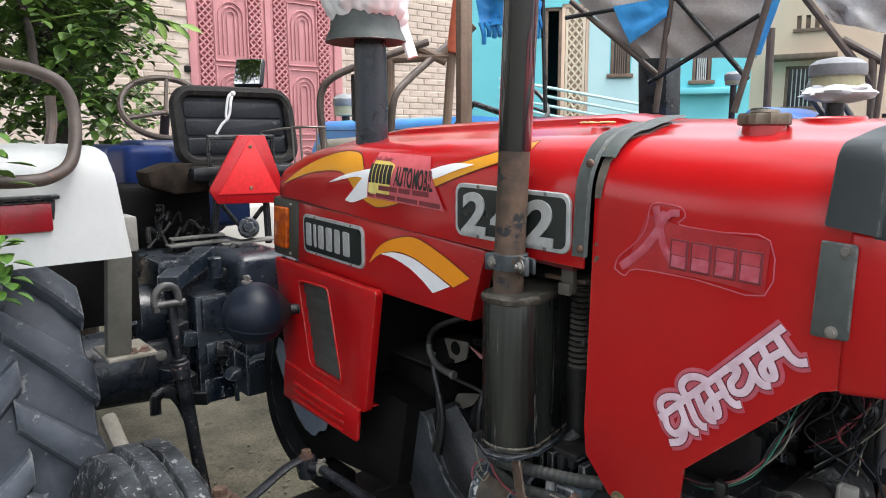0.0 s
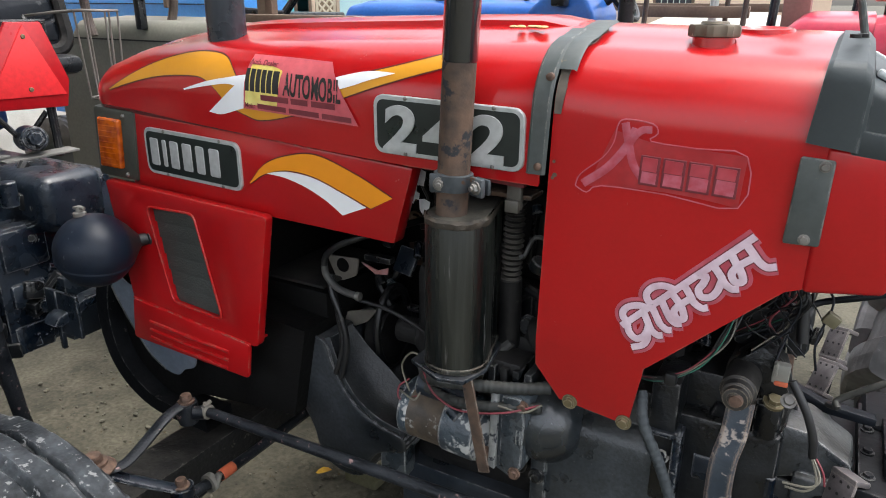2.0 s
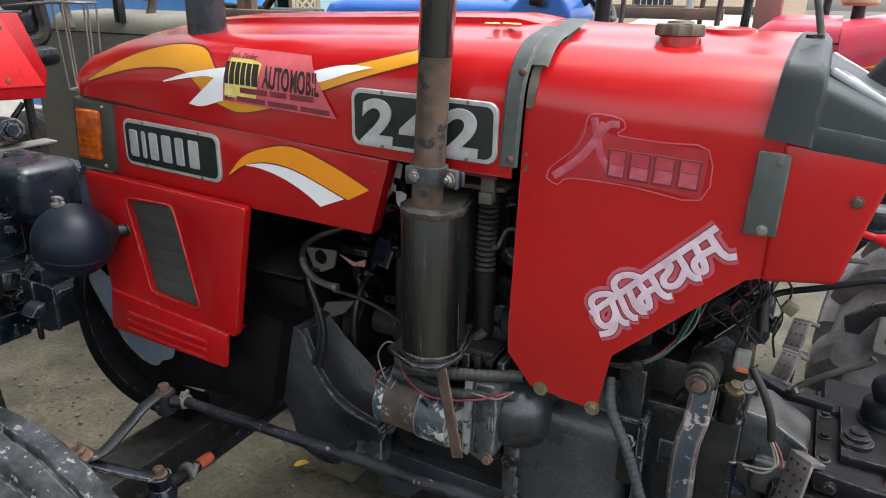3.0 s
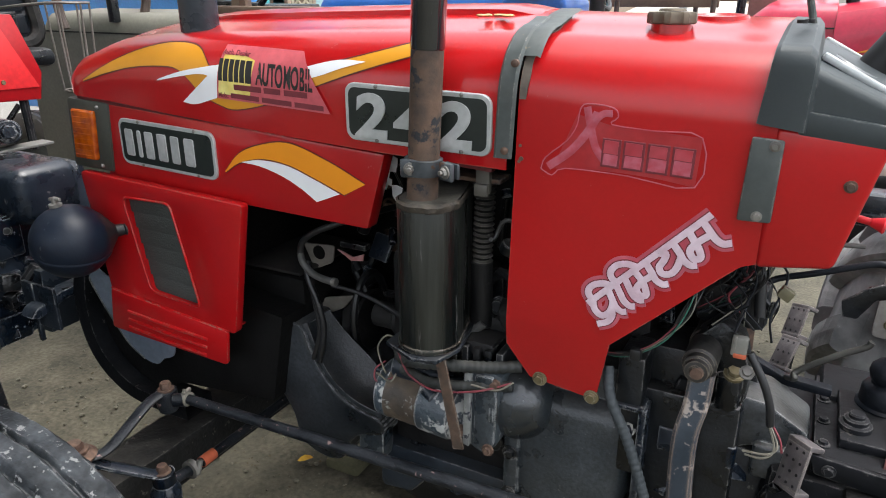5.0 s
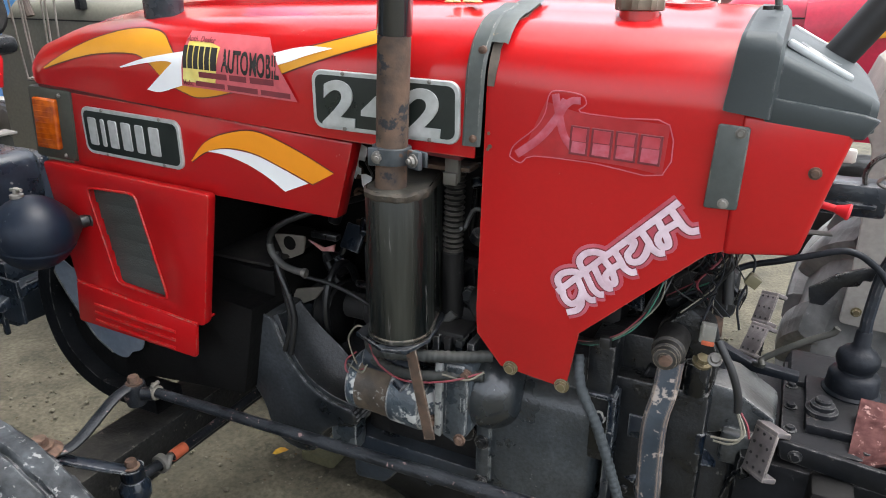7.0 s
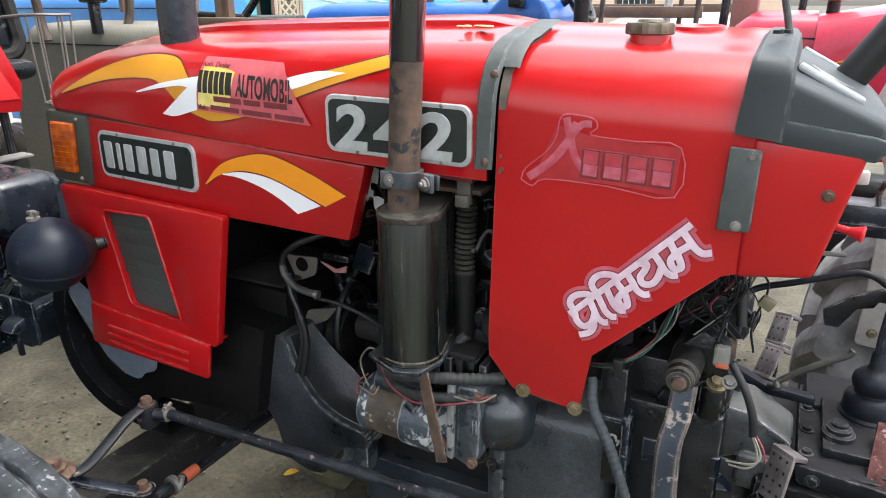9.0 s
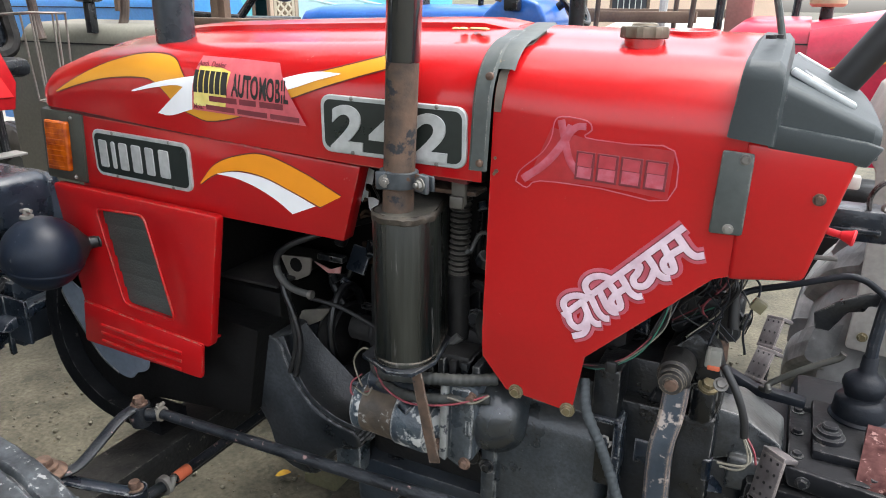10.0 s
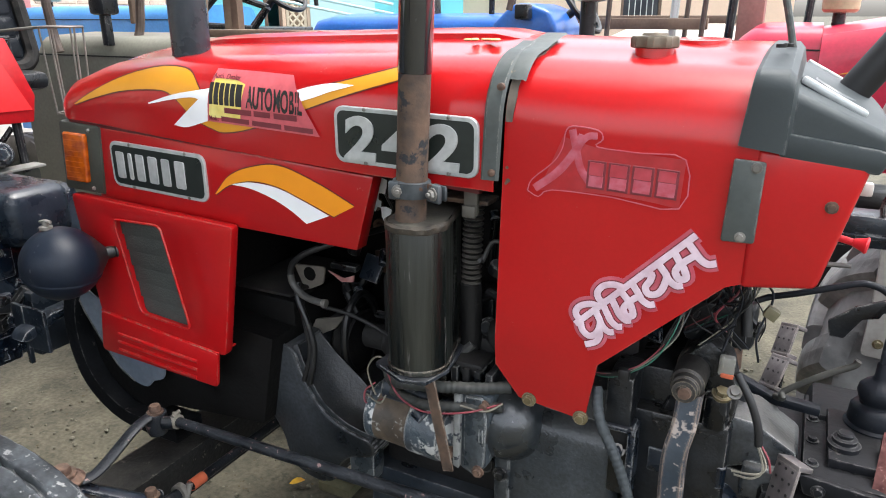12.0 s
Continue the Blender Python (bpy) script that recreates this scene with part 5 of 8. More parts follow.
bm = B()
box(bm, (-0.70, 0.755, 1.135), (-0.62, 0.80, 1.142), 0.002)
part("muffler_hanger", bm, RUST, TR)

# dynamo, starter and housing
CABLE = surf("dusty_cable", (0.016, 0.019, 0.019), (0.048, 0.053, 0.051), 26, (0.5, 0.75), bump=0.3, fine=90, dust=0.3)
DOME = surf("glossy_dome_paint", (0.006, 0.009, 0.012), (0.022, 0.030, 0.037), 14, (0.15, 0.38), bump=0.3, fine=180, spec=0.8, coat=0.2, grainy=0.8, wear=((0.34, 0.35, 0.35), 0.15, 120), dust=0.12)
bm = B()
SA = Vector((-0.836, 0.770, 0.735))
SX = Vector((0.99, -0.02, -0.035)).normalized()
lathe(bm, SA, SX, [(0, 0), (0.042, 0), (0.051, 0.006), (0.053, 0.022), (0.052, 0.024)], 32)
dyn = part("starter_motor", bm, PEELED, TR, "starter motor with peeling grey paint")
bm = B()
lathe(bm, SA + SX * 0.024, SX, [(0.052, 0), (0.0512, 0.002), (0.0512, 0.062), (0.052, 0.064)], 32)
part("drum", bm, BROWNPEEL, dyn)
bm = B()
lathe(bm, SA + SX * 0.088, SX, [(0.052, 0), (0.054, 0.002), (0.0545, 0.054), (0.052, 0.060), (0.040, 0.062), (0.033, 0.085), (0, 0.085)], 32)
part("end_frame", bm, PEELED, dyn)
bm = B()
cyl(bm, SA + Vector((-0.004, -0.004, 0.03)), SA + Vector((-0.018, -0.004, 0.03)), 0.006)
cyl(bm, SA + Vector((0.1, -0.035, 0.04)), SA + Vector((0.12, -0.04, 0.03)), 0.012)
cyl(bm, SA + Vector((0.03, -0.01, 0.055)), SA + Vector((0.13, -0.015, 0.056)), 0.022)
part("solenoid", bm, BLUEBLACK, dyn)
bm = B()
prism(bm, [(-0.650, 0.838), (-0.622, 0.844), (-0.594, 0.838), (-0.600, 0.712), (-0.622, 0.686), (-0.650, 0.698)], 0.725, 0.84, 0.006)
flange = part("drive_flange", bm, surf("flaking_blue_paint", (0.045, 0.058, 0.07), (0.075, 0.09, 0.10), 12, (0.4, 0.6), bump=0.3, wear=((0.34, 0.35, 0.34), 0.3, 18)), TR, "bolted flange with flaking paint")
bm = B()
prism(bm, [(-0.638, 0.835), (-0.607, 0.838), (-0.60, 0.80), (-0.603, 0.715), (-0.622, 0.695), (-0.640, 0.705)], 0.719, 0.726, 0.004)
part("gasket_rim", bm, HOUSING, flange)
for p in ((-0.605, 0.722, 0.824), (-0.612, 0.717, 0.705), (-0.662, 0.724, 0.722)):
    bm = B()
    hexbolt(bm, p, (0, -1, 0), 0.007)
    part("bolt", bm, RUST_BOLT, flange)
bm = B()
prism(bm, [(-0.655, 0.836), (-0.643, 0.839), (-0.646, 0.700), (-0.657, 0.704)], 0.7155, 0.735, 0.002)
part("gasket", bm, surf("flaked_gasket", (0.30, 0.31, 0.30), (0.16, 0.17, 0.17), 30, (0.6, 0.8), bump=0.5, wear=((0.03, 0.035, 0.045), 0.35, 70)), flange, "pale flaked gasket edge")
bm = B()
ball(bm, (-0.585, 0.785, 0.770), 0.062, 32, (1.0, 1.0, 1.05))
cyl(bm, (-0.62, 0.785, 0.770), (-0.575, 0.785, 0.770), 0.063, 0.058, 28)
dome_ = part("dome", bm, DOME, flange, "smooth black dome cover")
bm = B()
lathe(bm, (-0.613, 0.785, 0.770), (1, 0, 0), [(0.062, 0), (0.0675, 0.001), (0.0675, 0.008), (0.062, 0.010)], 36)
part("rim", bm, HOUSING, dome_)
bm = B()
box(bm, (-0.60, 0.765, 0.30), (-0.40, 1.12, 0.80), 0.035, None, 4)
box(bm, (-0.605, 0.76, 0.36), (-0.575, 1.12, 0.82), 0.012)
prism(bm, [(-0.57, 0.86), (-0.42, 0.86), (-0.40, 0.60), (-0.60, 0.60)], 0.80, 1.10, 0.02)
# white specks: painted-in glints along with worn paint
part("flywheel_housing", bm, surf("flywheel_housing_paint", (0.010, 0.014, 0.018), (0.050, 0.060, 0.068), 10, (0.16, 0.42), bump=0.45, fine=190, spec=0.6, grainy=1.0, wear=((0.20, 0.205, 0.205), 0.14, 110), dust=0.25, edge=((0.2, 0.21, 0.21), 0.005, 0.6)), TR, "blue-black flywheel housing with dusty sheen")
for p in ((-0.590, 0.76, 0.68), (-0.59, 0.76, 0.60), (-0.60, 0.76, 0.52)):
    bm = B()
    hexbolt(bm, p, (0, -1, 0), 0.009)
    part("bolt", bm, BLACK, TR)
# cables
for pts, r_, m_, nm in (
    ([(-0.78, 0.735, 0.80), (-0.72, 0.72, 0.80), (-0.66, 0.715, 0.812), (-0.58, 0.735, 0.822)], 0.0085, CABLE, "cable"),
    ([(-0.79, 0.74, 0.835), (-0.76, 0.71, 0.835), (-0.70, 0.705, 0.845), (-0.62, 0.725, 0.85), (-0.57, 0.745, 0.855)], 0.0095, CABLE, "cable"),
    ([(-0.83, 0.76, 0.775), (-0.815, 0.735, 0.785), (-0.825, 0.73, 0.83), (-0.80, 0.72, 0.865), (-0.77, 0.71, 0.868)], 0.0016, WIRE_W, "wire"),
    ([(-0.84, 0.765, 0.745), (-0.835, 0.74, 0.775), (-0.80, 0.725, 0.775), (-0.79, 0.73, 0.79)], 0.0016, WIRE_W, "wire"),
    ([(-0.79, 0.73, 0.85), (-0.765, 0.705, 0.84), (-0.745, 0.70, 0.815), (-0.70, 0.70, 0.80), (-0.63, 0.705, 0.815), (-0.58, 0.73, 0.83)], 0.0017, WIRE_R, "wire"),
    ([(-0.82, 0.745, 0.80), (-0.835, 0.735, 0.785), (-0.83, 0.73, 0.765), (-0.80, 0.74, 0.775)], 0.0016, WIRE_R, "wire"),
    ([(-0.64, 0.71, 0.822), (-0.60, 0.715, 0.82), (-0.575, 0.725, 0.835)], 0.0016, WIRE_W, "wire"),
):
    bm = B()
    tube(bm, pts, r_, 14, 8, None, 0.05 if nm == "cable" else 0.0)
    part(nm, bm, m_, TR)
bm = B()
box(bm, (-0.77, 0.745, 0.855), (-0.62, 0.80, 0.878), 0.004)
part("terminal_strip", bm, DARK, TR)
for k in range(9):
    x = -0.77 + 0.02 * k
    bm = B()
    box(bm, (x, 0.735 + 0.01 * noise.noise((k, 3, 1)), 0.835 + 0.012 * noise.noise((k, 1, 1))), (x + 0.012, 0.80, 0.872), 0.002)
    part("terminal", bm, BLACK if k % 3 else DARK, TR)

# clutch housing, cross shaft and pedal side
NECK = surf("dusty_grey_casting", (0.018, 0.022, 0.026), (0.085, 0.094, 0.100), 13, (0.22, 0.5), bump=0.45, fine=190, spec=0.55, grainy=1.0, wear=((0.012, 0.013, 0.015), 0.20, 40), dust=0.25, edge=((0.30, 0.305, 0.30), 0.005, 0.7))
bm = B()
box(bm, (-0.42, 0.83, 0.30), (-0.20, 1.12, 0.76), 0.02)
box(bm, (-0.42, 0.83, 0.70), (-0.30, 0.93, 0.90), 0.02)
housing = part("clutch_housing", bm, BLACK, TR, "greasy black clutch housing")
bm = B()
box(bm, (-0.40, 0.80, 0.62), (-0.255, 0.86, 0.84), 0.012)
part("side_cover", bm, BLACK, housing)
bm = B()
box(bm, (-0.43, 0.77, 0.70), (-0.39, 0.85, 0.90), 0.006)
part("cover_flange", bm, BLACK, housing)
bm = B()
box(bm, (-0.31, 0.85, 0.66), (-0.195, 0.95, 0.820), 0.012, None, 3)
prism(bm, [(-0.285, 0.846), (-0.225, 0.840), (-0.165, 0.805), (-0.165, 0.772), (-0.225, 0.765), (-0.285, 0.74)], 0.835, 0.93, 0.010)
box(bm, (-0.235, 0.822, 0.72), (-0.170, 0.90, 0.776), 0.006, None, 3)
part("steering_box", bm, NECK, housing)
bm = B()
prism(bm, [(-0.27, 0.858), (-0.21, 0.832), (-0.14, 0.826), (-0.14, 0.812), (-0.215, 0.816), (-0.275, 0.838)], 0.945, 0.965, 0.003)
part("cross_bar", bm, VINYL, housing)
bm = B()
lathe(bm, (-0.319, 0.738, 0.914), (0.02, 1, 0.0), [(0, 0), (0.009, 0), (0.010, 0.003), (0.016, 0.004), (0.0165, 0.013), (0.0195, 0.015), (0.020, 0.026), (0.0235, 0.029), (0.0235, 0.09), (0.0255, 0.092), (0.0255, 0.105), (0.0235, 0.107), (0.0235, 0.26), (0, 0.26)], 32)
shaft = part("pedal_shaft", bm, surf("dusty_shaft", (0.010, 0.010, 0.010), (0.05, 0.045, 0.04), 20, (0.45, 0.7), bump=0.6, wear=((0.14, 0.10, 0.07), 0.2, 50), edge=((0.2, 0.17, 0.13), 0.003, 0.7)), TR, "black stepped pedal shaft")
bm = B()
lathe(bm, (-0.318, 0.737, 0.914), (0, 1, 0), [(0, -0.001), (0.008, -0.001), (0.0095, 0.003), (0.0095, 0.006)], 20)
part("shaft_end", bm, RUST_BOLT, shaft)
bm = B()
lev = spline([Vector((-0.312, 0.760, 0.905)), Vector((-0.314, 0.748, 0.86)), Vector((-0.321, 0.738, 0.815)), Vector((-0.321, 0.738, 0.75)), Vector((-0.317, 0.742, 0.66)), Vector((-0.312, 0.75, 0.55))], 8)
loft(bm, [[(p.x - w_ / 2, p.y, p.z), (p.x - w_ / 2 + 0.004, p.y - 0.004, p.z), (p.x + w_ / 2 - 0.004, p.y - 0.004, p.z), (p.x + w_ / 2, p.y, p.z), (p.x + w_ / 2, p.y + 0.016, p.z), (p.x - w_ / 2, p.y + 0.016, p.z), (p.x - w_ / 2, p.y, p.z)] for p, w_ in [(q, 0.034) for i, q in enumerate(lev)]])
part("pedal_lever", bm, LEVER, shaft, "worn flat pedal lever, paint rubbed to metal")
bm = B()
box(bm, (-0.345, 0.87, 0.93), (-0.245, 0.93, 1.0), 0.012)
prism(bm, [(-0.335, 0.93), (-0.30, 0.965), (-0.268, 0.94), (-0.252, 0.885), (-0.255, 0.84), (-0.285, 0.822), (-0.31, 0.85)], 0.815, 0.865, 0.008)
box(bm, (-0.298, 0.80, 0.825), (-0.262, 0.86, 0.886), 0.010)
part("bearing_block", bm, BLACK, housing)
bm = B()
hexbolt(bm, (-0.275, 0.812, 0.886), (0.15, -0.35, 1), 0.010)
part("bolt", bm, BRASSY, housing)
for p_, r_ in (((-0.258, 0.79, 0.905), 0.007), ((-0.405, 0.77, 0.78), 0.008)):
    bm = B()
    hexbolt(bm, p_, (0.1, -0.6, 0.6), r_)
    part("bolt", bm, STEEL, housing)
bm = B()
cyl(bm, (-0.405, 0.755, 0.775), (-0.405, 0.79, 0.79), 0.008, seg=12)
box(bm, (-0.425, 0.762, 0.815), (-0.385, 0.80, 0.822), 0.001)
box(bm, (-0.392, 0.762, 0.56), (-0.380, 0.80, 0.82), 0.002)
box(bm, (-0.365, 0.796, 0.74), (-0.34, 0.81, 0.78), 0.002)
part("stay", bm, BLUEBLACK, housing)
bm = B()
tube(bm, [(-0.44, 0.755, 0.885), (-0.428, 0.735, 0.845), (-0.398, 0.728, 0.79), (-0.372, 0.728, 0.72), (-0.352, 0.73, 0.65), (-0.345, 0.735, 0.55)], 0.0078, 14, 10, None, 0.055)
part("conduit", bm, surf("grey_conduit", (0.028, 0.036, 0.042), (0.05, 0.06, 0.066), 20, (0.5, 0.7), bump=0.4, fine=300), TR, "grey corrugated conduit")

# gearbox top, gear levers, pedals and loose wires
bm = B()
box(bm, (-0.21, 0.80, 0.40), (0.35, 1.10, 0.756), 0.015)
prism(bm, [(-0.16, 0.76), (0.30, 0.76), (0.30, 0.80), (-0.15, 0.80)], 0.98, 1.10, 0.01)
gear = part("gearbox", bm, GEARTOP, TR, "black gearbox with bolted top plates")
bm = B()
box(bm, (-0.158, 0.81, 0.764), (0.22, 1.06, 0.790), 0.003)
box(bm, (-0.128, 0.845, 0.790), (0.18, 1.0, 0.806), 0.004)
part("top_plate", bm, GEARTOP, gear)
for x, y in ((-0.146, 0.845), (-0.146, 0.91), (-0.146, 0.975), (-0.05, 0.824), (0.04, 0.824)):
    bm = B()
    hexbolt(bm, (x, y, 0.790), (0, 0, 1), 0.0065)
    part("bolt", bm, GEARTOP, gear)
bm = B()
lathe(bm, (-0.108, 0.886, 0.806), (0, 0, 1), [(0.022, 0), (0.022, 0.007), (0.0165, 0.009), (0.0165, 0.015), (0.011, 0.017), (0.011, 0.022), (0.009, 0.024), (0, 0.024)], 28)
part("detent_cap", bm, GEARTOP, gear)
bm = B()
lathe(bm, (-0.066, 0.972, 0.804), (0, 0, 1), [(0.041, 0), (0.041, 0.004), (0.037, 0.008), (0.036, 0.030), (0.032, 0.036), (0.025, 0.039), (0.0245, 0.042), (0.028, 0.048), (0.0305, 0.057), (0.029, 0.066), (0.022, 0.074), (0.015, 0.078), (0.012, 0.084), (0.011, 0.104), (0.008, 0.108)], 36)
boot = part("gear_lever_boot", bm, VINYL, TR, "black rubber gear lever boot")
bm = B()
tube(bm, [(-0.066, 0.972, 0.90), (-0.066, 0.968, 0.95), (-0.060, 0.96, 1.02), (-0.035, 0.95, 1.08), (0.0, 0.94, 1.16)], 0.009, 10)
part("gear_lever", bm, BLACK_CLEAN, boot)
bm = B()
box(bm, (-0.115, 0.745, 0.60), (-0.062, 0.80, 0.765), 0.006)
prism(bm, [(-0.22, 0.72), (0.0, 0.60), (0.0, 0.58), (-0.23, 0.70)], 0.72, 0.74, 0.002)
foot_ = part("foot_bracket", bm, VOID, TR)
bm = B()
prism(bm, [(-0.165, 0.806), (0.25, 0.770), (0.25, 0.725), (-0.155, 0.776)], 0.786, 0.796, 0.003)
part("flange", bm, GEARTOP, foot_)
for x in (-0.138, 0.0):
    bm = B()
    hexbolt(bm, (x, 0.786, 0.787 - 0.095 * (x + 0.138)), (0, -1, 0), 0.0065)
    part("bolt", bm, GEARTOP, foot_)
bm = B()
cyl(bm, (-0.085, 0.775, 0.735), (-0.078, 0.775, 0.62), 0.019)
part("pin", bm, STEEL, foot_)


def pedal(c, tilt, w_, h_, n_, parent):
    bm = B()
    m = Matrix.Translation(c) @ Euler([radians(a) for a in tilt]).to_matrix().to_4x4()
    box(bm, (-w_ / 2, -0.006, -h_ / 2), (w_ / 2, 0.0, h_ / 2), 0.003, m)
    for s_ in (-1, 1):
        box(bm, (-w_ / 2, -0.006, s_ * h_ / 2 - 0.004), (w_ / 2, 0.018, s_ * h_ / 2 + 0.004), 0.002, m)
    pd_ = part("pedal", bm, surf("rusty_pedal", (0.070, 0.062, 0.064), (0.15, 0.138, 0.14), 22, (0.5, 0.8), bump=0.5, spec=0.35, edge=((0.25, 0.22, 0.2), 0.003, 0.8)), parent, "rusty pressed pedal pad")
    for i in range(n_):
        for j in range(3):
            bm = B()
            p = m @ Vector((w_ * (0.3 * (j - 1)), -0.0063, h_ * (i / (n_ - 1) - 0.5) * 0.75))
            q = m @ Vector((w_ * (0.3 * (j - 1)), -0.0055, h_ * (i / (n_ - 1) - 0.5) * 0.75))
            # raised dark disc in place of the shade in a punched hole
            lathe(bm, q, p - q, [(0.0022, 0), (0.0022, 0.0012), (0, 0.0012)], 10)
            part("hole", bm, DARK, pd_)
    return pd_


pedal((-0.178, 0.792, 0.778), (-16, -8, -50), 0.044, 0.068, 4, TR)
pedal((-0.206, 1.22, 0.742), (-30, -14, -50), 0.050, 0.060, 3, TR)
pedal((-0.196, 1.26, 0.796), (-26, -16, -50), 0.048, 0.058, 3, TR)
bm = B()
tube(bm, [(-0.192, 0.80, 0.735), (-0.205, 0.82, 0.70), (-0.22, 0.84, 0.62)], 0.010, 8)
part("pedal_arm", bm, BLACK, TR)
bm = B()
tube(bm, [(-0.20, 1.245, 0.73), (-0.205, 1.23, 0.66), (-0.22, 1.15, 0.55)], 0.011, 8)
part("pedal_arm", bm, BLACK, TR)
bm = B()
tube(bm, [(-0.205, 0.95, 0.83), (-0.195, 0.92, 0.845), (-0.193, 0.93, 0.853), (-0.145, 0.93, 0.892), (-0.112, 0.93, 0.914), (-0.106, 0.93, 0.924)], 0.0050, 12)
part("linkage_rod", bm, surf("dusty_rod", (0.035, 0.036, 0.032), (0.075, 0.074, 0.066), 24, (0.45, 0.65), bump=0.3), TR)
bm = B()
tube(bm, [(-0.260, 0.91, 0.992), (-0.237, 0.92, 1.003), (-0.195, 0.92, 1.018), (-0.154, 0.92, 1.034), (-0.124, 0.92, 1.045), (-0.105, 0.92, 1.044), (-0.089, 0.92, 1.036), (-0.067, 0.92, 1.016), (-0.03, 0.92, 0.96)], 0.0048, 14)
part("brake_pipe", bm, VINYL, TR)
bm = B()
prism(bm, [(-0.15, 0.955), (-0.115, 0.985), (-0.06, 1.01), (-0.055, 0.995), (-0.065, 0.99), (-0.07, 0.98), (-0.08, 0.98), (-0.085, 0.97), (-0.105, 0.965), (-0.125, 0.93), (-0.145, 0.93)], 0.99, 0.998, 0.002)
part("notched_quadrant", bm, BLACK, TR)
bm = B()
cyl(bm, (-0.185, 0.80, 1.143), (-0.152, 0.79, 1.139), 0.0045)
lathe(bm, (-0.152, 0.79, 1.139), (1, -0.2, -0.1), [(0.005, 0), (0.0085, 0.010), (0.0105, 0.014), (0.009, 0.016), (0, 0.0165)], 16)
part("pull_knob", bm, surf("red_knob", (0.6, 0.02, 0.03), (0.5, 0.02, 0.03), 20), TR, "red pull knob")
bm = B()
box(bm, (-0.165, 1.08, 1.050), (-0.060, 1.14, 1.103), 0.008)
box(bm, (-0.150, 1.074, 1.066), (-0.075, 1.081, 1.074), 0.002)
cbox = part("control_box", bm, BLACK_CLEAN, TR, "black control box behind the dashboard")
bm = B()
tube(bm, [(-0.095, 1.09, 1.100), (-0.098, 1.09, 1.120), (-0.090, 1.09, 1.140), (-0.072, 1.09, 1.152), (-0.050, 1.09, 1.150)], 0.004, 8)
part("control_lever", bm, BLACK, cbox)
bm = B()
tube(bm, [(-0.060, 1.085, 1.098), (-0.080, 1.08, 1.110), (-0.062, 1.08, 1.124), (-0.045, 1.085, 1.112)], 0.003, 8)
part("spring_clip", bm, STEEL, cbox)
bm = B()
cyl(bm, (-0.19, 1.09, 1.012), (-0.125, 1.09, 1.016), 0.0042, seg=10)
part("control_lever", bm, STEEL, cbox)
bm = B()
box(bm, (-0.148, 0.90, 1.172), (-0.132, 0.915, 1.190), 0.003)
part("side_reflector", bm, surf("pale_reflector", (0.62, 0.60, 0.55), (0.5, 0.48, 0.44), 20), TR)

# cloth on the gearbox
bm = B()
g = []
for i in range(13):
    row = []
    for j in range(13):
        a, b = i / 12, j / 12
        row.append(bm.verts.new((-0.076 + 0.22 * a + 0.015 * b, 0.80 + 0.10 * b, 0.806 + 0.03 * b + 0.014 * noise.noise((a * 4, b * 4, 2)) - 0.05 * max(0, 0.25 - a) * (1 - b) * 2)))
    g.append(row)
for a, b in zip(g, g[1:]):
    for k in range(12):
        bm.faces.new((a[k], a[k + 1], b[k + 1], b[k]))
thicken(bm, 0.006)
thing("rag", bm, CLOTH, "brown patterned cloth rag lying on the gearbox", "rag")

# wiring loom under the dashboard
rnd = random.Random(4)
for k in range(22):
    c = Vector((-0.305 + 0.06 * rnd.random(), 0.80 + 0.09 * rnd.random(), 1.07))
    pts = [c, c + Vector((rnd.uniform(-0.02, 0.02), rnd.uniform(-0.02, 0.02), -0.03)), c + Vector((rnd.uniform(-0.04, 0.03), rnd.uniform(-0.03, 0.02), -0.07)), c + Vector((rnd.uniform(-0.05, 0.02), rnd.uniform(-0.03, 0.03), -0.11))]
    bm = B()
    tube(bm, pts, rnd.choice((0.0010, 0.0012, 0.0016, 0.0024)), 8, 5)
    part("wire", bm, rnd.choice((RUBBER, RUBBER, RUBBER, RUBBER, RUBBER, WIRE_G, WIRE_R, WIRE_W, VINYL, VINYL, VINYL, HOSE_GREY)), TR)
for k, m_ in enumerate((WIRE_R, RUBBER, RUBBER, WIRE_W, RUBBER, RUBBER, WIRE_G)):
    bm = B()
    dz = 0.0025 * k
    tube(bm, [(-0.47, 0.765 + 0.002 * k, 0.902 - dz * 0.4), (-0.43, 0.762, 0.906 - dz * 0.4 + 0.002 * (k % 2)), (-0.398, 0.762, 0.920 - dz * 0.4), (-0.376 + 0.002 * k, 0.764 + 0.003 * (k % 3), 0.938 + 0.001 * k), (-0.350 + 0.004 * (k % 4), 0.772, 0.974 + 0.003 * k), (-0.336 + 0.004 * (k % 3), 0.81, 1.01 + 0.004 * k), (-0.325, 0.87, 1.05)], 0.0011 + 0.0003 * (k % 3), 6, 6)
    part("wire", bm, m_, TR)
bm = B()
box(bm, (-0.412, 0.755, 0.902), (-0.396, 0.768, 0.920), 0.003)
part("wire_clip", bm, RUBBER, TR)
# added near-black panel puts shade into the gap behind the loom
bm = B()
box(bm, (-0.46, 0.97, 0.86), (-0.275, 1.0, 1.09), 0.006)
part("loom_gap_shade", bm, VOID, TR)
bm = B()
tube(bm, [(-0.275, 0.86, 1.07), (-0.262, 0.85, 1.02), (-0.255, 0.84, 0.97)], 0.008, 14, 6)
tube(bm, [(-0.258, 0.79, 0.935), (-0.235, 0.78, 0.90), (-0.222, 0.78, 0.865), (-0.218, 0.785, 0.835)], 0.0056, 16, 8)
part("loom", bm, RUBBER, TR)
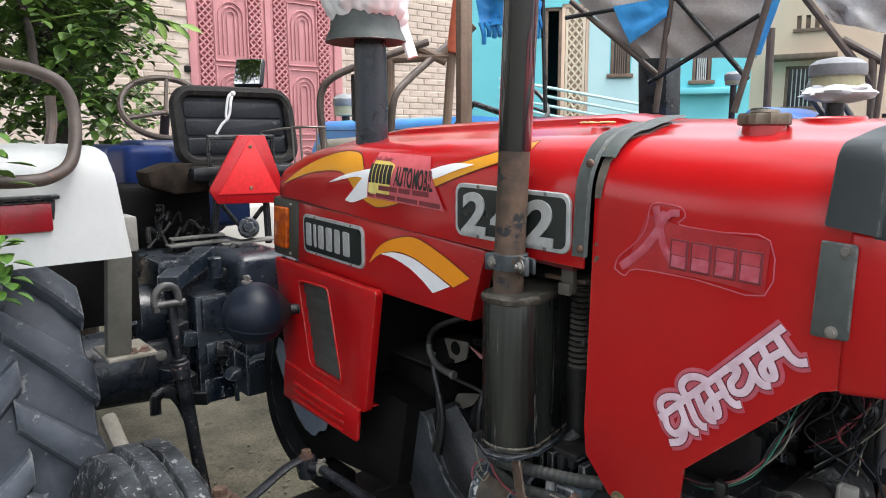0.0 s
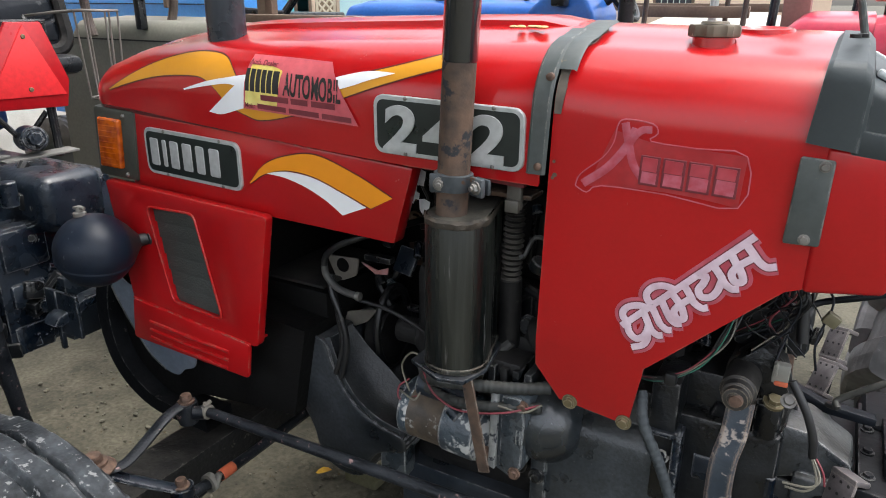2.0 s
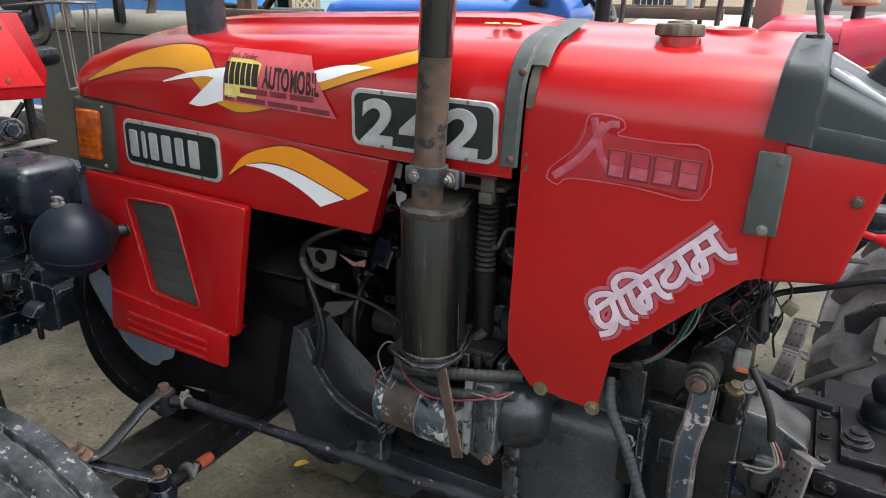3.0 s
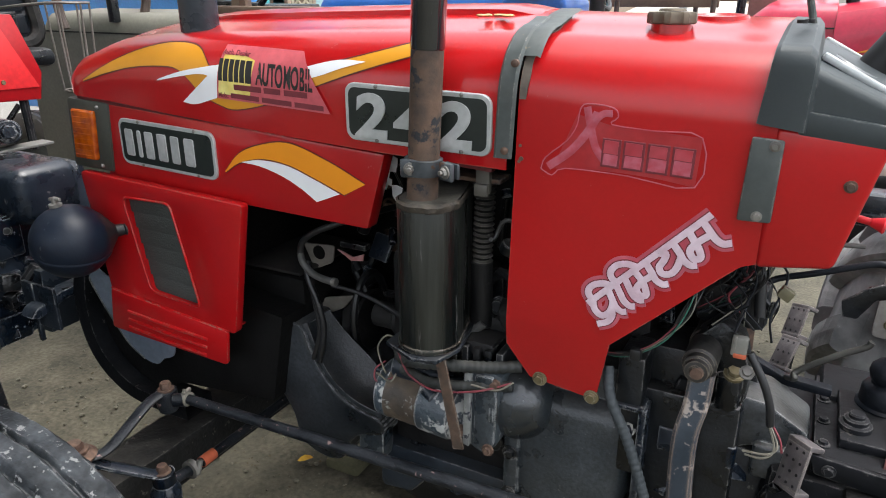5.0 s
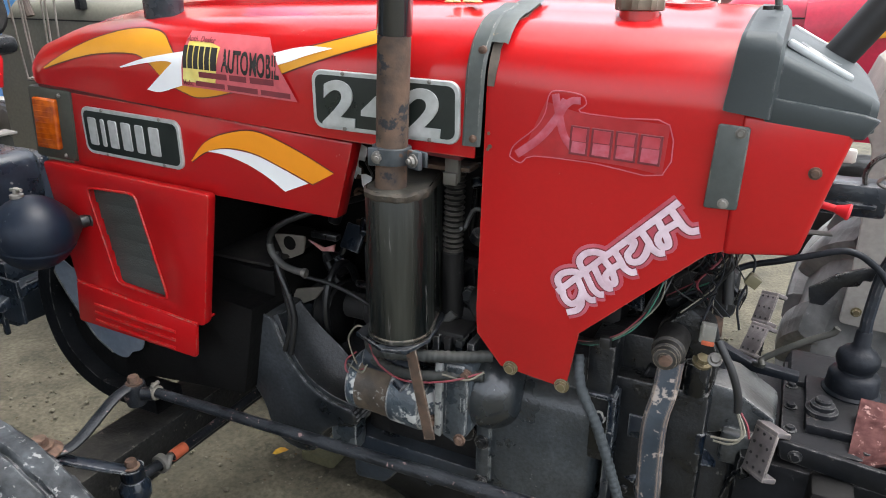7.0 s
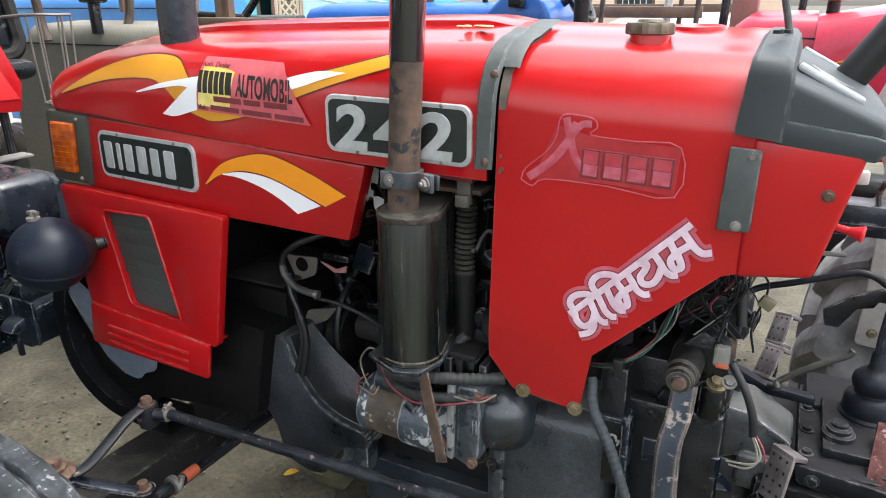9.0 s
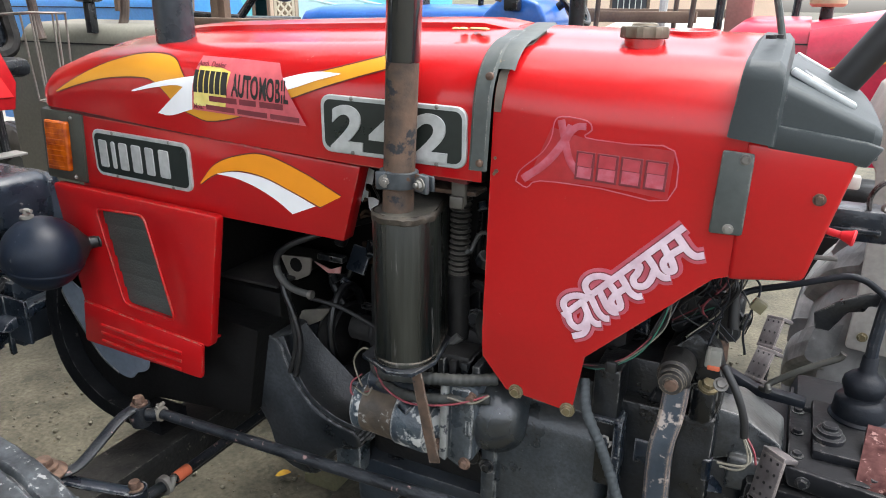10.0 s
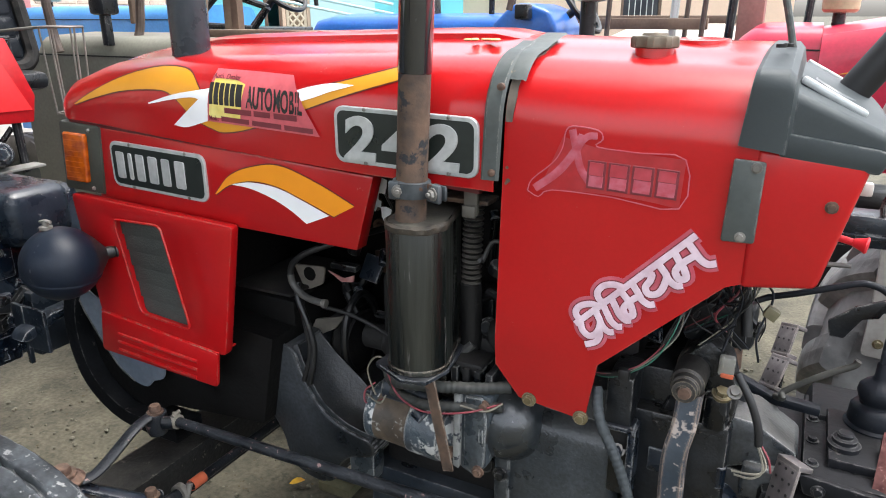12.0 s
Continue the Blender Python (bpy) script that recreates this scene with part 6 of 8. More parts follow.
for pts_, m_ in (([(-0.219, 0.782, 0.84), (-0.205, 0.775, 0.812), (-0.215, 0.772, 0.797), (-0.247, 0.775, 0.791)], WIRE_W), ([(-0.220, 0.782, 0.84), (-0.208, 0.774, 0.806), (-0.220, 0.772, 0.789), (-0.243, 0.775, 0.786)], WIRE_W), ([(-0.217, 0.784, 0.84), (-0.203, 0.78, 0.82), (-0.198, 0.78, 0.80)], WIRE_R)):
    bm = B()
    tube(bm, pts_, 0.0016, 6, 6)
    part("wire", bm, m_, TR)
bm = B()
box(bm, (-0.283, 0.785, 0.928), (-0.262, 0.80, 0.956), 0.003)
box(bm, (-0.280, 0.783, 0.940), (-0.2765, 0.79, 0.958), 0.001)
part("connector", bm, surf("grey_connector", (0.2, 0.2, 0.18), (0.26, 0.25, 0.22), 20), TR)
bm = B()
box(bm, (-0.279, 0.783, 0.926), (-0.262, 0.80, 0.933), 0.002)
part("connector", bm, ORANGE_RUST, TR)
bm = B()
box(bm, (-0.009, -0.006, -0.008), (0.009, 0.006, 0.008), 0.002, Matrix.Translation((-0.228, 0.80, 1.026)) @ Matrix.Rotation(0.5, 4, "Y"))
part("connector", bm, surf("olive_connector", (0.13, 0.12, 0.07), (0.18, 0.165, 0.10), 20), TR)
bm = B()
box(bm, (-0.225, 0.80, 1.066), (-0.19, 0.83, 1.085), 0.004)
part("fuse_box", bm, surf("yellowed_box", (0.20, 0.18, 0.09), (0.28, 0.26, 0.15), 20), TR)

# small pipes, brackets and fittings crowding the engine bay
rc = random.Random(21)
for lo, hi, count in (((-0.43, 0.80, 0.58), (-0.255, 0.90, 0.84), 40), ((-1.02, 0.92, 0.84), (-0.78, 1.0, 1.10), 30), ((-0.66, 0.78, 0.84), (-0.56, 0.86, 1.10), 16), ((-0.42, 0.86, 0.88), (-0.27, 0.95, 1.06), 26)):
    for k in range(count):
        c = Vector([rc.uniform(a, b) for a, b in zip(lo, hi)])
        bm = B()
        kind_ = k % 4
        if kind_ == 0:
            hexbolt(bm, c, (rc.uniform(-0.3, 0.3), -1, rc.uniform(-0.2, 0.4)), rc.uniform(0.006, 0.011))
        elif kind_ == 1:
            box(bm, (-rc.uniform(0.01, 0.03), -0.004, -rc.uniform(0.008, 0.03)), (rc.uniform(0.01, 0.03), 0.004, rc.uniform(0.008, 0.03)), 0.002, Matrix.Translation(c) @ Euler((rc.uniform(-0.7, 0.3), rc.uniform(-0.4, 0.4), rc.uniform(-0.6, 0.6))).to_matrix().to_4x4())
        elif kind_ == 2:
            pts = [c]
            for _ in range(3):
                pts.append(pts[-1] + Vector((rc.uniform(-0.05, 0.05), rc.uniform(-0.02, 0.02), rc.uniform(-0.06, 0.03))))
            tube(bm, pts, rc.choice((0.0035, 0.005, 0.008)), 8, 5)
        else:
            cyl(bm, c, c + Vector((rc.uniform(-0.03, 0.03), rc.uniform(-0.03, 0.01), rc.uniform(-0.04, 0.04))), rc.uniform(0.007, 0.016), seg=14)
        part(("bolt", "bracket", "pipe", "fitting")[kind_], bm, rc.choice((BLACK, BLACK, GEARTOP, DARK, DARK, BLUEBLACK, RUST_BOLT)) if kind_ != 2 else rc.choice((RUBBER, RUBBER, BLACK, HOSE_GREY)), TR)

# front axle, steering and near front wheel
bm = B()
prism(bm, [(-1.445, 0.44), (-1.335, 0.435), (-1.335, 0.325), (-1.445, 0.33)], 0.50, 1.40, 0.008)
for v in bm.verts:
    v.co.z += 0.12 * abs(v.co.y - 0.95) - 0.005
axle = part("front_axle", bm, AXLE, TR, "black box-section front axle beam")
bm = B()
cyl(bm, (-1.31, 0.465, 0.24), (-1.310, 0.47, 0.605), 0.024)
lathe(bm, (-1.310, 0.47, 0.610), (0, 0, 1), [(0.034, 0), (0.036, 0.005), (0.028, 0.012), (0.020, 0.013), (0.0, 0.014)], 20)
hexbolt(bm, (-1.310, 0.47, 0.624), (0, 0, 1), 0.016, 0.014)
part("king_pin", bm, RUST_BOLT, axle)
bm = B()
tube(bm, [(-1.300, 0.475, 0.608), (-1.280, 0.515, 0.612), (-1.272, 0.60, 0.658), (-1.267, 0.643, 0.668)], 0.0130, 10, 6, (2, 0.42))
lathe(bm, (-1.267, 0.645, 0.635), (0, 0, 1), [(0, -0.01), (0.018, -0.01), (0.022, 0.01), (0.02, 0.034), (0, 0.034)], 20)
part("steering_arm", bm, ROD, axle)
bm = B()
hexbolt(bm, (-1.267, 0.645, 0.669), (0, 0, 1), 0.011, 0.014)
part("nut", bm, RUST_BOLT, axle)
bm = B()
tube(bm, [(-1.305, 0.475, 0.606), (-1.275, 0.515, 0.572), (-1.225, 0.577, 0.527)], 0.0135, 10, 6, (2, 0.5))
lathe(bm, (-1.225, 0.577, 0.455), (0, 0, 1), [(0, 0), (0.022, 0.002), (0.029, 0.02), (0.029, 0.04), (0.02, 0.055), (0.022, 0.06), (0.022, 0.082), (0, 0.082)], 22)
part("lower_arm", bm, BLUEBLACK, axle)
bm = B()
hexbolt(bm, (-1.225, 0.577, 0.536), (0, 0, 1), 0.011, 0.014)
part("nut", bm, RUST_BOLT, axle)
bm = B()
cyl(bm, (-1.245, 0.64, 0.655), (-1.225, 0.652, 0.655), 0.013)
DA, DB = Vector((-1.23, 0.655, 0.656)), Vector((-0.30, 0.66, 0.680))
cyl(bm, DA, DB, 0.0098, 0.0120, seg=18)
drag = part("drag_link", bm, ROD, TR, "long steering rod with flaking dark paint")
bm = B()
lathe(bm, DA + Vector((0.0, 0, 0)), DB - DA, [(0.0098, 0), (0.0145, 0.001), (0.0145, 0.012), (0.0098, 0.013)], 20)
cyl(bm, DA + Vector((0.007, -0.008, 0.015)), DA + Vector((0.007, 0.010, 0.018)), 0.0042)
cyl(bm, DA + Vector((0.007, -0.004, 0.013)), DA + Vector((0.007, -0.004, 0.023)), 0.0032)
part("clamp", bm, surf("pale_clamp", (0.13, 0.12, 0.10), (0.22, 0.205, 0.175), 40, bump=0.4), drag)
bm = B()
cyl(bm, (-1.245, 0.60, 0.487), (-1.25, 0.66, 0.478), 0.011)
cyl(bm, (-1.25, 0.69, 0.475), (-1.258, 1.35, 0.47), 0.0105)
tie = part("tie_rod", bm, ROD, TR)
bm = B()
lathe(bm, (-1.2495, 0.655, 0.477), (-0.008, 0.66, -0.006), [(0.013, 0), (0.02, 0.001), (0.02, 0.014), (0.013, 0.015)], 18)
cyl(bm, (-1.235, 0.662, 0.470), (-1.235, 0.675, 0.496), 0.007)
part("clamp", bm, STEEL, tie)
bm = B()
lathe(bm, (-1.25, 0.69, 0.475), (-0.008, 0.66, -0.006), [(0.0123, 0), (0.0123, 0.035), (0.0118, 0.035)], 18)
part("orange_sleeve", bm, ORANGE_RUST, tie)


def front_wheel(c, parent, rubber, R=0.365, w=0.165, lugs=True, groove=0.966, chipped=0.006):
    """A ribbed front tyre on a pressed rim, axis along y."""
    h = w / 2
    prof = [(R * 0.60, -h * 0.72), (R * 0.66, -h * 0.95), (R * 0.80, -h * 1.05), (R * 0.90, -h * 1.0), (R * 0.955, -h * 0.90)]
    for k in range(3):
        y0, y1 = -h * 0.82 + k * h * 0.57, -h * 0.82 + k * h * 0.57 + h * 0.47
        lift = 0.005 * (1 - abs(k - 1))
        prof += [(R * groove + lift, y0 - 0.001), (R * 0.989 + lift, y0 + 0.002), (R * 0.995 + lift, y0 + 0.005), (R * 0.995 + lift, y1 - 0.005), (R * 0.989 + lift, y1 - 0.002), (R * groove + lift, y1 + 0.001)]
    prof += [(R * 0.955, h * 0.86), (R * 0.90, h * 1.0), (R * 0.80, h * 1.05), (R * 0.66, h * 0.95), (R * 0.60, h * 0.72)]
    bm = B()
    lathe(bm, c, (0, 1, 0), prof, 160, True)
    for v in bm.verts:
        d_ = v.co - c
        if math.hypot(d_.x, d_.z) > R * 0.86:
            v.co += Vector((d_.x, 0, d_.z)).normalized() * chipped * (noise.noise(d_ * 22) + 0.6 * noise.noise(d_ * 55)) + Vector((0, 0.0025 * noise.noise(d_ * 30 + Vector((5, 0, 0))), 0))
    wheel = part("front_wheel", bm, rubber, parent, "worn ribbed front tyre, dusty")
    bm = B()
    for k in range(44 if lugs else 0):
        a = 2 * math.pi * k / 44
        for s_ in (-1, 1):
            m = Matrix.Translation(c) @ Matrix.Rotation(a, 4, "Y") @ Matrix.Translation((0, s_ * h * 0.93, R * 0.925))
            box(bm, (-0.013, -0.007, -0.045), (0.013, 0.004, 0.002), 0.005, m, 1)
    if lugs:
        part("shoulder_lug", bm, rubber, wheel)["kind"] = "stuff"
    bm = B()
    lathe(bm, c, (0, 1, 0), [(R * 0.62, -h * 0.85), (R * 0.58, -h * 0.7), (R * 0.54, -h * 0.2), (R * 0.5, h * 0.1), (R * 0.2, h * 0.15), (R * 0.18, -h * 0.2), (0, -h * 0.25)], 40)
    part("rim", bm, STRAP, wheel)
    return wheel


front_wheel(Vector((-1.315, 0.332, 0.374)), TR, TYRE_NEAR, 0.376, groove=0.966, chipped=0.004)
front_wheel(Vector((-1.38, 1.58, 0.362)), TR, TYRE_DULL)


# raised rib along the top of the bonnet
bm = B()
for xa, xb, top in ((-1.33, -0.615, HOOD),):
    rows = []
    for x in ramp_x(xa, xb, 14):
        zt = lerp_table(top, x)[1]
        f = min(1.0, (x - xa) / 0.12, (xb - x) / 0.06 + 0.02)
        h = 0.011 * max(0.0, f) ** 0.6
        rows.append([(x, 0.873, zt - 0.012), (x, 0.877, zt - 0.008 + h), (x, 0.90, zt - 0.002 + h), (x, 0.95, zt + h), (x, 1.0, zt - 0.002 + h), (x, 1.023, zt - 0.008 + h), (x, 1.027, zt - 0.012)])
    rg = loft(bm, rows)
    bm.faces.new(rg[0])
    bm.faces.new(rg[-1])
part("raised_rib", bm, RED, hood)
bm = B()
for k in range(9):
    c = Vector((-0.665 + 0.022 * math.sin(k * 2.4), 0.835 + 0.012 * math.cos(k * 1.7), 1.3665))
    ball(bm, c, 0.006, 8, (1.2, 1, 0.35))
tagged(part("flower_petals", bm, surf("pale_petals", (0.52, 0.43, 0.14), (0.42, 0.36, 0.16), 40, (0.6, 0.8)), None), "small heap of yellow petals on the red bonnet", "petals", kind="stuff")

# ---- tractor in front, seen from behind ----
FT = empty("tractor", -2.4, 0.87, 0, "tractor with white mudguards, black seat and red triangle, seen from behind", "tractor", "parked tractors")


def rear_wheel(c, parent, rubber, R=0.62, w=0.30, lugs=17):
    """A rear tyre with chevron lugs, each its own piece, axis along y."""
    h = w / 2
    bm = B()
    lathe(bm, c, (0, 1, 0), [(R * 0.58, -h * 0.75), (R * 0.64, -h * 0.95), (R * 0.80, -h * 1.04), (R * 0.90, -h * 0.94), (R * 0.945, -h * 0.6), (R * 0.955, 0), (R * 0.945, h * 0.6), (R * 0.90, h * 0.94), (R * 0.80, h * 1.04), (R * 0.64, h * 0.95), (R * 0.58, h * 0.75)], 64, True)
    wheel = part("rear_wheel", bm, rubber, parent, "large rear tyre with deep slanted lugs")
    shapes = []
    for s_ in (-1, 1):
        b = B()
        n_ = 11
        rows = []
        for k in range(n_):
            t = k / (n_ - 1)
            y = s_ * h * (-0.06 + 1.06 * t)
            a = 0.26 * t + (0.0 if s_ > 0 else 0.185)
            rr = R * (0.950 - 0.05 * max(0, t - 0.55) ** 1.5 * 3)
            wd = 0.056 + 0.022 * t
            row = []
            for da, dr in ((-wd * 0.80, -0.014), (-wd * 0.62, R * 0.034), (-wd * 0.50, R * 0.047), (0, R * 0.050), (wd * 0.50, R * 0.047), (wd * 0.62, R * 0.034), (wd * 0.80, -0.014)):
                ang = a + da / R
                row.append((math.sin(ang) * (rr + dr), y, math.cos(ang) * (rr + dr)))
            rows.append(row)
        rg = loft(b, rows)
        b.faces.new(rg[0])
        b.faces.new(rg[-1])
        bmesh.ops.recalc_face_normals(b, faces=b.faces)
        me = bpy.data.meshes.new("lug")
        b.to_mesh(me)
        b.free()
        me.materials.append(rubber)
        me.polygons.foreach_set("use_smooth", [Vector((f.center.x, 0, f.center.z)).normalized().dot(f.normal) > 0.93 for f in me.polygons])
        shapes.append(me)
    for k in range(lugs):
        for me in shapes:
            o = new("lug", me)
            o.parent = wheel
            o.matrix_basis = Matrix.Translation(c) @ Matrix.Rotation(2 * math.pi * k / lugs, 4, "Y")
    bm = B()
    lathe(bm, c, (0, 1, 0), [(R * 0.6, -h * 0.8), (R * 0.57, -h * 0.6), (R * 0.53, 0), (R * 0.3, h * 0.1), (R * 0.2, -h * 0.1), (0, -h * 0.1)], 40)
    part("rim", bm, STRAP, wheel)
    return wheel


rear_wheel(Vector((-2.185, 0.175, 0.60)), FT, TYRE_BLUE, 0.635, 0.31, 20)
# mudguard
bm = B()
prof = [(-1.424, 1.117), (-1.430, 1.20), (-1.436, 1.272), (-1.452, 1.308), (-1.50, 1.329), (-1.64, 1.334), (-2.0, 1.334), (-2.4, 1.32), (-2.75, 1.24), (-2.95, 1.05)]
prof = [(p.x, p.y) for p in spline([Vector((a, b, 0)) for a, b in prof], 5)]
rim_y = lambda z: 0.352 + 0.105 * (1.288 - z)
rows = [[(x, -0.12, z) for x, z in prof], [(x, 0.20, z) for x, z in prof]]
for back_, drop in ((0.022, 0.0), (0.008, 0.002), (0.0, 0.008), (0.0, 0.020)):
    rows.append([(x - drop * (1 if x > -1.46 else 0.2), rim_y(z) - back_, z - drop * (0.0 if x > -1.44 else 1.0)) for x, z in prof])
loft(bm, rows)
thicken(bm, 0.004)
guard = part("mudguard", bm, WHITE_PAINT, FT, "chipped white mudguard", 50)
bm = B()
box(bm, (-1.476, 0.06, 1.172), (-1.43, 0.246, 1.240), 0.006, None)
box(bm, (-1.45, 0.06, 1.238), (-1.415, 0.25, 1.246), 0.002)
lamp_ = part("tail_lamp", bm, BLACK, guard, "red tail lamp in a dark frame")
bm = B()
box(bm, (-1.435, 0.07, 1.180), (-1.419, 0.236, 1.232), 0.004)
part("lens", bm, surf("red_lens", (0.30, 0.006, 0.016), (0.24, 0.005, 0.012), 20, (0.2, 0.35), bump=0, coat=0.2), lamp_)
bm = B()
tube(bm, [(-1.494, 0.14, 1.493), (-1.487, 0.189, 1.48), (-1.479, 0.239, 1.469), (-1.471, 0.282, 1.443), (-1.458, 0.295, 1.388), (-1.421, 0.277, 1.311), (-1.398, 0.239, 1.281), (-1.386, 0.189, 1.274), (-1.376, 0.107, 1.278)], 0.0115, 12, 8)
part("hand_rail", bm, TUBE_BROWN, guard, "brown tubular hand rail")
bm = B()
tube(bm, [(-1.72, 0.308, 1.437), (-1.72, 0.308, 1.383), (-1.693, 0.291, 1.317)], 0.011, 10, 6)
part("rail_post", bm, TUBE_BROWN, guard)
bm = B()
prism(bm, [(0.352, 1.10), (0.402, 1.10), (0.385, 0.885), (0.337, 0.89)], -1.572, -1.545, 0.002, "x")
part("post", bm, surf("olive_post", (0.045, 0.046, 0.038), (0.085, 0.084, 0.070), 12, (0.5, 0.7)), FT, "olive grey mudguard post")
bm = B()
box(bm, (-1.66, 0.335, 0.878), (-1.53, 0.435, 0.886), 0.002)
foot = part("foot_plate", bm, surf("dirty_white_plate", (0.24, 0.225, 0.19), (0.13, 0.12, 0.095), 22, (0.6, 0.8), bump=0.3), FT)
for y in (0.39, 0.415):
    bm = B()
    hexbolt(bm, (-1.555, y, 0.886), (0, 0, 1), 0.009)
    part("bolt", bm, RUST_BOLT, foot)
# added near-black panel for the shade under the mudguard
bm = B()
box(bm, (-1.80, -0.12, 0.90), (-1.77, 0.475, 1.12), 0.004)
part("mudguard_shade", bm, VOID, guard)
bm = B()
box(bm, (-1.74, 0.400, 1.09), (-1.66, 0.450, 1.170), 0.004)
part("tool_box", bm, surf("dirty_pale_box", (0.24, 0.235, 0.21), (0.34, 0.33, 0.30), 16, (0.6, 0.8), bump=0.2), FT)
# back end: axle tubes, gearbox, lift arms and links
bm = B()
cyl(bm, (-2.0, 0.36, 0.72), (-2.0, 0.66, 0.72), 0.10, 0.12, 28)
cyl(bm, (-1.98, 0.50, 0.86), (-1.98, 0.62, 0.86), 0.085, 0.085, 24)
for k in range(6):
    a = k * math.pi / 3
    cyl(bm, (-2.0 + 0.085 * math.cos(a), 0.50, 0.86 + 0.07 * math.sin(a)), (-2.0 + 0.085 * math.cos(a), 0.485, 0.86 + 0.07 * math.sin(a)), 0.012, seg=6)
part("rear_axle", bm, BLUEBLACK, FT)
bm = B()
box(bm, (-2.6, 0.58, 0.61), (-1.86, 0.98, 1.0), 0.03, None, 3)
rear_ = part("rear_housing", bm, BLUEBLACK, FT, "blue-black cast rear housing")
for lo_, hi_ in (((-1.88, 0.62, 0.635), (-1.80, 0.78, 0.93)), ((-1.83, 0.635, 0.83), (-1.79, 0.74, 0.925)), ((-1.82, 0.64, 0.74), (-1.79, 0.72, 0.80)), ((-1.84, 0.63, 0.63), (-1.793, 0.72, 0.70))):
    bm = B()
    box(bm, lo_, hi_, 0.01)
    part("cover_plate", bm, BLUEBLACK, rear_)
bm = B()
box(bm, (-1.98, 0.715, 0.90), (-1.74, 0.875, 1.035), 0.034, None, 4)
box(bm, (-2.1, 0.56, 0.92), (-1.90, 0.78, 1.02), 0.02)
cyl(bm, (-1.80, 0.68, 0.975), (-1.80, 0.68, 1.03), 0.018)
part("lift_cover", bm, BLUEBLACK, FT)
for p, q, r_ in (((-2.044, 0.794, 1.167), (-2.049, 0.781, 1.023), 0.011), ((-2.004, 0.933, 1.161), (-2.003, 0.936, 1.019), 0.011), ((-2.067, 0.817, 1.143), (-2.045, 0.868, 1.067), 0.007), ((-2.026, 0.934, 1.131), (-2.046, 0.891, 1.072), 0.007)):
    bm = B()
    cyl(bm, p, q, r_, seg=10)
    part("triangle_leg", bm, BLACK, FT)
bm = B()
cyl(bm, (-2.101, 0.916, 1.058), (-1.955, 0.85, 1.081), 0.034, 0.030, 20)
cyl(bm, (-1.955, 0.85, 1.081), (-1.936, 0.842, 1.084), 0.020, 0.018, 6)
part("oil_filler", bm, BLUEBLACK, FT)
for p, q, w_ in (((-2.018, 0.63, 1.039), (-2.018, 0.805, 1.041), 0.018), ((-2.054, 0.65, 1.053), (-2.039, 0.805, 1.056), 0.014), ((-1.987, 0.774, 1.034), (-1.972, 0.953, 1.039), 0.022)):
    bm = B()
    p, q = Vector(p), Vector(q)
    u_ = (q - p).normalized()
    v_ = Vector((0, 0, 1)).cross(u_).normalized()
    m = Matrix(((u_.x, v_.x, 0, p.x), (u_.y, v_.y, 0, p.y), (u_.z, v_.z, 1, p.z), (0, 0, 0, 1)))
    box(bm, (0, -w_ * 1.5, -0.003), ((q - p).length, w_, 0.003), 0.001, m)
    part("draft_plate", bm, surf("dusty_pale_plate", (0.10, 0.10, 0.095), (0.2, 0.195, 0.18), 18, (0.5, 0.7), bump=0.3), FT)
rv = random.Random(8)
for k in range(16):
    c = Vector((-2.16, 0.73, 1.10)) + Vector((rv.uniform(-0.05, 0.03), rv.uniform(-0.09, 0.08), rv.uniform(-0.05, 0.05)))
    bm = B()
    d_ = Vector((rv.uniform(-1, 1), rv.uniform(-0.6, 0.6), rv.uniform(-1, 1))).normalized()
    tube(bm, [c, c + d_ * rv.uniform(0.02, 0.05), c + d_ * 0.05 + Vector((0, rv.uniform(-0.05, 0.05), rv.uniform(-0.05, 0)))], rv.choice((0.0035, 0.005, 0.008)), 8, 4)
    part("lever" if k % 3 else "fitting", bm, rv.choice((DARK, BLACK, DARK, AXLE)), FT)
# added near-black box stands for the unlit hollow below the seat
bm = B()
box(bm, (-2.45, 0.50, 0.90), (-2.28, 0.875, 1.20), 0.03)
part("under_seat_shade", bm, VOID, FT)
for a, b, c in (((-1.892, 0.688, 1.023), (-1.815, 0.606, 1.006), (-1.735, 0.531, 0.99)),):
    bm = B()
    rows = []
    for p, w_ in ((a, 0.024), (b, 0.021), (c, 0.017)):
        p = Vector(p)
        rows.append([p + Vector((-0.012, -0.02, -w_)), p + Vector((-0.012, -0.02, w_)), p + Vector((0.02, 0.02, w_)), p + Vector((0.02, 0.02, -w_)), p + Vector((-0.012, -0.02, -w_))])
    rg = loft(bm, rows)
    bm.faces.new(rg[0][:4])
    bm.faces.new(rg[-1][:4])
    part("lift_arm", bm, BLUEBLACK, FT, "heavy cast lift arm")
bm = B()
SK = Vector((-1.707, 0.52, 0.957))
tube(bm, [SK + Vector(p) for p in ((0, -0.028, -0.028), (0, -0.030, 0.012), (0, -0.008, 0.034), (0, 0.020, 0.024), (0, 0.030, -0.018))], 0.009, 10)
cyl(bm, SK + Vector((0, -0.036, -0.012)), SK + Vector((0, 0.042, -0.012)), 0.009)
part("shackle", bm, surf("dull_steel", (0.07, 0.072, 0.075), (0.13, 0.13, 0.13), 24, (0.4, 0.6), metal=0.4, bump=0.3), FT)
bm = B()
cyl(bm, (-1.714, 0.53, 0.94), (-1.711, 0.54, 0.793), 0.010)
cyl(bm, (-1.711, 0.54, 0.805), (-1.755, 0.596, 0.39), 0.018, 0.015)
cyl(bm, (-1.711, 0.54, 0.793), (-1.71, 0.543, 0.752), 0.023)
part("lift_rod", bm, ROD, FT)
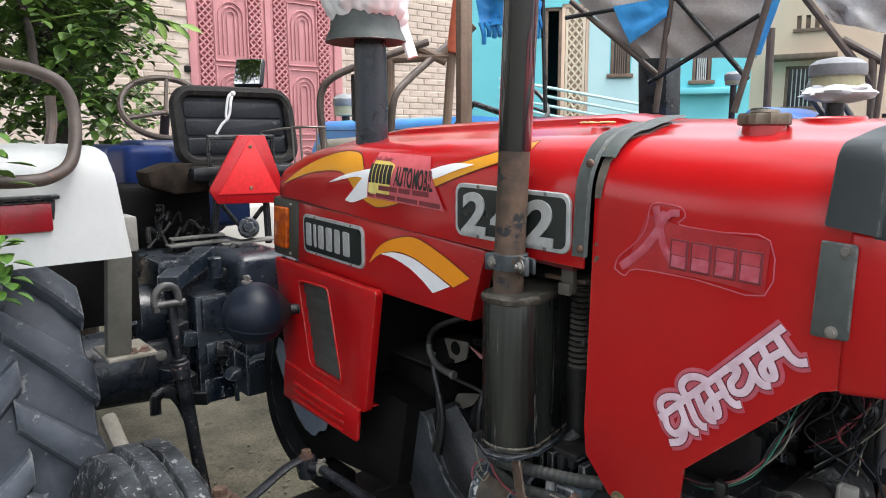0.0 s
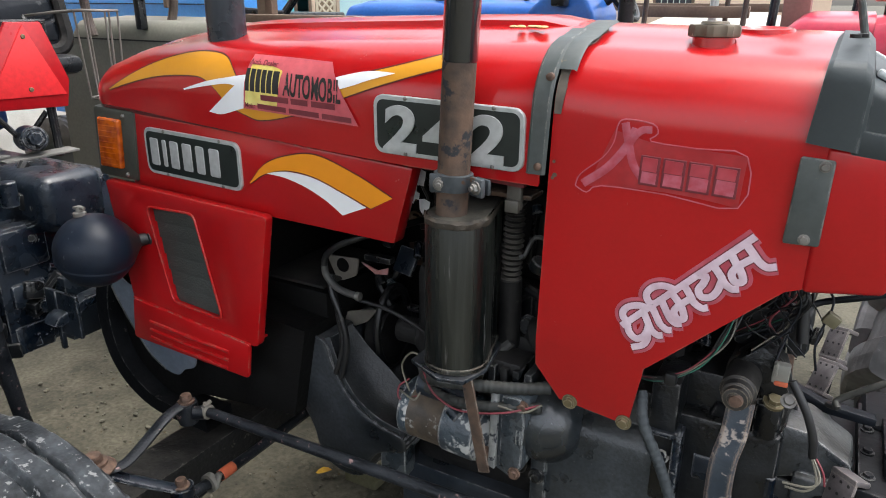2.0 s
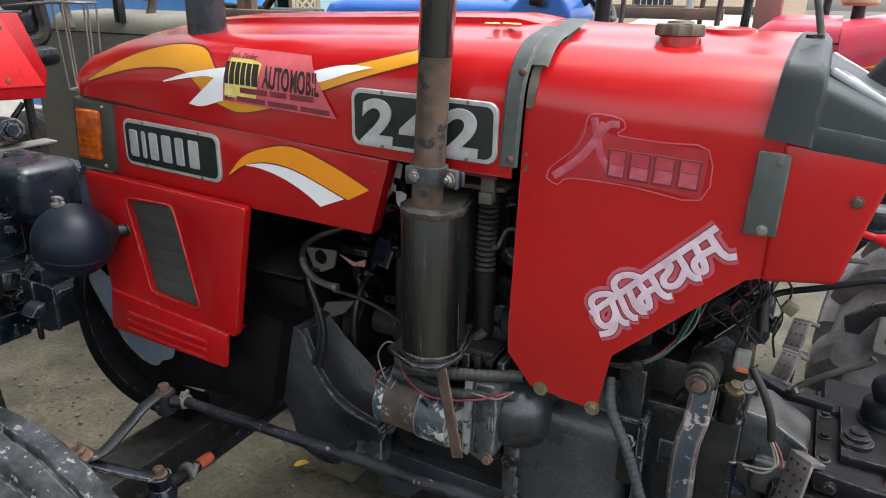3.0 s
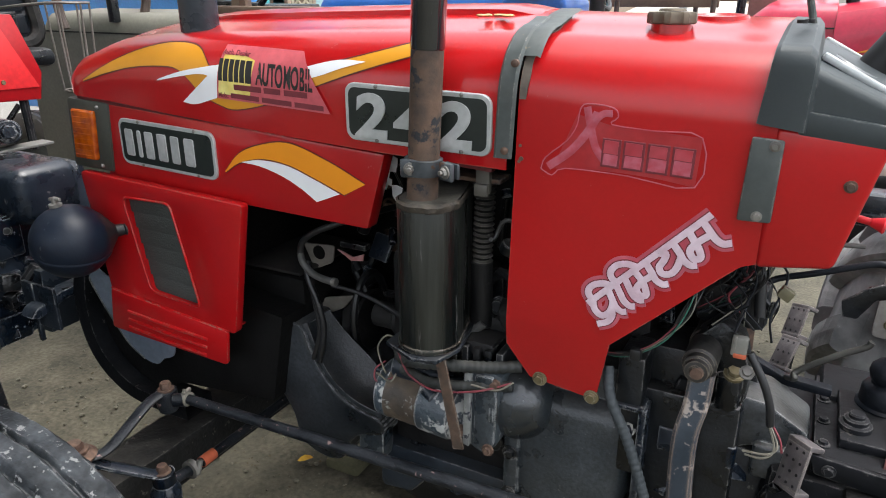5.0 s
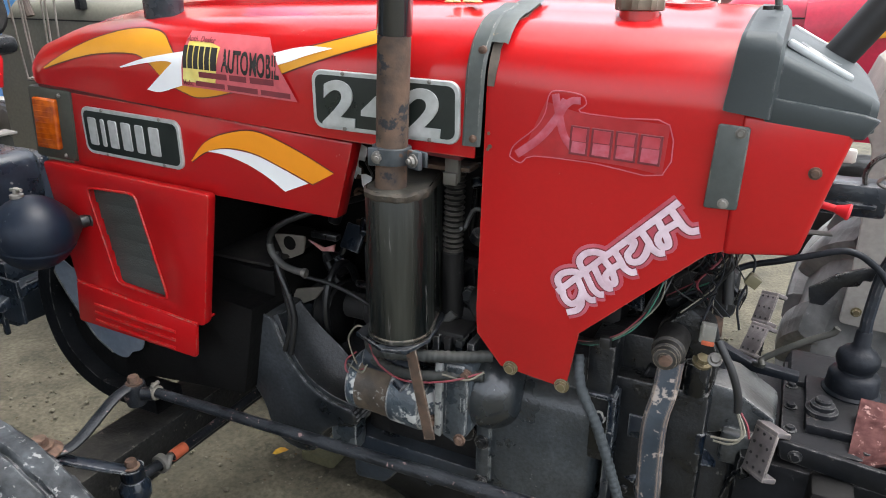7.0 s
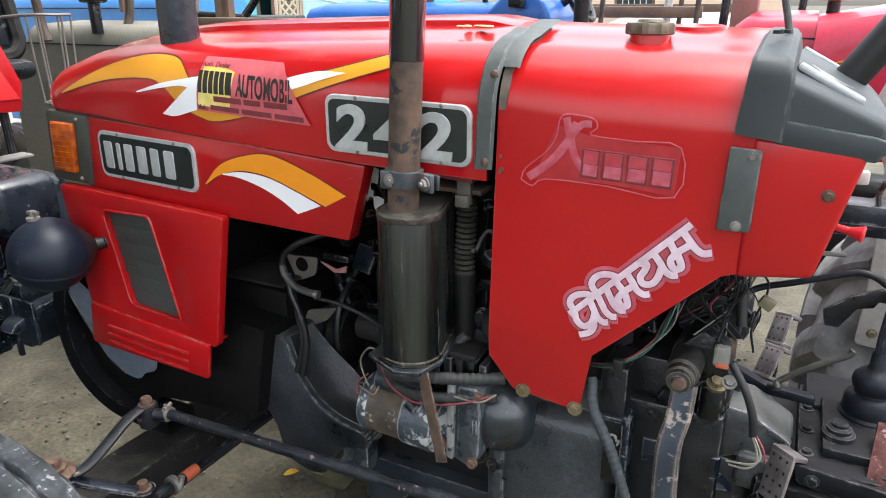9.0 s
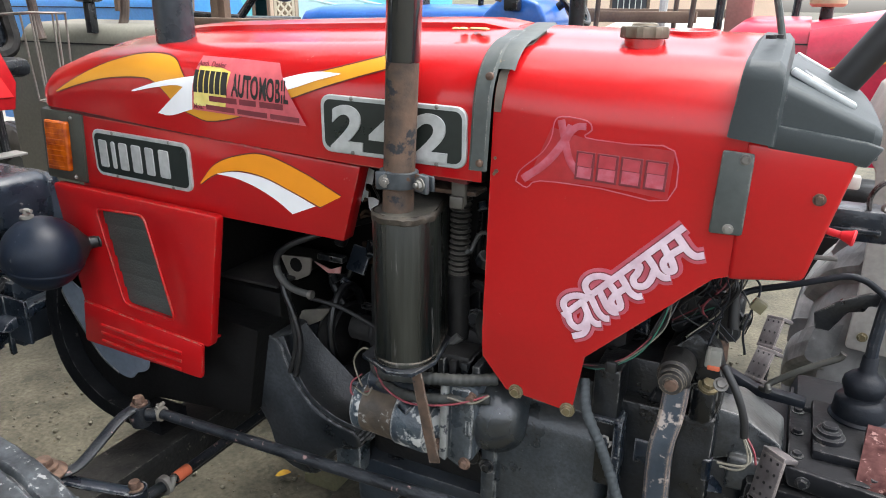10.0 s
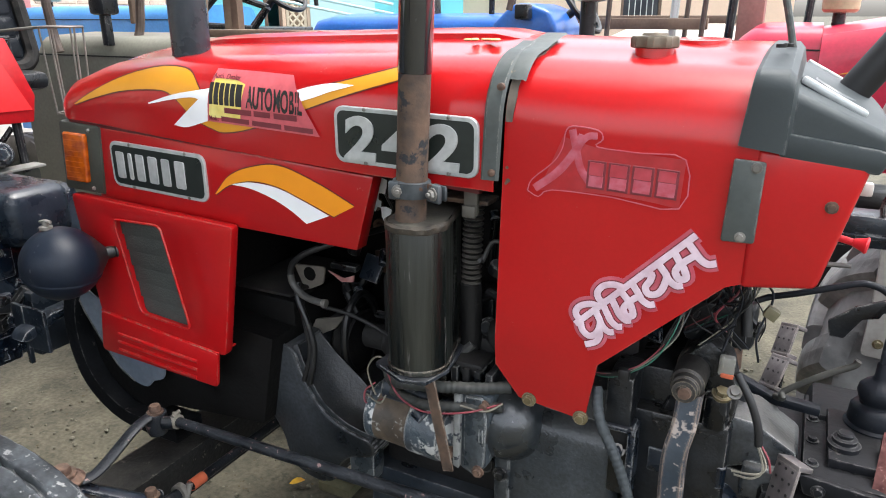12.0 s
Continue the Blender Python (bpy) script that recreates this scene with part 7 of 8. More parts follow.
bm = B()
tube(bm, [(-1.75, 0.485, 0.655), (-1.75, 0.49, 0.70), (-1.75, 0.525, 0.705), (-1.75, 0.56, 0.64), (-1.75, 0.585, 0.52), (-1.75, 0.60, 0.40)], 0.014, 10, 8, (0, 0.5))
part("lower_link", bm, BLACK, FT)
bm = B()
box(bm, (-1.855, 0.728, 0.643), (-1.74, 0.98, 0.80), 0.004)
part("hitch_box", bm, BLACK_CLEAN, FT)
for k in range(34):
    c = Vector((-1.80 + rv.uniform(-0.1, 0.02), rv.uniform(0.50, 0.78), rv.uniform(0.60, 0.98)))
    bm = B()
    if k % 3 == 0:
        hexbolt(bm, c, (1, -0.5, 0.1), rv.uniform(0.008, 0.014))
    elif k % 3 == 1:
        box(bm, (-0.03, -0.02, -0.02), (0.02, 0.02, 0.02), 0.006, Matrix.Translation(c) @ Euler((rv.uniform(-0.3, 0.3), rv.uniform(-0.3, 0.3), rv.uniform(-0.8, 0.8))).to_matrix().to_4x4())
    else:
        cyl(bm, c, c + Vector((rv.uniform(-0.02, 0.03), rv.uniform(-0.09, 0.09), rv.uniform(-0.09, 0.09))), rv.choice((0.006, 0.009, 0.013)), seg=10)
    part(("bolt", "lug", "pipe")[k % 3], bm, rv.choice((BLUEBLACK, BLUEBLACK, BLACK, BLACK, STEEL)) if k % 3 == 0 else rv.choice((BLUEBLACK, BLACK)), FT)
bm = B()
box(bm, (-1.73, 0.675, 0.70), (-1.62, 0.683, 0.80), 0.002)
box(bm, (-1.70, 0.672, 0.66), (-1.688, 0.682, 0.80), 0.002)
part("hitch_side", bm, BLACK_CLEAN, FT)
bm = B()
prism(bm, [(0.640, 0.735), (0.655, 0.752), (0.716, 0.772), (0.79, 0.776), (0.795, 0.758), (0.725, 0.750), (0.66, 0.728)], -1.70, -1.655, 0.004, "x")
part("hitch_tongue", bm, BLUEBLACK, FT, "dark hitch plate with rubbed edges")
bm = B()
tube(bm, [(-1.588, 0.740, 0.845), (-1.579, 0.740, 0.805), (-1.552, 0.740, 0.76), (-1.517, 0.740, 0.712), (-1.482, 0.740, 0.672), (-1.44, 0.740, 0.648)], 0.0028, 8, 5)
part("edge_strip", bm, STRAP, guard_bar)
bm = B()
tube(bm, [(-1.80, 0.385, 0.66), (-1.71, 0.408, 0.54), (-1.62, 0.43, 0.42)], 0.020, 8, 2, (0, 0.35))
part("stay_bar", bm, surf("pale_bar", (0.26, 0.245, 0.205), (0.34, 0.325, 0.28), 12, (0.6, 0.8)), FT)
# seat
bm = B()
m = Matrix.Translation((-2.2, 0.935, 1.375)) @ Matrix.Rotation(radians(-12), 4, "Y")
s = B()
prism(s, rounded(-0.195, -0.115, 0.195, 0.118, 0.05, 6), -0.05, 0.0, 0.015, "x")
for v in s.verts:
    v.co = m @ Vector((v.co.x, v.co.y, v.co.z))
merge(bm, s)
seat = part("seat_back", bm, VINYL, FT, "black vinyl seat back")
bm = B()
pts = [m @ Vector((0.004, a, b)) for a, b in rounded(-0.19, -0.112, 0.19, 0.115, 0.05, 5)]
tube(bm, pts + pts[:1], 0.019, 8, 1)
part("piping", bm, surf("cracked_vinyl", (0.008, 0.008, 0.008), (0.028, 0.026, 0.024), 34, (0.55, 0.8), bump=0.7, spec=0.2, wear=((0.07, 0.062, 0.055), 0.2, 40)), seat)
for k in range(3):
    bm = B()
    s = B()
    prism(s, rounded(-0.165, -0.085 + 0.058 * k, 0.165, -0.032 + 0.058 * k, 0.010, 4), -0.01, 0.0035, 0.004, "x")
    for v in s.verts:
        v.co = m @ v.co
    merge(bm, s)
    part("cushion_roll", bm, VINYL, seat)
bm = B()
tube(bm, [(-2.166, 0.915, 1.484), (-2.151, 0.9, 1.456), (-2.154, 0.893, 1.412), (-2.163, 0.871, 1.383), (-2.17, 0.855, 1.355)], 0.0045, 8, 6)
tube(bm, [(-2.166, 0.915, 1.484), (-2.154, 0.894, 1.47), (-2.157, 0.885, 1.421), (-2.157, 0.887, 1.397)], 0.004, 8, 6)
ball(bm, (-2.157, 0.911, 1.481), 0.009, 8)
part("cloth_strip", bm, BAG, seat, "pale knotted cloth strip")
bm = B()
box(bm, (-2.40, 0.74, 1.21), (-2.08, 1.10, 1.26), 0.02)
part("seat_base", bm, BLACK, FT)
bm = B()
tube(bm, [(-2.10, 0.80, 1.20), (-2.10, 0.80, 1.345), (-2.10, 1.01, 1.345), (-2.10, 1.01, 1.20)], 0.010, 8, 1)
part("sign_frame", bm, BLACK, FT)
bm = B()
prism(bm, [(0.62, 1.245), (0.70, 1.27), (0.88, 1.262), (0.88, 1.185), (0.70, 1.175), (0.63, 1.20)], -2.24, -2.12, 0.008, "x")
part("seat_board", bm, surf("weathered_brown", (0.010, 0.008, 0.007), (0.045, 0.034, 0.026), 16, (0.7, 0.9), bump=0.5, spec=0.1), FT, "weathered brown board")
# warning triangle: pale centre, dark sloping border
TX = -1.966
outer = [(0.744, 1.190), (0.746, 1.200), (0.838, 1.351), (0.922, 1.350), (0.972, 1.212), (0.958, 1.146), (0.766, 1.154)]
bm = B()
prism(bm, outer, TX - 0.012, TX, 0.003, "x")
sign = part("warning_triangle", bm, SMV_DARK, FT, "red slow-vehicle triangle")
bm = B()
prism(bm, [(0.768, 1.181), (0.874, 1.344), (0.957, 1.177)], TX - 0.002, TX + 0.004, 0.001, "x")
part("reflector", bm, SMV, sign)
for p in ((TX + 0.004, 0.871, 1.318), (TX + 0.004, 0.868, 1.196)):
    bm = B()
    lathe(bm, p, (1, 0, 0), [(0.006, 0), (0.005, 0.003), (0, 0.004)], 10)
    part("rivet", bm, BRASSY, sign)
# wire basket
BK = Vector((-1.94, 1.055, 0))
GREY_WIRE = surf("grey_wire", (0.14, 0.13, 0.11), (0.22, 0.2, 0.18), 20, (0.4, 0.6), metal=0.4)
bm = B()
tube(bm, [BK + Vector((0.05 * math.cos(a), 0.05 * math.sin(a), 1.375)) for a in [2 * math.pi * k / 24 for k in range(25)]], 0.0033, 6, 1)
basket = part("wire_basket", bm, GREY_WIRE, FT, "small bent wire basket")
bm = B()
tube(bm, [BK + Vector((0.04 * math.cos(a), 0.04 * math.sin(a), 1.16)) for a in [2 * math.pi * k / 24 for k in range(25)]], 0.003, 6, 1)
part("lower_ring", bm, GREY_WIRE, basket)
for k in range(6):
    a = 2 * math.pi * k / 6
    bm = B()
    tube(bm, [BK + Vector((0.05 * math.cos(a), 0.05 * math.sin(a), 1.375)), BK + Vector((0.046 * math.cos(a), 0.046 * math.sin(a), 1.27)), BK + Vector((0.040 * math.cos(a), 0.040 * math.sin(a), 1.16))], 0.0026, 6, 3)
    part("wire", bm, GREY_WIRE, basket)
bm = B()
tube(bm, [BK + Vector((-0.05, 0, 1.375)), BK + Vector((-0.12, -0.03, 1.37)), BK + Vector((-0.22, -0.05, 1.36))], 0.004, 6, 3)
part("arm", bm, GREY_WIRE, basket)
# bonnet, scuttle and wheel of this tractor
bm = B()
box(bm, (-4.1, 0.62, 0.95), (-2.75, 1.14, 1.31), 0.06, None, 4)
part("bonnet", bm, NAVY, FT, "dark blue bonnet")
bm = B()
box(bm, (-2.62, 0.635, 1.14), (-2.38, 0.80, 1.318), 0.03, None, 4)
part("fuel_tank", bm, surf("deep_blue_paint", (0.003, 0.018, 0.10), (0.004, 0.028, 0.15), 9, (0.4, 0.6), spec=0.25, bump=0.2, wear=((0.02, 0.02, 0.02), 0.15, 16)), FT)
bm = B()
box(bm, (-2.85, 0.74, 1.0), (-2.6, 1.16, 1.335), 0.03, None, 3)
part("scuttle", bm, NAVY, FT)


def steering_wheel(c, n_, r_, parent, rubber=RUBBER):
    bm = B()
    c = Vector(c)
    d, u, w = frame_of(n_)
    tube(bm, [c + (u * math.cos(a) + w * math.sin(a)) * r_ for a in [2 * math.pi * k / 36 for k in range(37)]], 0.012, 8, 1)
    for k in range(3):
        a = 2 * math.pi * k / 3 + 0.4
        cyl(bm, c - d * 0.03, c + (u * math.cos(a) + w * math.sin(a)) * r_, 0.008, seg=8)
    cyl(bm, c - d * 0.03, c - d * 0.42, 0.018, seg=12)
    return part("steering_wheel", bm, rubber, parent)


steering_wheel((-2.853, 0.935, 1.462), (0.72, -0.15, 0.68), 0.165, FT, TUBE_BROWN)
MIRROR = Matrix.Translation((-2.271, 1.024, 1.557)) @ Matrix.Rotation(radians(41), 4, "Z") @ Matrix.Rotation(radians(-18), 4, "X")
bm = B()
box(bm, (-0.052, -0.012, -0.050), (0.052, 0.012, 0.050), 0.012, MIRROR, 3)
mir = part("mirror", bm, BLACK, FT, "square mirror on a stalk reflecting leaves")
bm = B()
box(bm, (-0.045, -0.016, -0.043), (0.045, -0.0125, 0.043), 0.001, MIRROR)
g_ = bpy.data.materials.new("mirror_glass")
g_.use_nodes = True
g_.node_tree.nodes["Principled BSDF"].inputs["Metallic"].default_value = 1.0
g_.node_tree.nodes["Principled BSDF"].inputs["Roughness"].default_value = 0.04
part("mirror_glass", bm, g_, mir)
bm = B()
tube(bm, [(-2.273, 1.019, 1.52), (-2.249, 1.023, 1.426), (-2.163, 1.017, 1.313)], 0.008, 8)
part("mirror_stalk", bm, BLACK, mir)

# ---- other parked tractors ----


def side_tractor(x0, x1, y0, y1, top, paint, label, wheel_x, seat_x, rise=0.0, lower=0.72, front=True, rear=True, belly=0.42, bonnet_label=""):
    """A tractor standing parallel: bonnet from x0 to x1 between y0 and y1, wheels, scuttle, wheel and seat."""
    t = empty("tractor", (x0 + x1) / 2, (y0 + y1) / 2, 0, label, "tractor", "parked tractors")
    bm = B()
    h = y1 - y0
    rows = []
    for k, x in enumerate(ramp_x(x0, x1, 12)):
        f = min(1.0, (x - x0) / 0.14 + 0.0)
        zt = top + rise * (x - x0) / (x1 - x0) - 0.16 * (1 - f) ** 2
        sec = [(y0, lower), (y0, zt - 0.08), (y0 + 0.004, zt - 0.05), (y0 + 0.014, zt - 0.027), (y0 + 0.032, zt - 0.011), (y0 + 0.06, zt - 0.004), ((y0 + y1) / 2, zt + 0.006)]
        sec = sec + [(y0 + y1 - y, z) for y, z in sec[-2::-1]]
        rows.append([(x, y, z) for y, z in sec])
    rg = loft(bm, rows)
    bm.faces.new(rg[0])
    bm.faces.new(rg[-1])
    bon = part("bonnet", bm, paint, t, bonnet_label)
    bm = B()
    box(bm, (x0 + 0.03, y0 - 0.002, top - 0.075), (x1, y0 + 0.003, top - 0.070))
    part("seam", bm, DARK, bon)
    bm = B()
    box(bm, (x0 + 0.1, y0 + 0.06, belly), (seat_x, y1 - 0.06, lower + 0.1), 0.03)
    part("engine", bm, DARK, t)
    if front:
        front_wheel(Vector((wheel_x, y0 - 0.28, 0.375)), t, RUBBER, 0.385, 0.15, False)
        front_wheel(Vector((wheel_x, y1 + 0.25, 0.365)), t, TYRE_DULL)
        bm = B()
        box(bm, (wheel_x - 0.05, y0 - 0.2, 0.33), (wheel_x + 0.05, y1 + 0.2, 0.43), 0.01)
        part("front_axle", bm, BLACK, t)
    if rear:
        for yy in (y0 - 0.36, y1 + 0.36):
            rear_wheel(Vector((wheel_x + 1.85, yy, 0.62)), t, TYRE, 0.64, 0.30)
    return t


GT = side_tractor(-3.03, -1.30, 1.62, 2.12, 1.335, OLIVE, "olive grey tractor with a boxy bonnet and bent rails", -0.95, -0.9, rear=False, bonnet_label="dusty olive grey bonnet")
bm = B()
tube(bm, [(-2.60, 1.50, 1.28), (-2.62, 1.50, 1.36), (-2.62, 1.50, 1.52), (-2.58, 1.56, 1.60), (-2.48, 1.74, 1.68), (-2.40, 1.90, 1.74)], 0.016, 10, 8)
tube(bm, [(-2.46, 1.70, 1.28), (-2.45, 1.73, 1.36), (-2.43, 1.74, 1.50), (-2.44, 1.82, 1.58), (-2.50, 2.05, 1.72), (-2.53, 2.15, 1.78)], 0.016, 10, 8)
part("bent_rail", bm, TUBE_BROWN, GT, "brown bent tube rails")
bm = B()
box(bm, (-2.53, 1.585, 1.405), (-2.45, 1.655, 1.60), 0.012)
box(bm, (-2.505, 1.605, 1.30), (-2.475, 1.635, 1.41), 0.004)
part("lamp_box", bm, BLACK, GT)
bm = B()
box(bm, (-2.0, 1.60, 1.335), (-1.45, 1.64, 1.36), 0.004)
box(bm, (-1.905, 1.625, 1.30), (-1.875, 1.655, 1.95), 0.004)
box(bm, (-2.18, 1.88, 1.30), (-2.14, 1.92, 1.95), 0.004)
part("canopy_post", bm, WOODY, GT)

B1 = side_tractor(-4.7, -3.15, 2.62, 3.15, 1.455, SKYBLUE, "light blue tractor with a long rounded bonnet", -4.2, -2.6, bonnet_label="glossy light blue bonnet")
bm = B()
for a, b in (((-3.12, 2.64, 1.36), (-2.92, 2.64, 1.52)), ((-2.92, 2.64, 1.52), (-2.62, 2.64, 1.44)), ((-2.62, 2.64, 1.44), (-2.72, 2.64, 1.34)), ((-2.72, 2.64, 1.34), (-3.12, 2.64, 1.36))):
    cyl(bm, a, b, 0.016, seg=10)
box(bm, (-3.1, 2.66, 1.30), (-2.7, 3.1, 1.345), 0.01)
part("screen_frame", bm, BLACK, B1)
steering_wheel((-2.60, 2.72, 1.53), (0.72, 0, 0.68), 0.14, B1)
B2 = side_tractor(-2.5, -1.40, 2.72, 3.2, 1.405, BLUE, "blue tractor with a moulded dashboard", -2.2, -0.9, rear=False)
bm = B()
prism(bm, [(-1.46, 1.30), (-1.445, 1.37), (-1.36, 1.445), (-1.29, 1.45), (-1.20, 1.42), (-1.165, 1.36), (-1.165, 1.28)], 2.66, 3.0, 0.02, seg=3)
part("dashboard", bm, BLUE, B2)
bm = B()
box(bm, (-1.325, 2.60, 1.385), (-1.265, 2.66, 1.445), 0.01)
part("side_lamp", bm, BLACK, B2)
steering_wheel((-1.14, 2.90, 1.440), (0.80, 0, 0.60), 0.13, B2)
PT = side_tractor(-0.52, -0.2155, 2.30, 2.85, 1.372, MAGENTA, "crimson tractor with a rounded rear cowl", -0.9, 0.6, front=False, rear=False, belly=0.52, bonnet_label="glossy crimson bonnet")
bm = B()
rows = []
for x in ramp_x(-0.215, 0.75, 10):
    f = (x + 0.215) / 0.3
    zt = 1.362 + 0.05 * min(1, f) + 0.02 * min(1, max(0, f - 1))
    sec = [(2.28, 0.95), (2.28, zt - 0.10), (2.288, zt - 0.05), (2.31, zt - 0.02), (2.36, zt - 0.004), (2.57, zt + 0.004)]
    sec = sec + [(5.14 - y, z) for y, z in sec[-2::-1]]
    rows.append([(x, y, z) for y, z in sec])
rg = loft(bm, rows)
bm.faces.new(rg[0])
bm.faces.new(rg[-1])
part("rear_cowl", bm, MAGENTA, PT)
for yy in (1.93, 3.21):
    rear_wheel(Vector((1.10, yy, 0.62)), PT, TYRE, 0.64, 0.30)
bm = B()
box(bm, (0.30, 2.42, 0.50), (1.25, 2.72, 0.90), 0.03)
cyl(bm, (1.10, 1.98, 0.62), (1.10, 3.16, 0.62), 0.09, seg=20)
part("rear_axle", bm, BLACK, PT)
bm = B()
prism(bm, [(-0.16, 1.232), (-0.05, 1.262), (0.1, 1.29), (0.1, 1.27), (-0.05, 1.245)], 2.276, 2.28)
part("decal", bm, YELLOW, PT)
rear_wheel(Vector((0.480, 1.53, 0.64)), TR, TYRE_REAR, 0.640, 0.29)
bm = B()
prism(bm, round_poly([(-0.060, 0.752), (-0.057, 0.86), (-0.059, 0.95), (-0.069, 1.11), (-0.092, 1.15), (-0.06, 1.25), (0.10, 1.40), (0.9, 1.42), (0.9, 0.70)], 0.012), 1.352, 1.362, 0.003)
prism(bm, [(-0.088, 1.16), (-0.06, 1.25), (0.10, 1.40), (0.9, 1.42), (0.9, 1.412), (0.104, 1.392), (-0.052, 1.245), (-0.080, 1.156)], 1.362, 1.70, 0.002)
guard2 = part("mudguard", bm, surf("dusty_cream_paint", (0.40, 0.385, 0.35), (0.33, 0.315, 0.285), 6, (0.4, 0.6), bump=0.05, wear=((0.2, 0.17, 0.13), 0.05, 40)), TR, "white mudguard plate with a bolt")
bm = B()
hexbolt(bm, (-0.034, 1.352, 0.782), (0, -1, 0), 0.007)
part("bolt", bm, BRASSY, guard2)


def pre_cleaner(c, parent, r_=0.085, h=0.10):
    """A round yellowed air pre-cleaner bowl with a grey lid on a black stem."""
    x, y, z = c
    bm = B()
    lathe(bm, (x, y, z), (0, 0, 1), [(0, 0), (r_ * 0.85, 0), (r_, 0.01), (r_, h * 0.55), (0, h * 0.55)], 28)
    bowl = part("pre_cleaner", bm, YELLOWISH, parent, "yellowed plastic pre-cleaner bowl")
    bm = B()
    lathe(bm, (x, y, z + h * 0.55), (0, 0, 1), [(r_ * 1.06, -0.012), (r_ * 1.1, 0), (r_ * 1.08, h * 0.25), (r_ * 0.8, h * 0.42), (r_ * 0.2, h * 0.5), (0, h * 0.5)], 28)
    part("lid", bm, surf("grey_lid", (0.16, 0.17, 0.18), (0.22, 0.23, 0.24), 10, (0.35, 0.5)), bowl)
    bm = B()
    cyl(bm, (x, y, z - 0.35), (x, y, z), r_ * 0.36)
    part("stem", bm, BLACK, bowl)
    return bowl


pre_cleaner((-1.02, 2.60, 1.495), PT, 0.083, 0.105)
pre_cleaner((-0.175, 2.55, 1.408), PT, 0.055, 0.16)
pre_cleaner((-1.546, 2.889, 1.552), B2, 0.036, 0.055)
pre_cleaner((-4.58, 2.85, 1.49), B1, 0.085, 0.16)
bm = B()
s = B()
bmesh.ops.create_uvsphere(s, u_segments=28, v_segments=14, radius=1)
for v in s.verts:
    p = v.co.copy()
    v.co = Vector((-1.01, 2.595, 1.482)) + Vector((p.x * 0.118, p.y * 0.118, p.z * 0.03)) * (1 + 0.25 * noise.noise(p * 3))
merge(bm, s)
part("plastic_bag", bm, BAG, PT, "crumpled white plastic bag")

# canopy over the blue tractor: tubes, grey tarpaulin with blue edges
CN = empty("canopy", -1.6, 2.8, 0, "tube-framed tractor canopy hung with a grey tarpaulin edged in blue", "canopy")
for p, q, r_ in (((-1.932, 2.269, 1.883), (-1.625, 2.436, 1.58), 0.011), ((-1.948, 2.256, 1.817), (-1.55, 2.425, 1.854), 0.009), ((-1.559, 2.419, 1.932), (-1.597, 2.394, 1.43), 0.012), ((-1.547, 2.427, 1.854), (-1.226, 2.379, 1.535), 0.0095), ((-1.203, 2.391, 1.748), (-1.623, 2.378, 1.545), 0.009), ((-1.124, 2.318, 1.847), (-1.213, 2.274, 1.418), 0.0115), ((-1.908, 2.417, 1.968), (-1.055, 2.35, 1.874), 0.0105), ((-2.151, 2.067, 1.918), (-1.908, 2.417, 1.968), 0.0105), ((-2.018, 2.194, 1.913), (-2.003, 2.208, 1.438), 0.009)):
    bm = B()
    cyl(bm, p, q, r_, seg=12)
    part("canopy_tube", bm, TUBE_BROWN if r_ > 0.01 else BLACK, CN)


def sheet(corners, n_, wob, name, material, parent, label="", sag=0.0):
    """A hanging cloth between four corners, with folds."""
    a, b, c, d = [Vector(p) for p in corners]
    nrm = (b - a).cross(d - a).normalized()
    bm = B()
    g = []
    for i in range(n_ + 1):
        row = []
        for j in range(n_ + 1):
            u_, v_ = i / n_, j / n_
            p = a.lerp(b, u_).lerp(d.lerp(c, u_), v_)
            k = wob * (noise.noise((u_ * 5, v_ * 3, wob * 90)) + 0.4 * noise.noise((u_ * 14, v_ * 7, 2)))
            row.append(bm.verts.new(p + nrm * k - Vector((0, 0, sag * math.sin(math.pi * u_) * math.sin(math.pi * v_)))))
        g.append(row)
    for p, q in zip(g, g[1:]):
        for k in range(n_):
            bm.faces.new((p[k], p[k + 1], q[k + 1], q[k]))
    thicken(bm, 0.003)
    return part(name, bm, material, parent, label, 60)


sheet([(-2.163, 2.333, 2.068), (-1.147, 2.473, 1.907), (-1.228, 2.434, 1.611), (-1.677, 2.401, 1.643)], 18, 0.03, "tarpaulin", TARP_G, CN, "sagging grey tarpaulin")
sheet([(-1.759, 2.318, 1.842), (-1.548, 2.379, 1.855), (-1.554, 2.375, 1.784), (-1.685, 2.334, 1.695)], 10, 0.012, "blue_patch", TARP_B, CN)
sheet([(-1.182, 2.401, 1.849), (-1.135, 2.423, 1.845), (-1.195, 2.394, 1.614), (-1.227, 2.378, 1.615)], 8, 0.008, "blue_edge", TARP_B, CN)
sheet([(-2.222, 1.991, 1.986), (-2.011, 2.201, 1.978), (-2.026, 2.188, 1.813), (-2.198, 2.017, 1.785)], 14, 0.05, "blue_sheet", TARP_B, CN, "ragged blue sheet")
for k in range(12):
    px_ = k / 11
    a = Vector((-2.198, 2.017, 1.807)).lerp(Vector((-2.026, 2.188, 1.825)), px_)
    bm = B()
    tube(bm, [a, a + Vector((0.01, 0.01, -0.02 - 0.03 * random.random())), a + Vector((0.0, 0.02, -0.04 - 0.06 * random.random()))], 0.010, 6, 4)
    part("tatter", bm, TARP_B, CN)
bm = B()
prism(bm, [(-2.02, 1.80), (-1.86, 1.84), (-1.84, 1.25), (-1.99, 1.25)], 2.86, 2.98, 0.01)
part("black_duct", bm, BLACK, CN)
bm = B()
cyl(bm, (-2.395, 2.098, 2.029), (-2.423, 2.065, 1.706), 0.034)
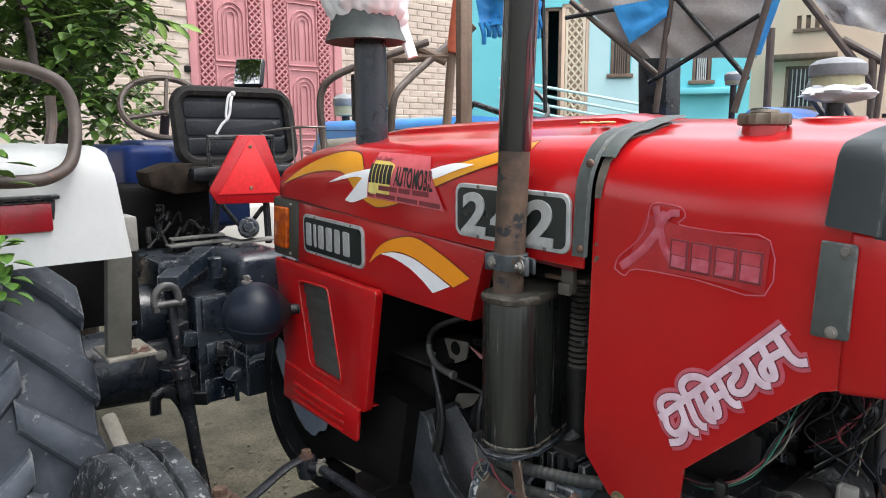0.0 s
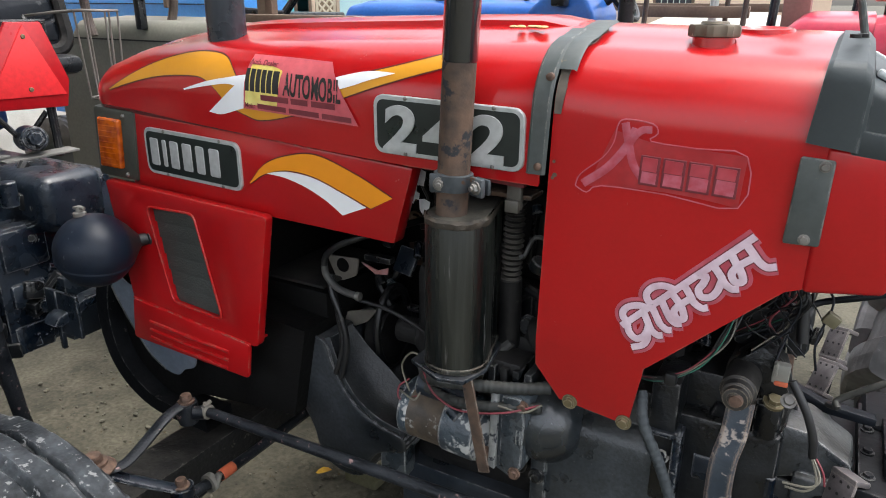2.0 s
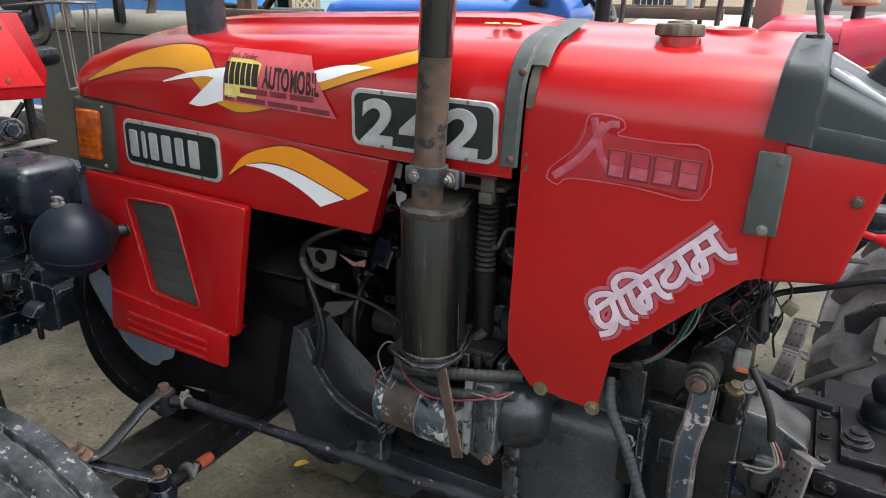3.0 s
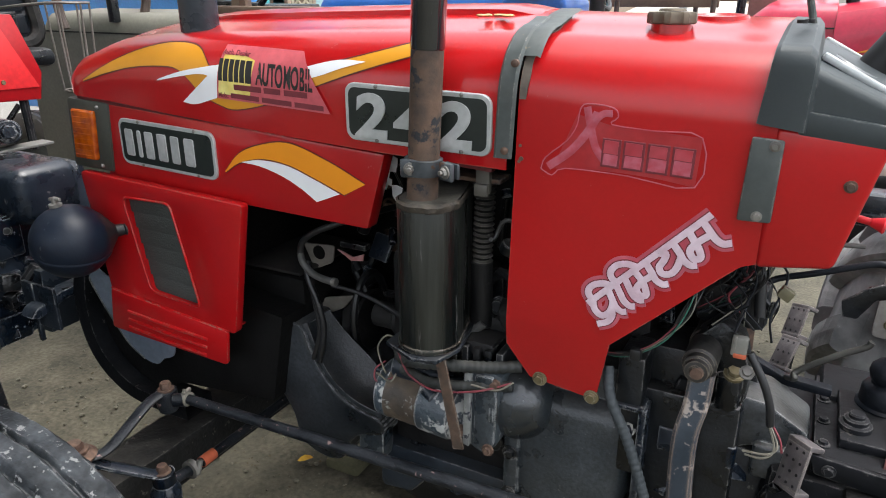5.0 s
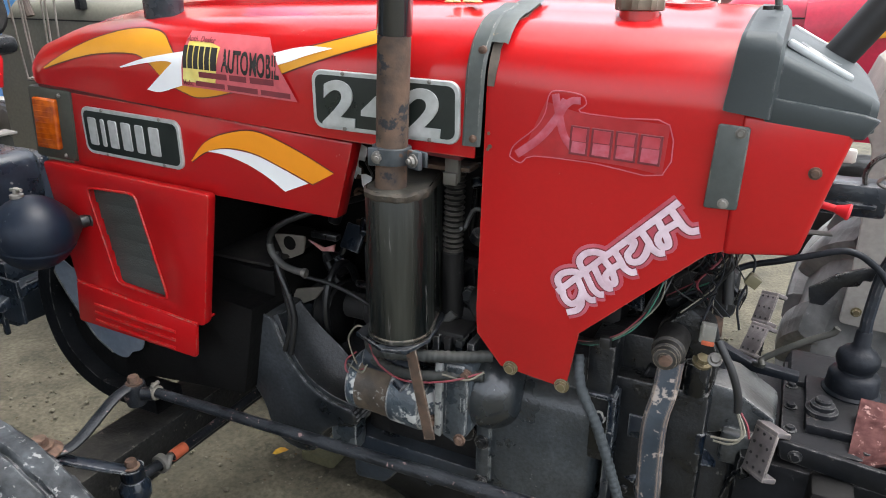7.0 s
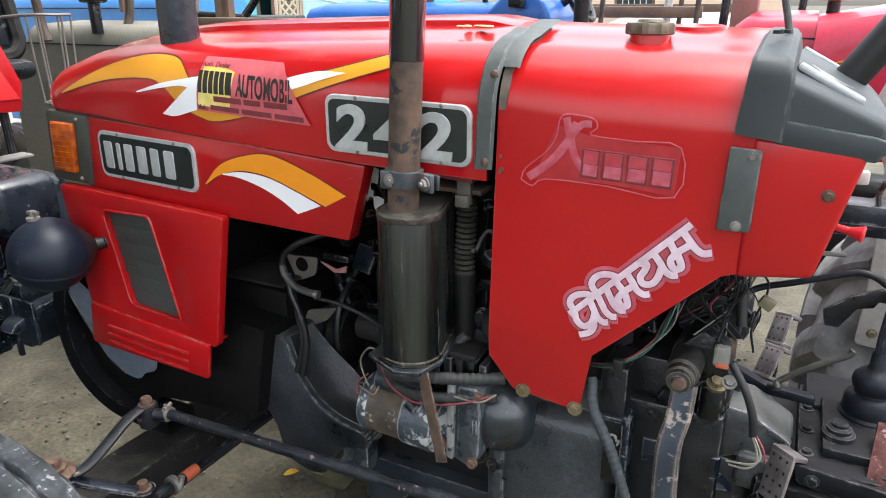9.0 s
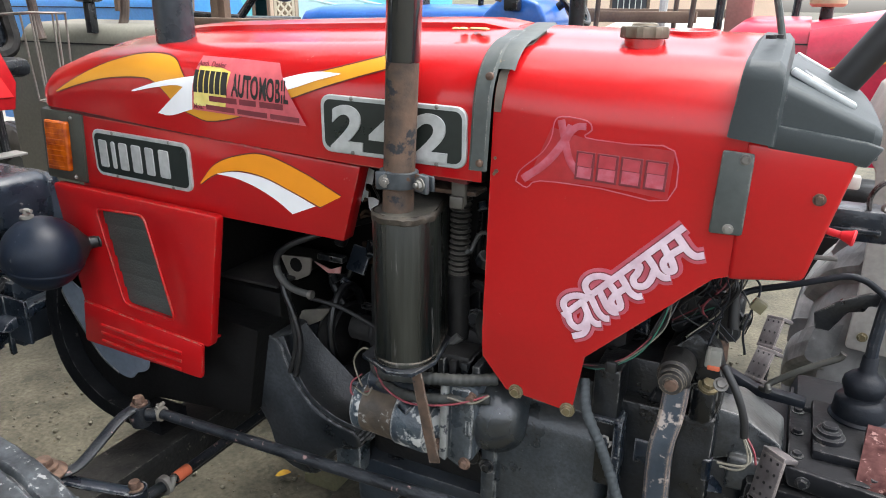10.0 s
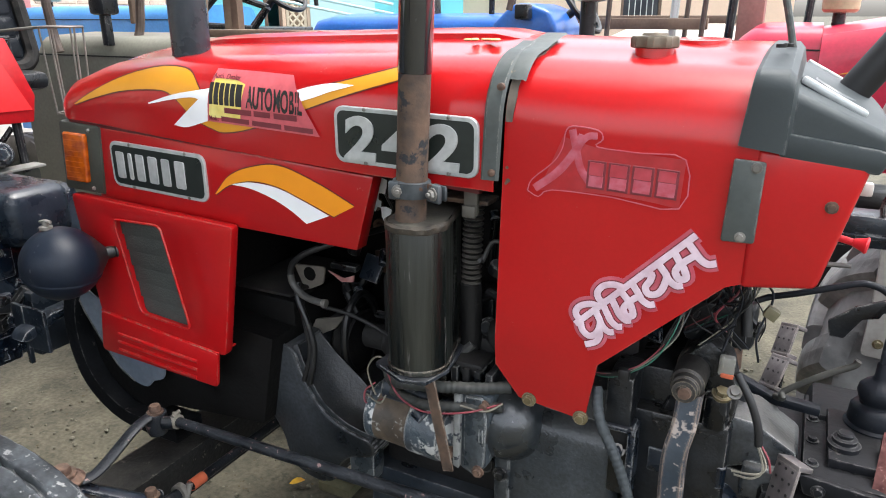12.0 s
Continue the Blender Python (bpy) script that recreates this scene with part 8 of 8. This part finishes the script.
part("orange_post", bm, ORANGE_RUST, CN, "orange painted post")
bm = B()
for p, q in (((-2.428, 2.06, 1.718), (-2.445, 2.039, 1.371)), ((-2.599, 1.843, 1.694), (-2.6, 1.842, 1.373)), ((-2.599, 1.843, 1.682), (-2.428, 2.06, 1.694)), ((-2.598, 1.844, 1.791), (-2.445, 2.04, 1.669)), ((-2.461, 2.021, 1.682), (-2.365, 2.131, 1.826))):
    cyl(bm, p, q, 0.02, seg=10)
part("timber_frame", bm, WOODY, CN)
bm = B()
box(bm, (-0.50, 2.72, 0.0), (-0.41, 2.80, 2.4), 0.008)
thing("post", bm, surf("red_brown_post", (0.20, 0.10, 0.085), (0.26, 0.15, 0.13), 8, (0.6, 0.8), bump=0.2), "red-brown square timber post standing in the yard", "post")
TL = empty("trailer", -1.0, 3.9, 0, "farm trailer with brown side boards and pale load", "trailer")
bm = B()
box(bm, (-1.24, 3.50, 1.335), (-0.70, 3.53, 1.388), 0.004)
box(bm, (-2.2, 3.8, 1.36), (-0.55, 3.84, 1.40), 0.004)
box(bm, (-2.2, 3.5, 0.75), (-0.55, 4.7, 0.85), 0.01)
part("side_board", bm, WOODY, TL)
bm = B()
s = B()
bmesh.ops.create_uvsphere(s, u_segments=30, v_segments=14, radius=1)
for v in s.verts:
    p = v.co.copy()
    v.co = Vector((-0.9, 4.2, 0.86)) + Vector((p.x * 0.7, p.y * 0.45, max(p.z, 0) * 0.52)) * (1 + 0.05 * noise.noise(p * 3))
merge(bm, s)
part("load_cover", bm, surf("cream_sheet", (0.6, 0.57, 0.48), (0.5, 0.47, 0.4), 5, (0.6, 0.8), bump=0.1), TL, "pale cream cover over the load")
for x in (-1.9, -0.95):
    front_wheel(Vector((x, 3.55, 0.365)), TL, TYRE)
for x, y, r_, m_ in ((-0.72, 3.3, 0.012, TUBE_BROWN), (-1.15, 3.3, 0.012, TUBE_BROWN), (-0.62, 3.45, 0.02, BLACK), (-0.9, 3.6, 0.02, WHITE_PAINT), (-0.84, 3.6, 0.012, TUBE_BROWN), (-0.3, 3.2, 0.015, BLACK)):
    bm = B()
    cyl(bm, (x, y, 0.7), (x + 0.04, y, 1.75), r_, seg=10)
    part("stake", bm, m_, TL)

# wrinkled pale tarpaulin further off
C2 = empty("canopy", -1.5, 4.3, 0, "pale wrinkled cloth canopy on white poles", "canopy")
sheet([(-1.873, 3.955, 2.276), (-1.171, 4.214, 2.185), (-1.227, 4.198, 1.799), (-1.64, 4.056, 1.938)], 18, 0.10, "cloth", surf("pale_cloth", (0.5, 0.49, 0.48), (0.6, 0.59, 0.57), 3, (0.7, 0.9), bump=0.2), C2)
for p, q in (((-1.734, 3.908, 2.073), (-1.4, 4.039, 1.593)), ((-1.548, 3.985, 1.829), (-1.277, 4.079, 1.643)), ((-1.411, 4.035, 1.735), (-1.395, 4.041, 1.363)), ((-1.73, 3.58, 1.871), (-1.725, 3.583, 1.366))):
    bm = B()
    cyl(bm, p, q, 0.02, seg=10)
    part("pole", bm, TUBE_BROWN, C2)

# ---- buildings ----
WX = -7.0
wall = empty("wall_west", WX, 2, 0, "pale brick wall with a pink double gate", "wall", kind="structure")
bm = B()
box(bm, (WX - 0.3, -6, 0), (WX - 0.02, 2.62, 4.6))
box(bm, (WX - 0.3, 4.28, 0), (WX - 0.02, 6.35, 4.6))
box(bm, (WX - 0.3, 2.62, 3.6), (WX - 0.02, 4.28, 4.6))
part("mortar_bed", bm, MORTAR, wall)
bricks = []
for k in range(3):
    b = B()
    box(b, (0, 0, 0), (0.03 + 0.004 * k, 0.215, 0.062), 0.004, None, 1)
    me = bpy.data.meshes.new("brick")
    b.to_mesh(me)
    b.free()
    me.materials.append(BRICK)
    bricks.append(me)
for y0, y1 in ((1.7, 2.6), (4.3, 6.3)):
    r = 0
    z = 1.30
    while z < 2.95:
        y = y0 + (0.1 if r % 2 else 0)
        while y < y1 - 0.2:
            o = new("brick", random.choice(bricks))
            o.parent = wall
            o.matrix_basis = Matrix.Translation((WX - 0.046 + 0.004 * random.random() - WX, y - 2 + 0.004 * random.random(), z))
            y += 0.228
        z += 0.0745
        r += 1
bm = B()
box(bm, (WX + 0.02, 2.35, -0.02), (WX + 0.40, 4.6, 0.64), 0.012)
thing("step", bm, surf("whitewashed_step", (0.50, 0.485, 0.45), (0.40, 0.385, 0.35), 5, (0.8, 0.95), bump=0.2), "whitewashed masonry step below the pink gate", "step", kind="structure")
bm = B()
# near-black block stands for the dark of a hole in the wall
box(bm, (WX - 0.03, 2.545, 1.97), (WX + 0.012, 2.60, 2.03), 0.003)
part("socket_hole", bm, VOID, wall)
GATE = empty("gate", WX, 3.45, 0, "tall pink sheet-metal double gate with lattice strips and arched panels", "gate")
for s_, y0, y1 in ((0, 2.66, 3.43), (1, 3.47, 4.24)):
    bm = B()
    box(bm, (WX - 0.06, y0, 0.05), (WX - 0.02, y1, 3.5), 0.005)
    leaf = part("leaf", bm, PINK_PAINT, GATE)
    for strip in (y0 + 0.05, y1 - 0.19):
        # backing in the darker pink: shade between the bars is its colour
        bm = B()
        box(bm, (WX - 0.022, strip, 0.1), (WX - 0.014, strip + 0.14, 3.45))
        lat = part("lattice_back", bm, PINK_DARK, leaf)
        bm = B()
        z = 0.9
        while z < 3.4:
            for d_ in (1, -1):
                a = Vector((WX - 0.010, strip + (0 if d_ > 0 else 0.14), z))
                b = Vector((WX - 0.010, strip + (0.14 if d_ > 0 else 0), z + 0.14))
                cyl(bm, a, b, 0.011, seg=6)
            z += 0.07
        part("lattice", bm, PINK_PAINT, leaf)
    for z0, z1 in ((0.5, 1.3), (1.36, 2.05), (2.1, 2.75), (2.8, 3.4)):
        ya, yb = y0 + 0.21, y1 - 0.21
        yc_ = (ya + yb) / 2
        bm = B()
        tube(bm, [(WX - 0.012, ya, z0), (WX - 0.012, yb, z0), (WX - 0.012, yb, z1), (WX - 0.012, ya, z1), (WX - 0.012, ya, z0)], 0.012, 6, 1)
        for k, rr_ in enumerate((0.13, 0.085, 0.04)):
            arch = [(WX - 0.012, yc_ - rr_, z0 + 0.06)] + [(WX - 0.012, yc_ - rr_ * math.cos(a), z1 - 0.2 + rr_ * math.sin(a)) for a in [math.pi * q / 8 for q in range(9)]] + [(WX - 0.012, yc_ + rr_, z0 + 0.06)]
            tube(bm, arch, 0.008, 6, 1)
        part("arched_panel", bm, PINK_PAINT, leaf)
bm = B()
box(bm, (WX - 0.05, 3.42, 0.05), (WX + 0.0, 3.48, 3.5), 0.004)
box(bm, (WX - 0.05, 4.24, 0.0), (WX + 0.01, 4.34, 3.6), 0.01)
box(bm, (WX - 0.06, 2.60, 0.0), (WX + 0.0, 2.68, 3.6), 0.008)
part("gate_frame", bm, PINK_PAINT, GATE)


def facade(name, a, b, z1, material, label, openings, deep=4.0):
    """A house front from a to b (x, y) with real openings (start, end, sill, head along the front), depth and a parapet."""
    a, b = Vector((a[0], a[1], 0)), Vector((b[0], b[1], 0))
    u_ = (b - a).normalized()
    back = Vector((u_.y, -u_.x, 0))
    if back.dot(a) < 0:
        back = -back
    ln = (b - a).length
    t = empty(name, a.x, a.y, 0, label, "house")
    m = Matrix(((u_.x, back.x, 0, a.x), (u_.y, back.y, 0, a.y), (0, 0, 1, 0), (0, 0, 0, 1)))
    bm = B()
    xs2 = sorted({0.0, ln, *[o[0] for o in openings], *[o[1] for o in openings]})
    for p, q in zip(xs2, xs2[1:]):
        holes = sorted([(o[2], o[3]) for o in openings if o[0] <= p + 1e-6 and o[1] >= q - 1e-6])
        z = 0.0
        for lo, hi in holes + [(z1, z1)]:
            if lo > z:
                box(bm, (p, 0, z), (q, 0.25, lo), 0, m)
            z = hi
    box(bm, (0, 0.25, 0), (0.2, deep, z1), 0, m)
    box(bm, (ln - 0.2, 0.25, 0), (ln, deep, z1), 0, m)
    box(bm, (0, 0.25, z1 - 0.2), (ln, deep, z1), 0, m)
    box(bm, (0, deep - 0.2, 0), (ln, deep, z1), 0, m)
    part("wall", bm, material, t)
    bm = B()
    box(bm, (-0.1, -0.12, z1), (ln + 0.1, 0.3, z1 + 0.35), 0.02, m)
    part("parapet", bm, material, t)
    for p, q, lo, hi, kind_ in openings:
        bm = B()
        for x in (p, q - 0.06):
            box(bm, (x, 0.02, lo), (x + 0.06, 0.12, hi), 0.004, m)
        box(bm, (p, 0.02, hi - 0.06), (q, 0.12, hi), 0.004, m)
        box(bm, (p - 0.06, -0.08, lo - 0.07), (q + 0.06, 0.1, lo), 0.006, m)
        win = part("window" if kind_ not in ("door", "open") else "door", bm, WOODY if kind_ != "door" else CREAM, t)
        if kind_ == "open":
            continue
        bm = B()
        if kind_ == "door":
            box(bm, (p + 0.06, 0.05, lo), (q - 0.06, 0.08, hi - 0.06), 0.004, m)
            part("door_leaf", bm, surf("carved_cream_" + name, (0.26, 0.19, 0.13), (0.33, 0.25, 0.17), 9, (0.5, 0.7)), win)
            bm = B()
            for x in (p + 0.07, q - 0.12):
                box(bm, (x, 0.035, lo), (x + 0.05, 0.055, hi - 0.08), 0.003, m)
            z = lo + 0.1
            while z < hi - 0.3:
                for d_ in (1, -1):
                    cyl(bm, m @ Vector((p + 0.12 if d_ > 0 else q - 0.12, 0.045, z)), m @ Vector((q - 0.12 if d_ > 0 else p + 0.12, 0.045, z + 0.32)), 0.020, seg=6)
                z += 0.16
            part("carving", bm, surf("carved_cream", (0.62, 0.53, 0.40), (0.70, 0.62, 0.49), 9, (0.5, 0.7)), win)["kind"] = "stuff"
        else:
            box(bm, (p + 0.06, 0.09, lo), (q - 0.06, 0.10, hi - 0.06), 0, m)
            part("pane", bm, GLASSY, win)
            for k in range(1, 6):
                x = p + 0.06 + (q - p - 0.12) * k / 6
                bm = B()
                cyl(bm, m @ Vector((x, 0.04, lo)), m @ Vector((x, 0.04, hi - 0.06)), 0.012, seg=6)
                part("grille_bar", bm, WHITE_PAINT if kind_ == "bars" else WOODY, win)
    return t, m


# along the aqua front, metres from its left end
aqua, am = facade("house", (-11.6, 8.5), (-6.3, 12.47), 5.2, AQUA, "aqua-painted village house with a carved cream door", [(2.93, 3.25, 0.3, 3.70, "open"), (3.25, 3.76, 0.3, 3.75, "door"), (4.16, 4.52, 2.45, 3.25, "window"), (5.62, 5.95, 2.3, 2.85, "bars")])
bm = B()
for x0_, x1_, z0_, z1_ in ((3.76, 4.14, 0.3, 5.0), (4.54, 4.95, 0.3, 5.0), (4.14, 4.54, 0.3, 2.36), (4.14, 4.54, 3.27, 5.0)):
    box(bm, (x0_, -0.02, z0_), (x1_, 0.02, z1_), 0, am)
part("pale_panel", bm, AQUA_PALE, aqua)
bm = B()
box(bm, (5.3, -0.25, 2.05), (6.3, 0.0, 2.16), 0.01, am)
part("ledge", bm, AQUA, aqua)
bm = B()
box(bm, (0.6, -0.2, 1.2), (0.9, 0.0, 4.9), 0.01, am)
part("pilaster", bm, AQUA, aqua)
bm = B()
for k in range(4):
    cyl(bm, am @ Vector((2.2, -0.9, 2.35 - 0.16 * k)), am @ Vector((5.2, -0.9, 1.75 - 0.16 * k)), 0.025, seg=8)
part("stair_rail", bm, AQUA_PALE, aqua)
cream, cm_ = facade("house", (-8.2, 14.98), (-0.8, 17.9), 5.6, CREAM, "cream-painted house with a barred window and small vents", [(1.25, 1.85, 1.9, 2.75, "bars")] + [(1.40 + 0.17 * k, 1.49 + 0.17 * k, 3.50, 3.78, "vent") for k in range(4)] + [(4.2, 5.1, 1.3, 2.6, "bars")])
bm = B()
box(bm, (0.95, -0.6, 2.85), (2.2, 0.0, 2.95), 0.01, cm_)
part("sunshade", bm, WOODY, cream)

# ---- tree ----
TREE = empty("tree", -4.0, 0.9, 0, "leafy green tree with drooping compound leaves over the yard", "tree")
bm = B()
for pts, r_ in (([(-4.0, 0.80, -0.05), (-4.0, 0.80, 0.9), (-3.98, 0.80, 1.5), (-3.95, 0.84, 1.8), (-3.9, 0.78, 2.4), (-3.9, 0.8, 3.2)], 0.085), ([(-3.9, 0.85, 1.6), (-3.6, 0.6, 1.9), (-3.3, 0.3, 2.1), (-2.9, 0.1, 2.0)], 0.03), ([(-3.9, 0.85, 1.7), (-3.7, 1.1, 2.0), (-3.4, 1.3, 2.15), (-3.1, 1.4, 2.0)], 0.025), ([(-3.85, 0.9, 2.2), (-3.6, 0.9, 2.45), (-3.2, 0.8, 2.4)], 0.02), ([(-3.6, 0.6, 1.9), (-3.2, 0.55, 1.75), (-2.9, 0.5, 1.55)], 0.015)):
    tube(bm, pts, r_, 10, 6)
part("trunk", bm, BARK, TREE)
rl = random.Random(11)


def leaf_verts(bm, p, d, up, ln, wd):
    """One pointed, slightly folded leaf."""
    d = d.normalized()
    side = d.cross(up).normalized()
    nrm = side.cross(d)
    pts = [p, p + d * ln * 0.22 + side * wd * 0.75 + nrm * wd * 0.2, p + d * ln * 0.5 + side * wd + nrm * wd * 0.3, p + d * ln * 0.80 + side * wd * 0.66 + nrm * wd * 0.1, p + d * ln - nrm * ln * 0.08, p + d * ln * 0.80 - side * wd * 0.66 + nrm * wd * 0.1, p + d * ln * 0.5 - side * wd + nrm * wd * 0.3, p + d * ln * 0.22 - side * wd * 0.75 + nrm * wd * 0.2]
    v = [bm.verts.new(q) for q in pts]
    mid = bm.verts.new(p + d * ln * 0.5 - nrm * wd * 0.1)
    for a, b in ((0, 1), (1, 2), (2, 3), (3, 4), (4, 5), (5, 6), (6, 7), (7, 0)):
        bm.faces.new((v[a], v[b], mid))


def spray(bm, p, d, n_, ln, wide=0.24):
    """A compound leaf: paired leaflets along a drooping stalk."""
    d = d.normalized()
    up = Vector((0, 0, 1))
    side = d.cross(up).normalized()
    for k in range(n_):
        q = p + d * (ln * 0.45 * k) - up * (0.07 * k * k * ln)
        for s_ in (-1, 1):
            dd = d * 0.5 + side * s_ + Vector((rl.uniform(-0.3, 0.3), rl.uniform(-0.3, 0.3), rl.uniform(-0.5, 0.1)))
            leaf_verts(bm, q, dd, up + Vector((rl.uniform(-0.4, 0.4), rl.uniform(-0.4, 0.4), 0)), ln * rl.uniform(0.8, 1.2), ln * wide)
    leaf_verts(bm, p + d * (ln * 0.45 * n_) - up * (0.07 * n_ * n_ * ln), d, up, ln, ln * wide)


FOLIAGE = FOIL
nt = FOLIAGE.node_tree
nt.nodes["Principled BSDF"].inputs["Transmission Weight"].default_value = 0.0
bm = B()
for k in range(2300):
    x = -3.0 - 1.8 * rl.random()
    p = Vector((x, 0.22 * -x + rl.gauss(0, 0.50), 1.40 + 0.95 * rl.random() ** 0.8))
    lim = -0.335 * x
    if p.y > lim or (p.y > lim - 0.25 and rl.random() < 0.55) or noise.noise(p * 2.6) < -0.08:
        continue
    spray(bm, p, Vector((rl.uniform(-0.4, 1), rl.uniform(-1, 0.8), rl.uniform(-0.7, 0.2))), rl.choice((2, 3, 4)), rl.uniform(0.04, 0.085), 0.30)
for k in range(700):
    p = Vector((-4.0 - 1.0 * rl.random(), 0.4 + rl.gauss(0, 0.7), 2.9 + rl.gauss(0, 0.45)))
    if p.y < -0.335 * p.x and p.z > 2.25:
        spray(bm, p, Vector((rl.uniform(-1, 1), rl.uniform(-1, 1), rl.uniform(-0.7, 0.3))), 2, rl.uniform(0.08, 0.13))
tagged(part("crown", bm, FOLIAGE, TREE, "dense green leaves", 80), kind="stuff")
bm = B()
for p, d, ln in (((-3.2, 1.04, 1.85), (0.1, 0.25, -0.75), 0.10), ((-3.2, 1.06, 1.85), (0.1, 0.6, -0.35), 0.12), ((-3.2, 1.10, 1.84), (0.1, 0.65, -0.55), 0.11), ((-3.2, 1.14, 1.835), (0.1, 0.8, -0.2), 0.10), ((-3.2, 1.00, 1.86), (0.1, -0.2, -0.8), 0.09), ((-3.2, 1.10, 1.66), (0.1, 0.12, -0.6), 0.085), ((-3.2, 1.06, 1.70), (0.1, 0.6, -0.4), 0.08), ((-3.2, 1.05, 1.74), (0.1, 0.8, -0.3), 0.08)):
    leaf_verts(bm, Vector(p), Vector(d), Vector((0.8, 0.1, 0.6)), ln, ln * 0.2)
tube(bm, [(-3.3, 0.55, 1.80), (-3.25, 0.85, 1.87), (-3.2, 1.04, 1.852), (-3.2, 1.14, 1.835)], 0.004, 6, 5)
tube(bm, [(-3.3, 0.7, 1.80), (-3.22, 0.95, 1.76), (-3.2, 1.10, 1.66)], 0.003, 6, 5)
part("sprig", bm, surf("young_foliage", (0.10, 0.20, 0.025), (0.20, 0.31, 0.05), 9, (0.4, 0.55), bump=0.05), TREE, "yellow-green young leaves at the branch tip", 80)
# unseen tree: the mirror reflects its leaves, crown spread to shade the left side
T2 = empty("tree", -1.6, -1.9, 0, "unseen leafy tree beside the yard wall, crown set over the mudguard for shade", "tree")
bm = B()
for pts, r_ in (([(-1.6, -1.9, -0.05), (-1.62, -1.88, 1.0), (-1.66, -1.8, 2.0), (-1.7, -1.7, 3.0), (-1.75, -1.6, 3.9)], 0.085), ([(-1.64, -1.85, 1.7), (-1.5, -1.5, 2.3), (-1.4, -1.1, 2.8), (-1.5, -0.6, 3.1)], 0.035), ([(-1.66, -1.8, 2.0), (-2.0, -1.5, 2.6), (-2.4, -1.0, 3.0), (-2.6, -0.4, 3.2)], 0.035), ([(-1.7, -1.7, 2.8), (-1.9, -1.2, 3.3), (-2.0, -0.5, 3.6)], 0.03)):
    tube(bm, pts, r_, 10, 6)
part("trunk", bm, BARK, T2)
bm = B()
for k in range(1500):
    p = Vector((-2.0 + rl.gauss(0, 0.65), -0.55 + rl.gauss(0, 0.75), 3.0 + rl.gauss(0, 0.40)))
    if p.z < 2.3 or p.y > 1.1:
        continue
    spray(bm, p, Vector((rl.uniform(-1, 1), rl.uniform(-1, 1), rl.uniform(-0.7, 0.2))), 2, rl.uniform(0.08, 0.13))
tagged(part("crown", bm, FOLIAGE, T2, "dense green leaves", 80), kind="stuff")
SH = empty("shrub", -1.75, 0.02, 0, "bright green shoots with oval leaflets beside the white mudguard", "shrub")
bm = B()
for p, d, n_, ln, wd in (((-1.376, 0.109, 1.375), (0.2, 0.9, -0.05), 3, 0.045, 0.22), ((-1.357, 0.1, 1.344), (0.2, 0.9, -0.1), 3, 0.046, 0.22), ((-1.337, 0.099, 1.313), (0.2, 0.9, -0.12), 3, 0.045, 0.22),
                         ((-1.296, 0.100, 1.203), (0.2, 0.9, 0.02), 3, 0.030, 0.40), ((-1.286, 0.105, 1.184), (0.2, 0.8, -0.2), 3, 0.032, 0.42), ((-1.295, 0.105, 1.162), (0.2, 0.8, -0.3), 3, 0.032, 0.42), ((-1.284, 0.115, 1.146), (0.2, 0.7, -0.5), 3, 0.030, 0.42), ((-1.287, 0.092, 1.130), (0.2, 0.7, -0.3), 3, 0.030, 0.42), ((-1.290, 0.100, 1.190), (0.3, 0.7, 0.15), 3, 0.028, 0.42)):
    spray(bm, Vector(p), Vector(d), n_, ln, wd)
tagged(part("leaves", bm, surf("bright_foliage", (0.045, 0.12, 0.016), (0.11, 0.23, 0.035), 9, (0.4, 0.55), bump=0.05), SH, "", 80), kind="stuff")
bm = B()
tube(bm, [(-1.80, -0.15, 0.0), (-1.75, -0.12, 0.6), (-1.68, -0.10, 1.1), (-1.62, -0.05, 1.4)], 0.012, 8)
part("stem", bm, BARK, SH)

# ---- litter on the ground ----
bm = B()
for k in range(3600):
    x, y = rl.uniform(-2.8, 0.1), rl.uniform(0.4, 2.9)
    ball(bm, (x, y, -0.003), 0.0015 + 0.0095 * rl.random() ** 4, 6, (1, rl.uniform(0.6, 1), 0.6))
thing("pebbles", bm, STONE, "scattered small pale pebbles on the dusty ground", "pebbles", kind="stuff")
bm = B()
for k in range(900):
    x, y = rl.uniform(-2.6, 0.1), rl.uniform(0.5, 2.6)
    a, s_ = rl.uniform(0, 6.28), rl.uniform(0.004, 0.013)
    leaf_verts(bm, Vector((x, y, -0.002)), Vector((math.cos(a), math.sin(a), rl.uniform(0.0, 0.5))), Vector((0.2, 0, 1)), s_, s_ * 0.4)
thing("leaf_litter", bm, surf("dry_litter", (0.028, 0.022, 0.013), (0.10, 0.075, 0.035), 40, (0.7, 0.9)), "brown crumbs of dry leaf scattered on the ground", "litter", kind="stuff", angle=80)
for px_, ang, s_ in (((-1.497, 1.259), 0.6, 0.03), ((-2.62, 1.62), 1.2, 0.022), ((-2.5, 2.2), 2.2, 0.02), ((-1.2, 1.5), 0.2, 0.02)):
    bm = B()
    leaf_verts(bm, Vector((px_[0], px_[1], 0.012)), Vector((math.cos(ang), math.sin(ang), 0.25)), Vector((0.2, 0, 1)), s_ * 1.7, s_ * 0.45)
    thing("fallen_leaf", bm, LEAF_Y, "yellow fallen leaf lying on the ground", "leaf", "fallen leaves", angle=80)
bm = B()
box(bm, (-1.42, 1.30, -0.02), (-1.30, 1.38, 0.022), 0.01, None)
thing("stone", bm, surf("mossy_stone", (0.10, 0.10, 0.055), (0.16, 0.15, 0.09), 12, (0.8, 0.95), bump=0.4), "flat mossy stone on the ground", "stone")
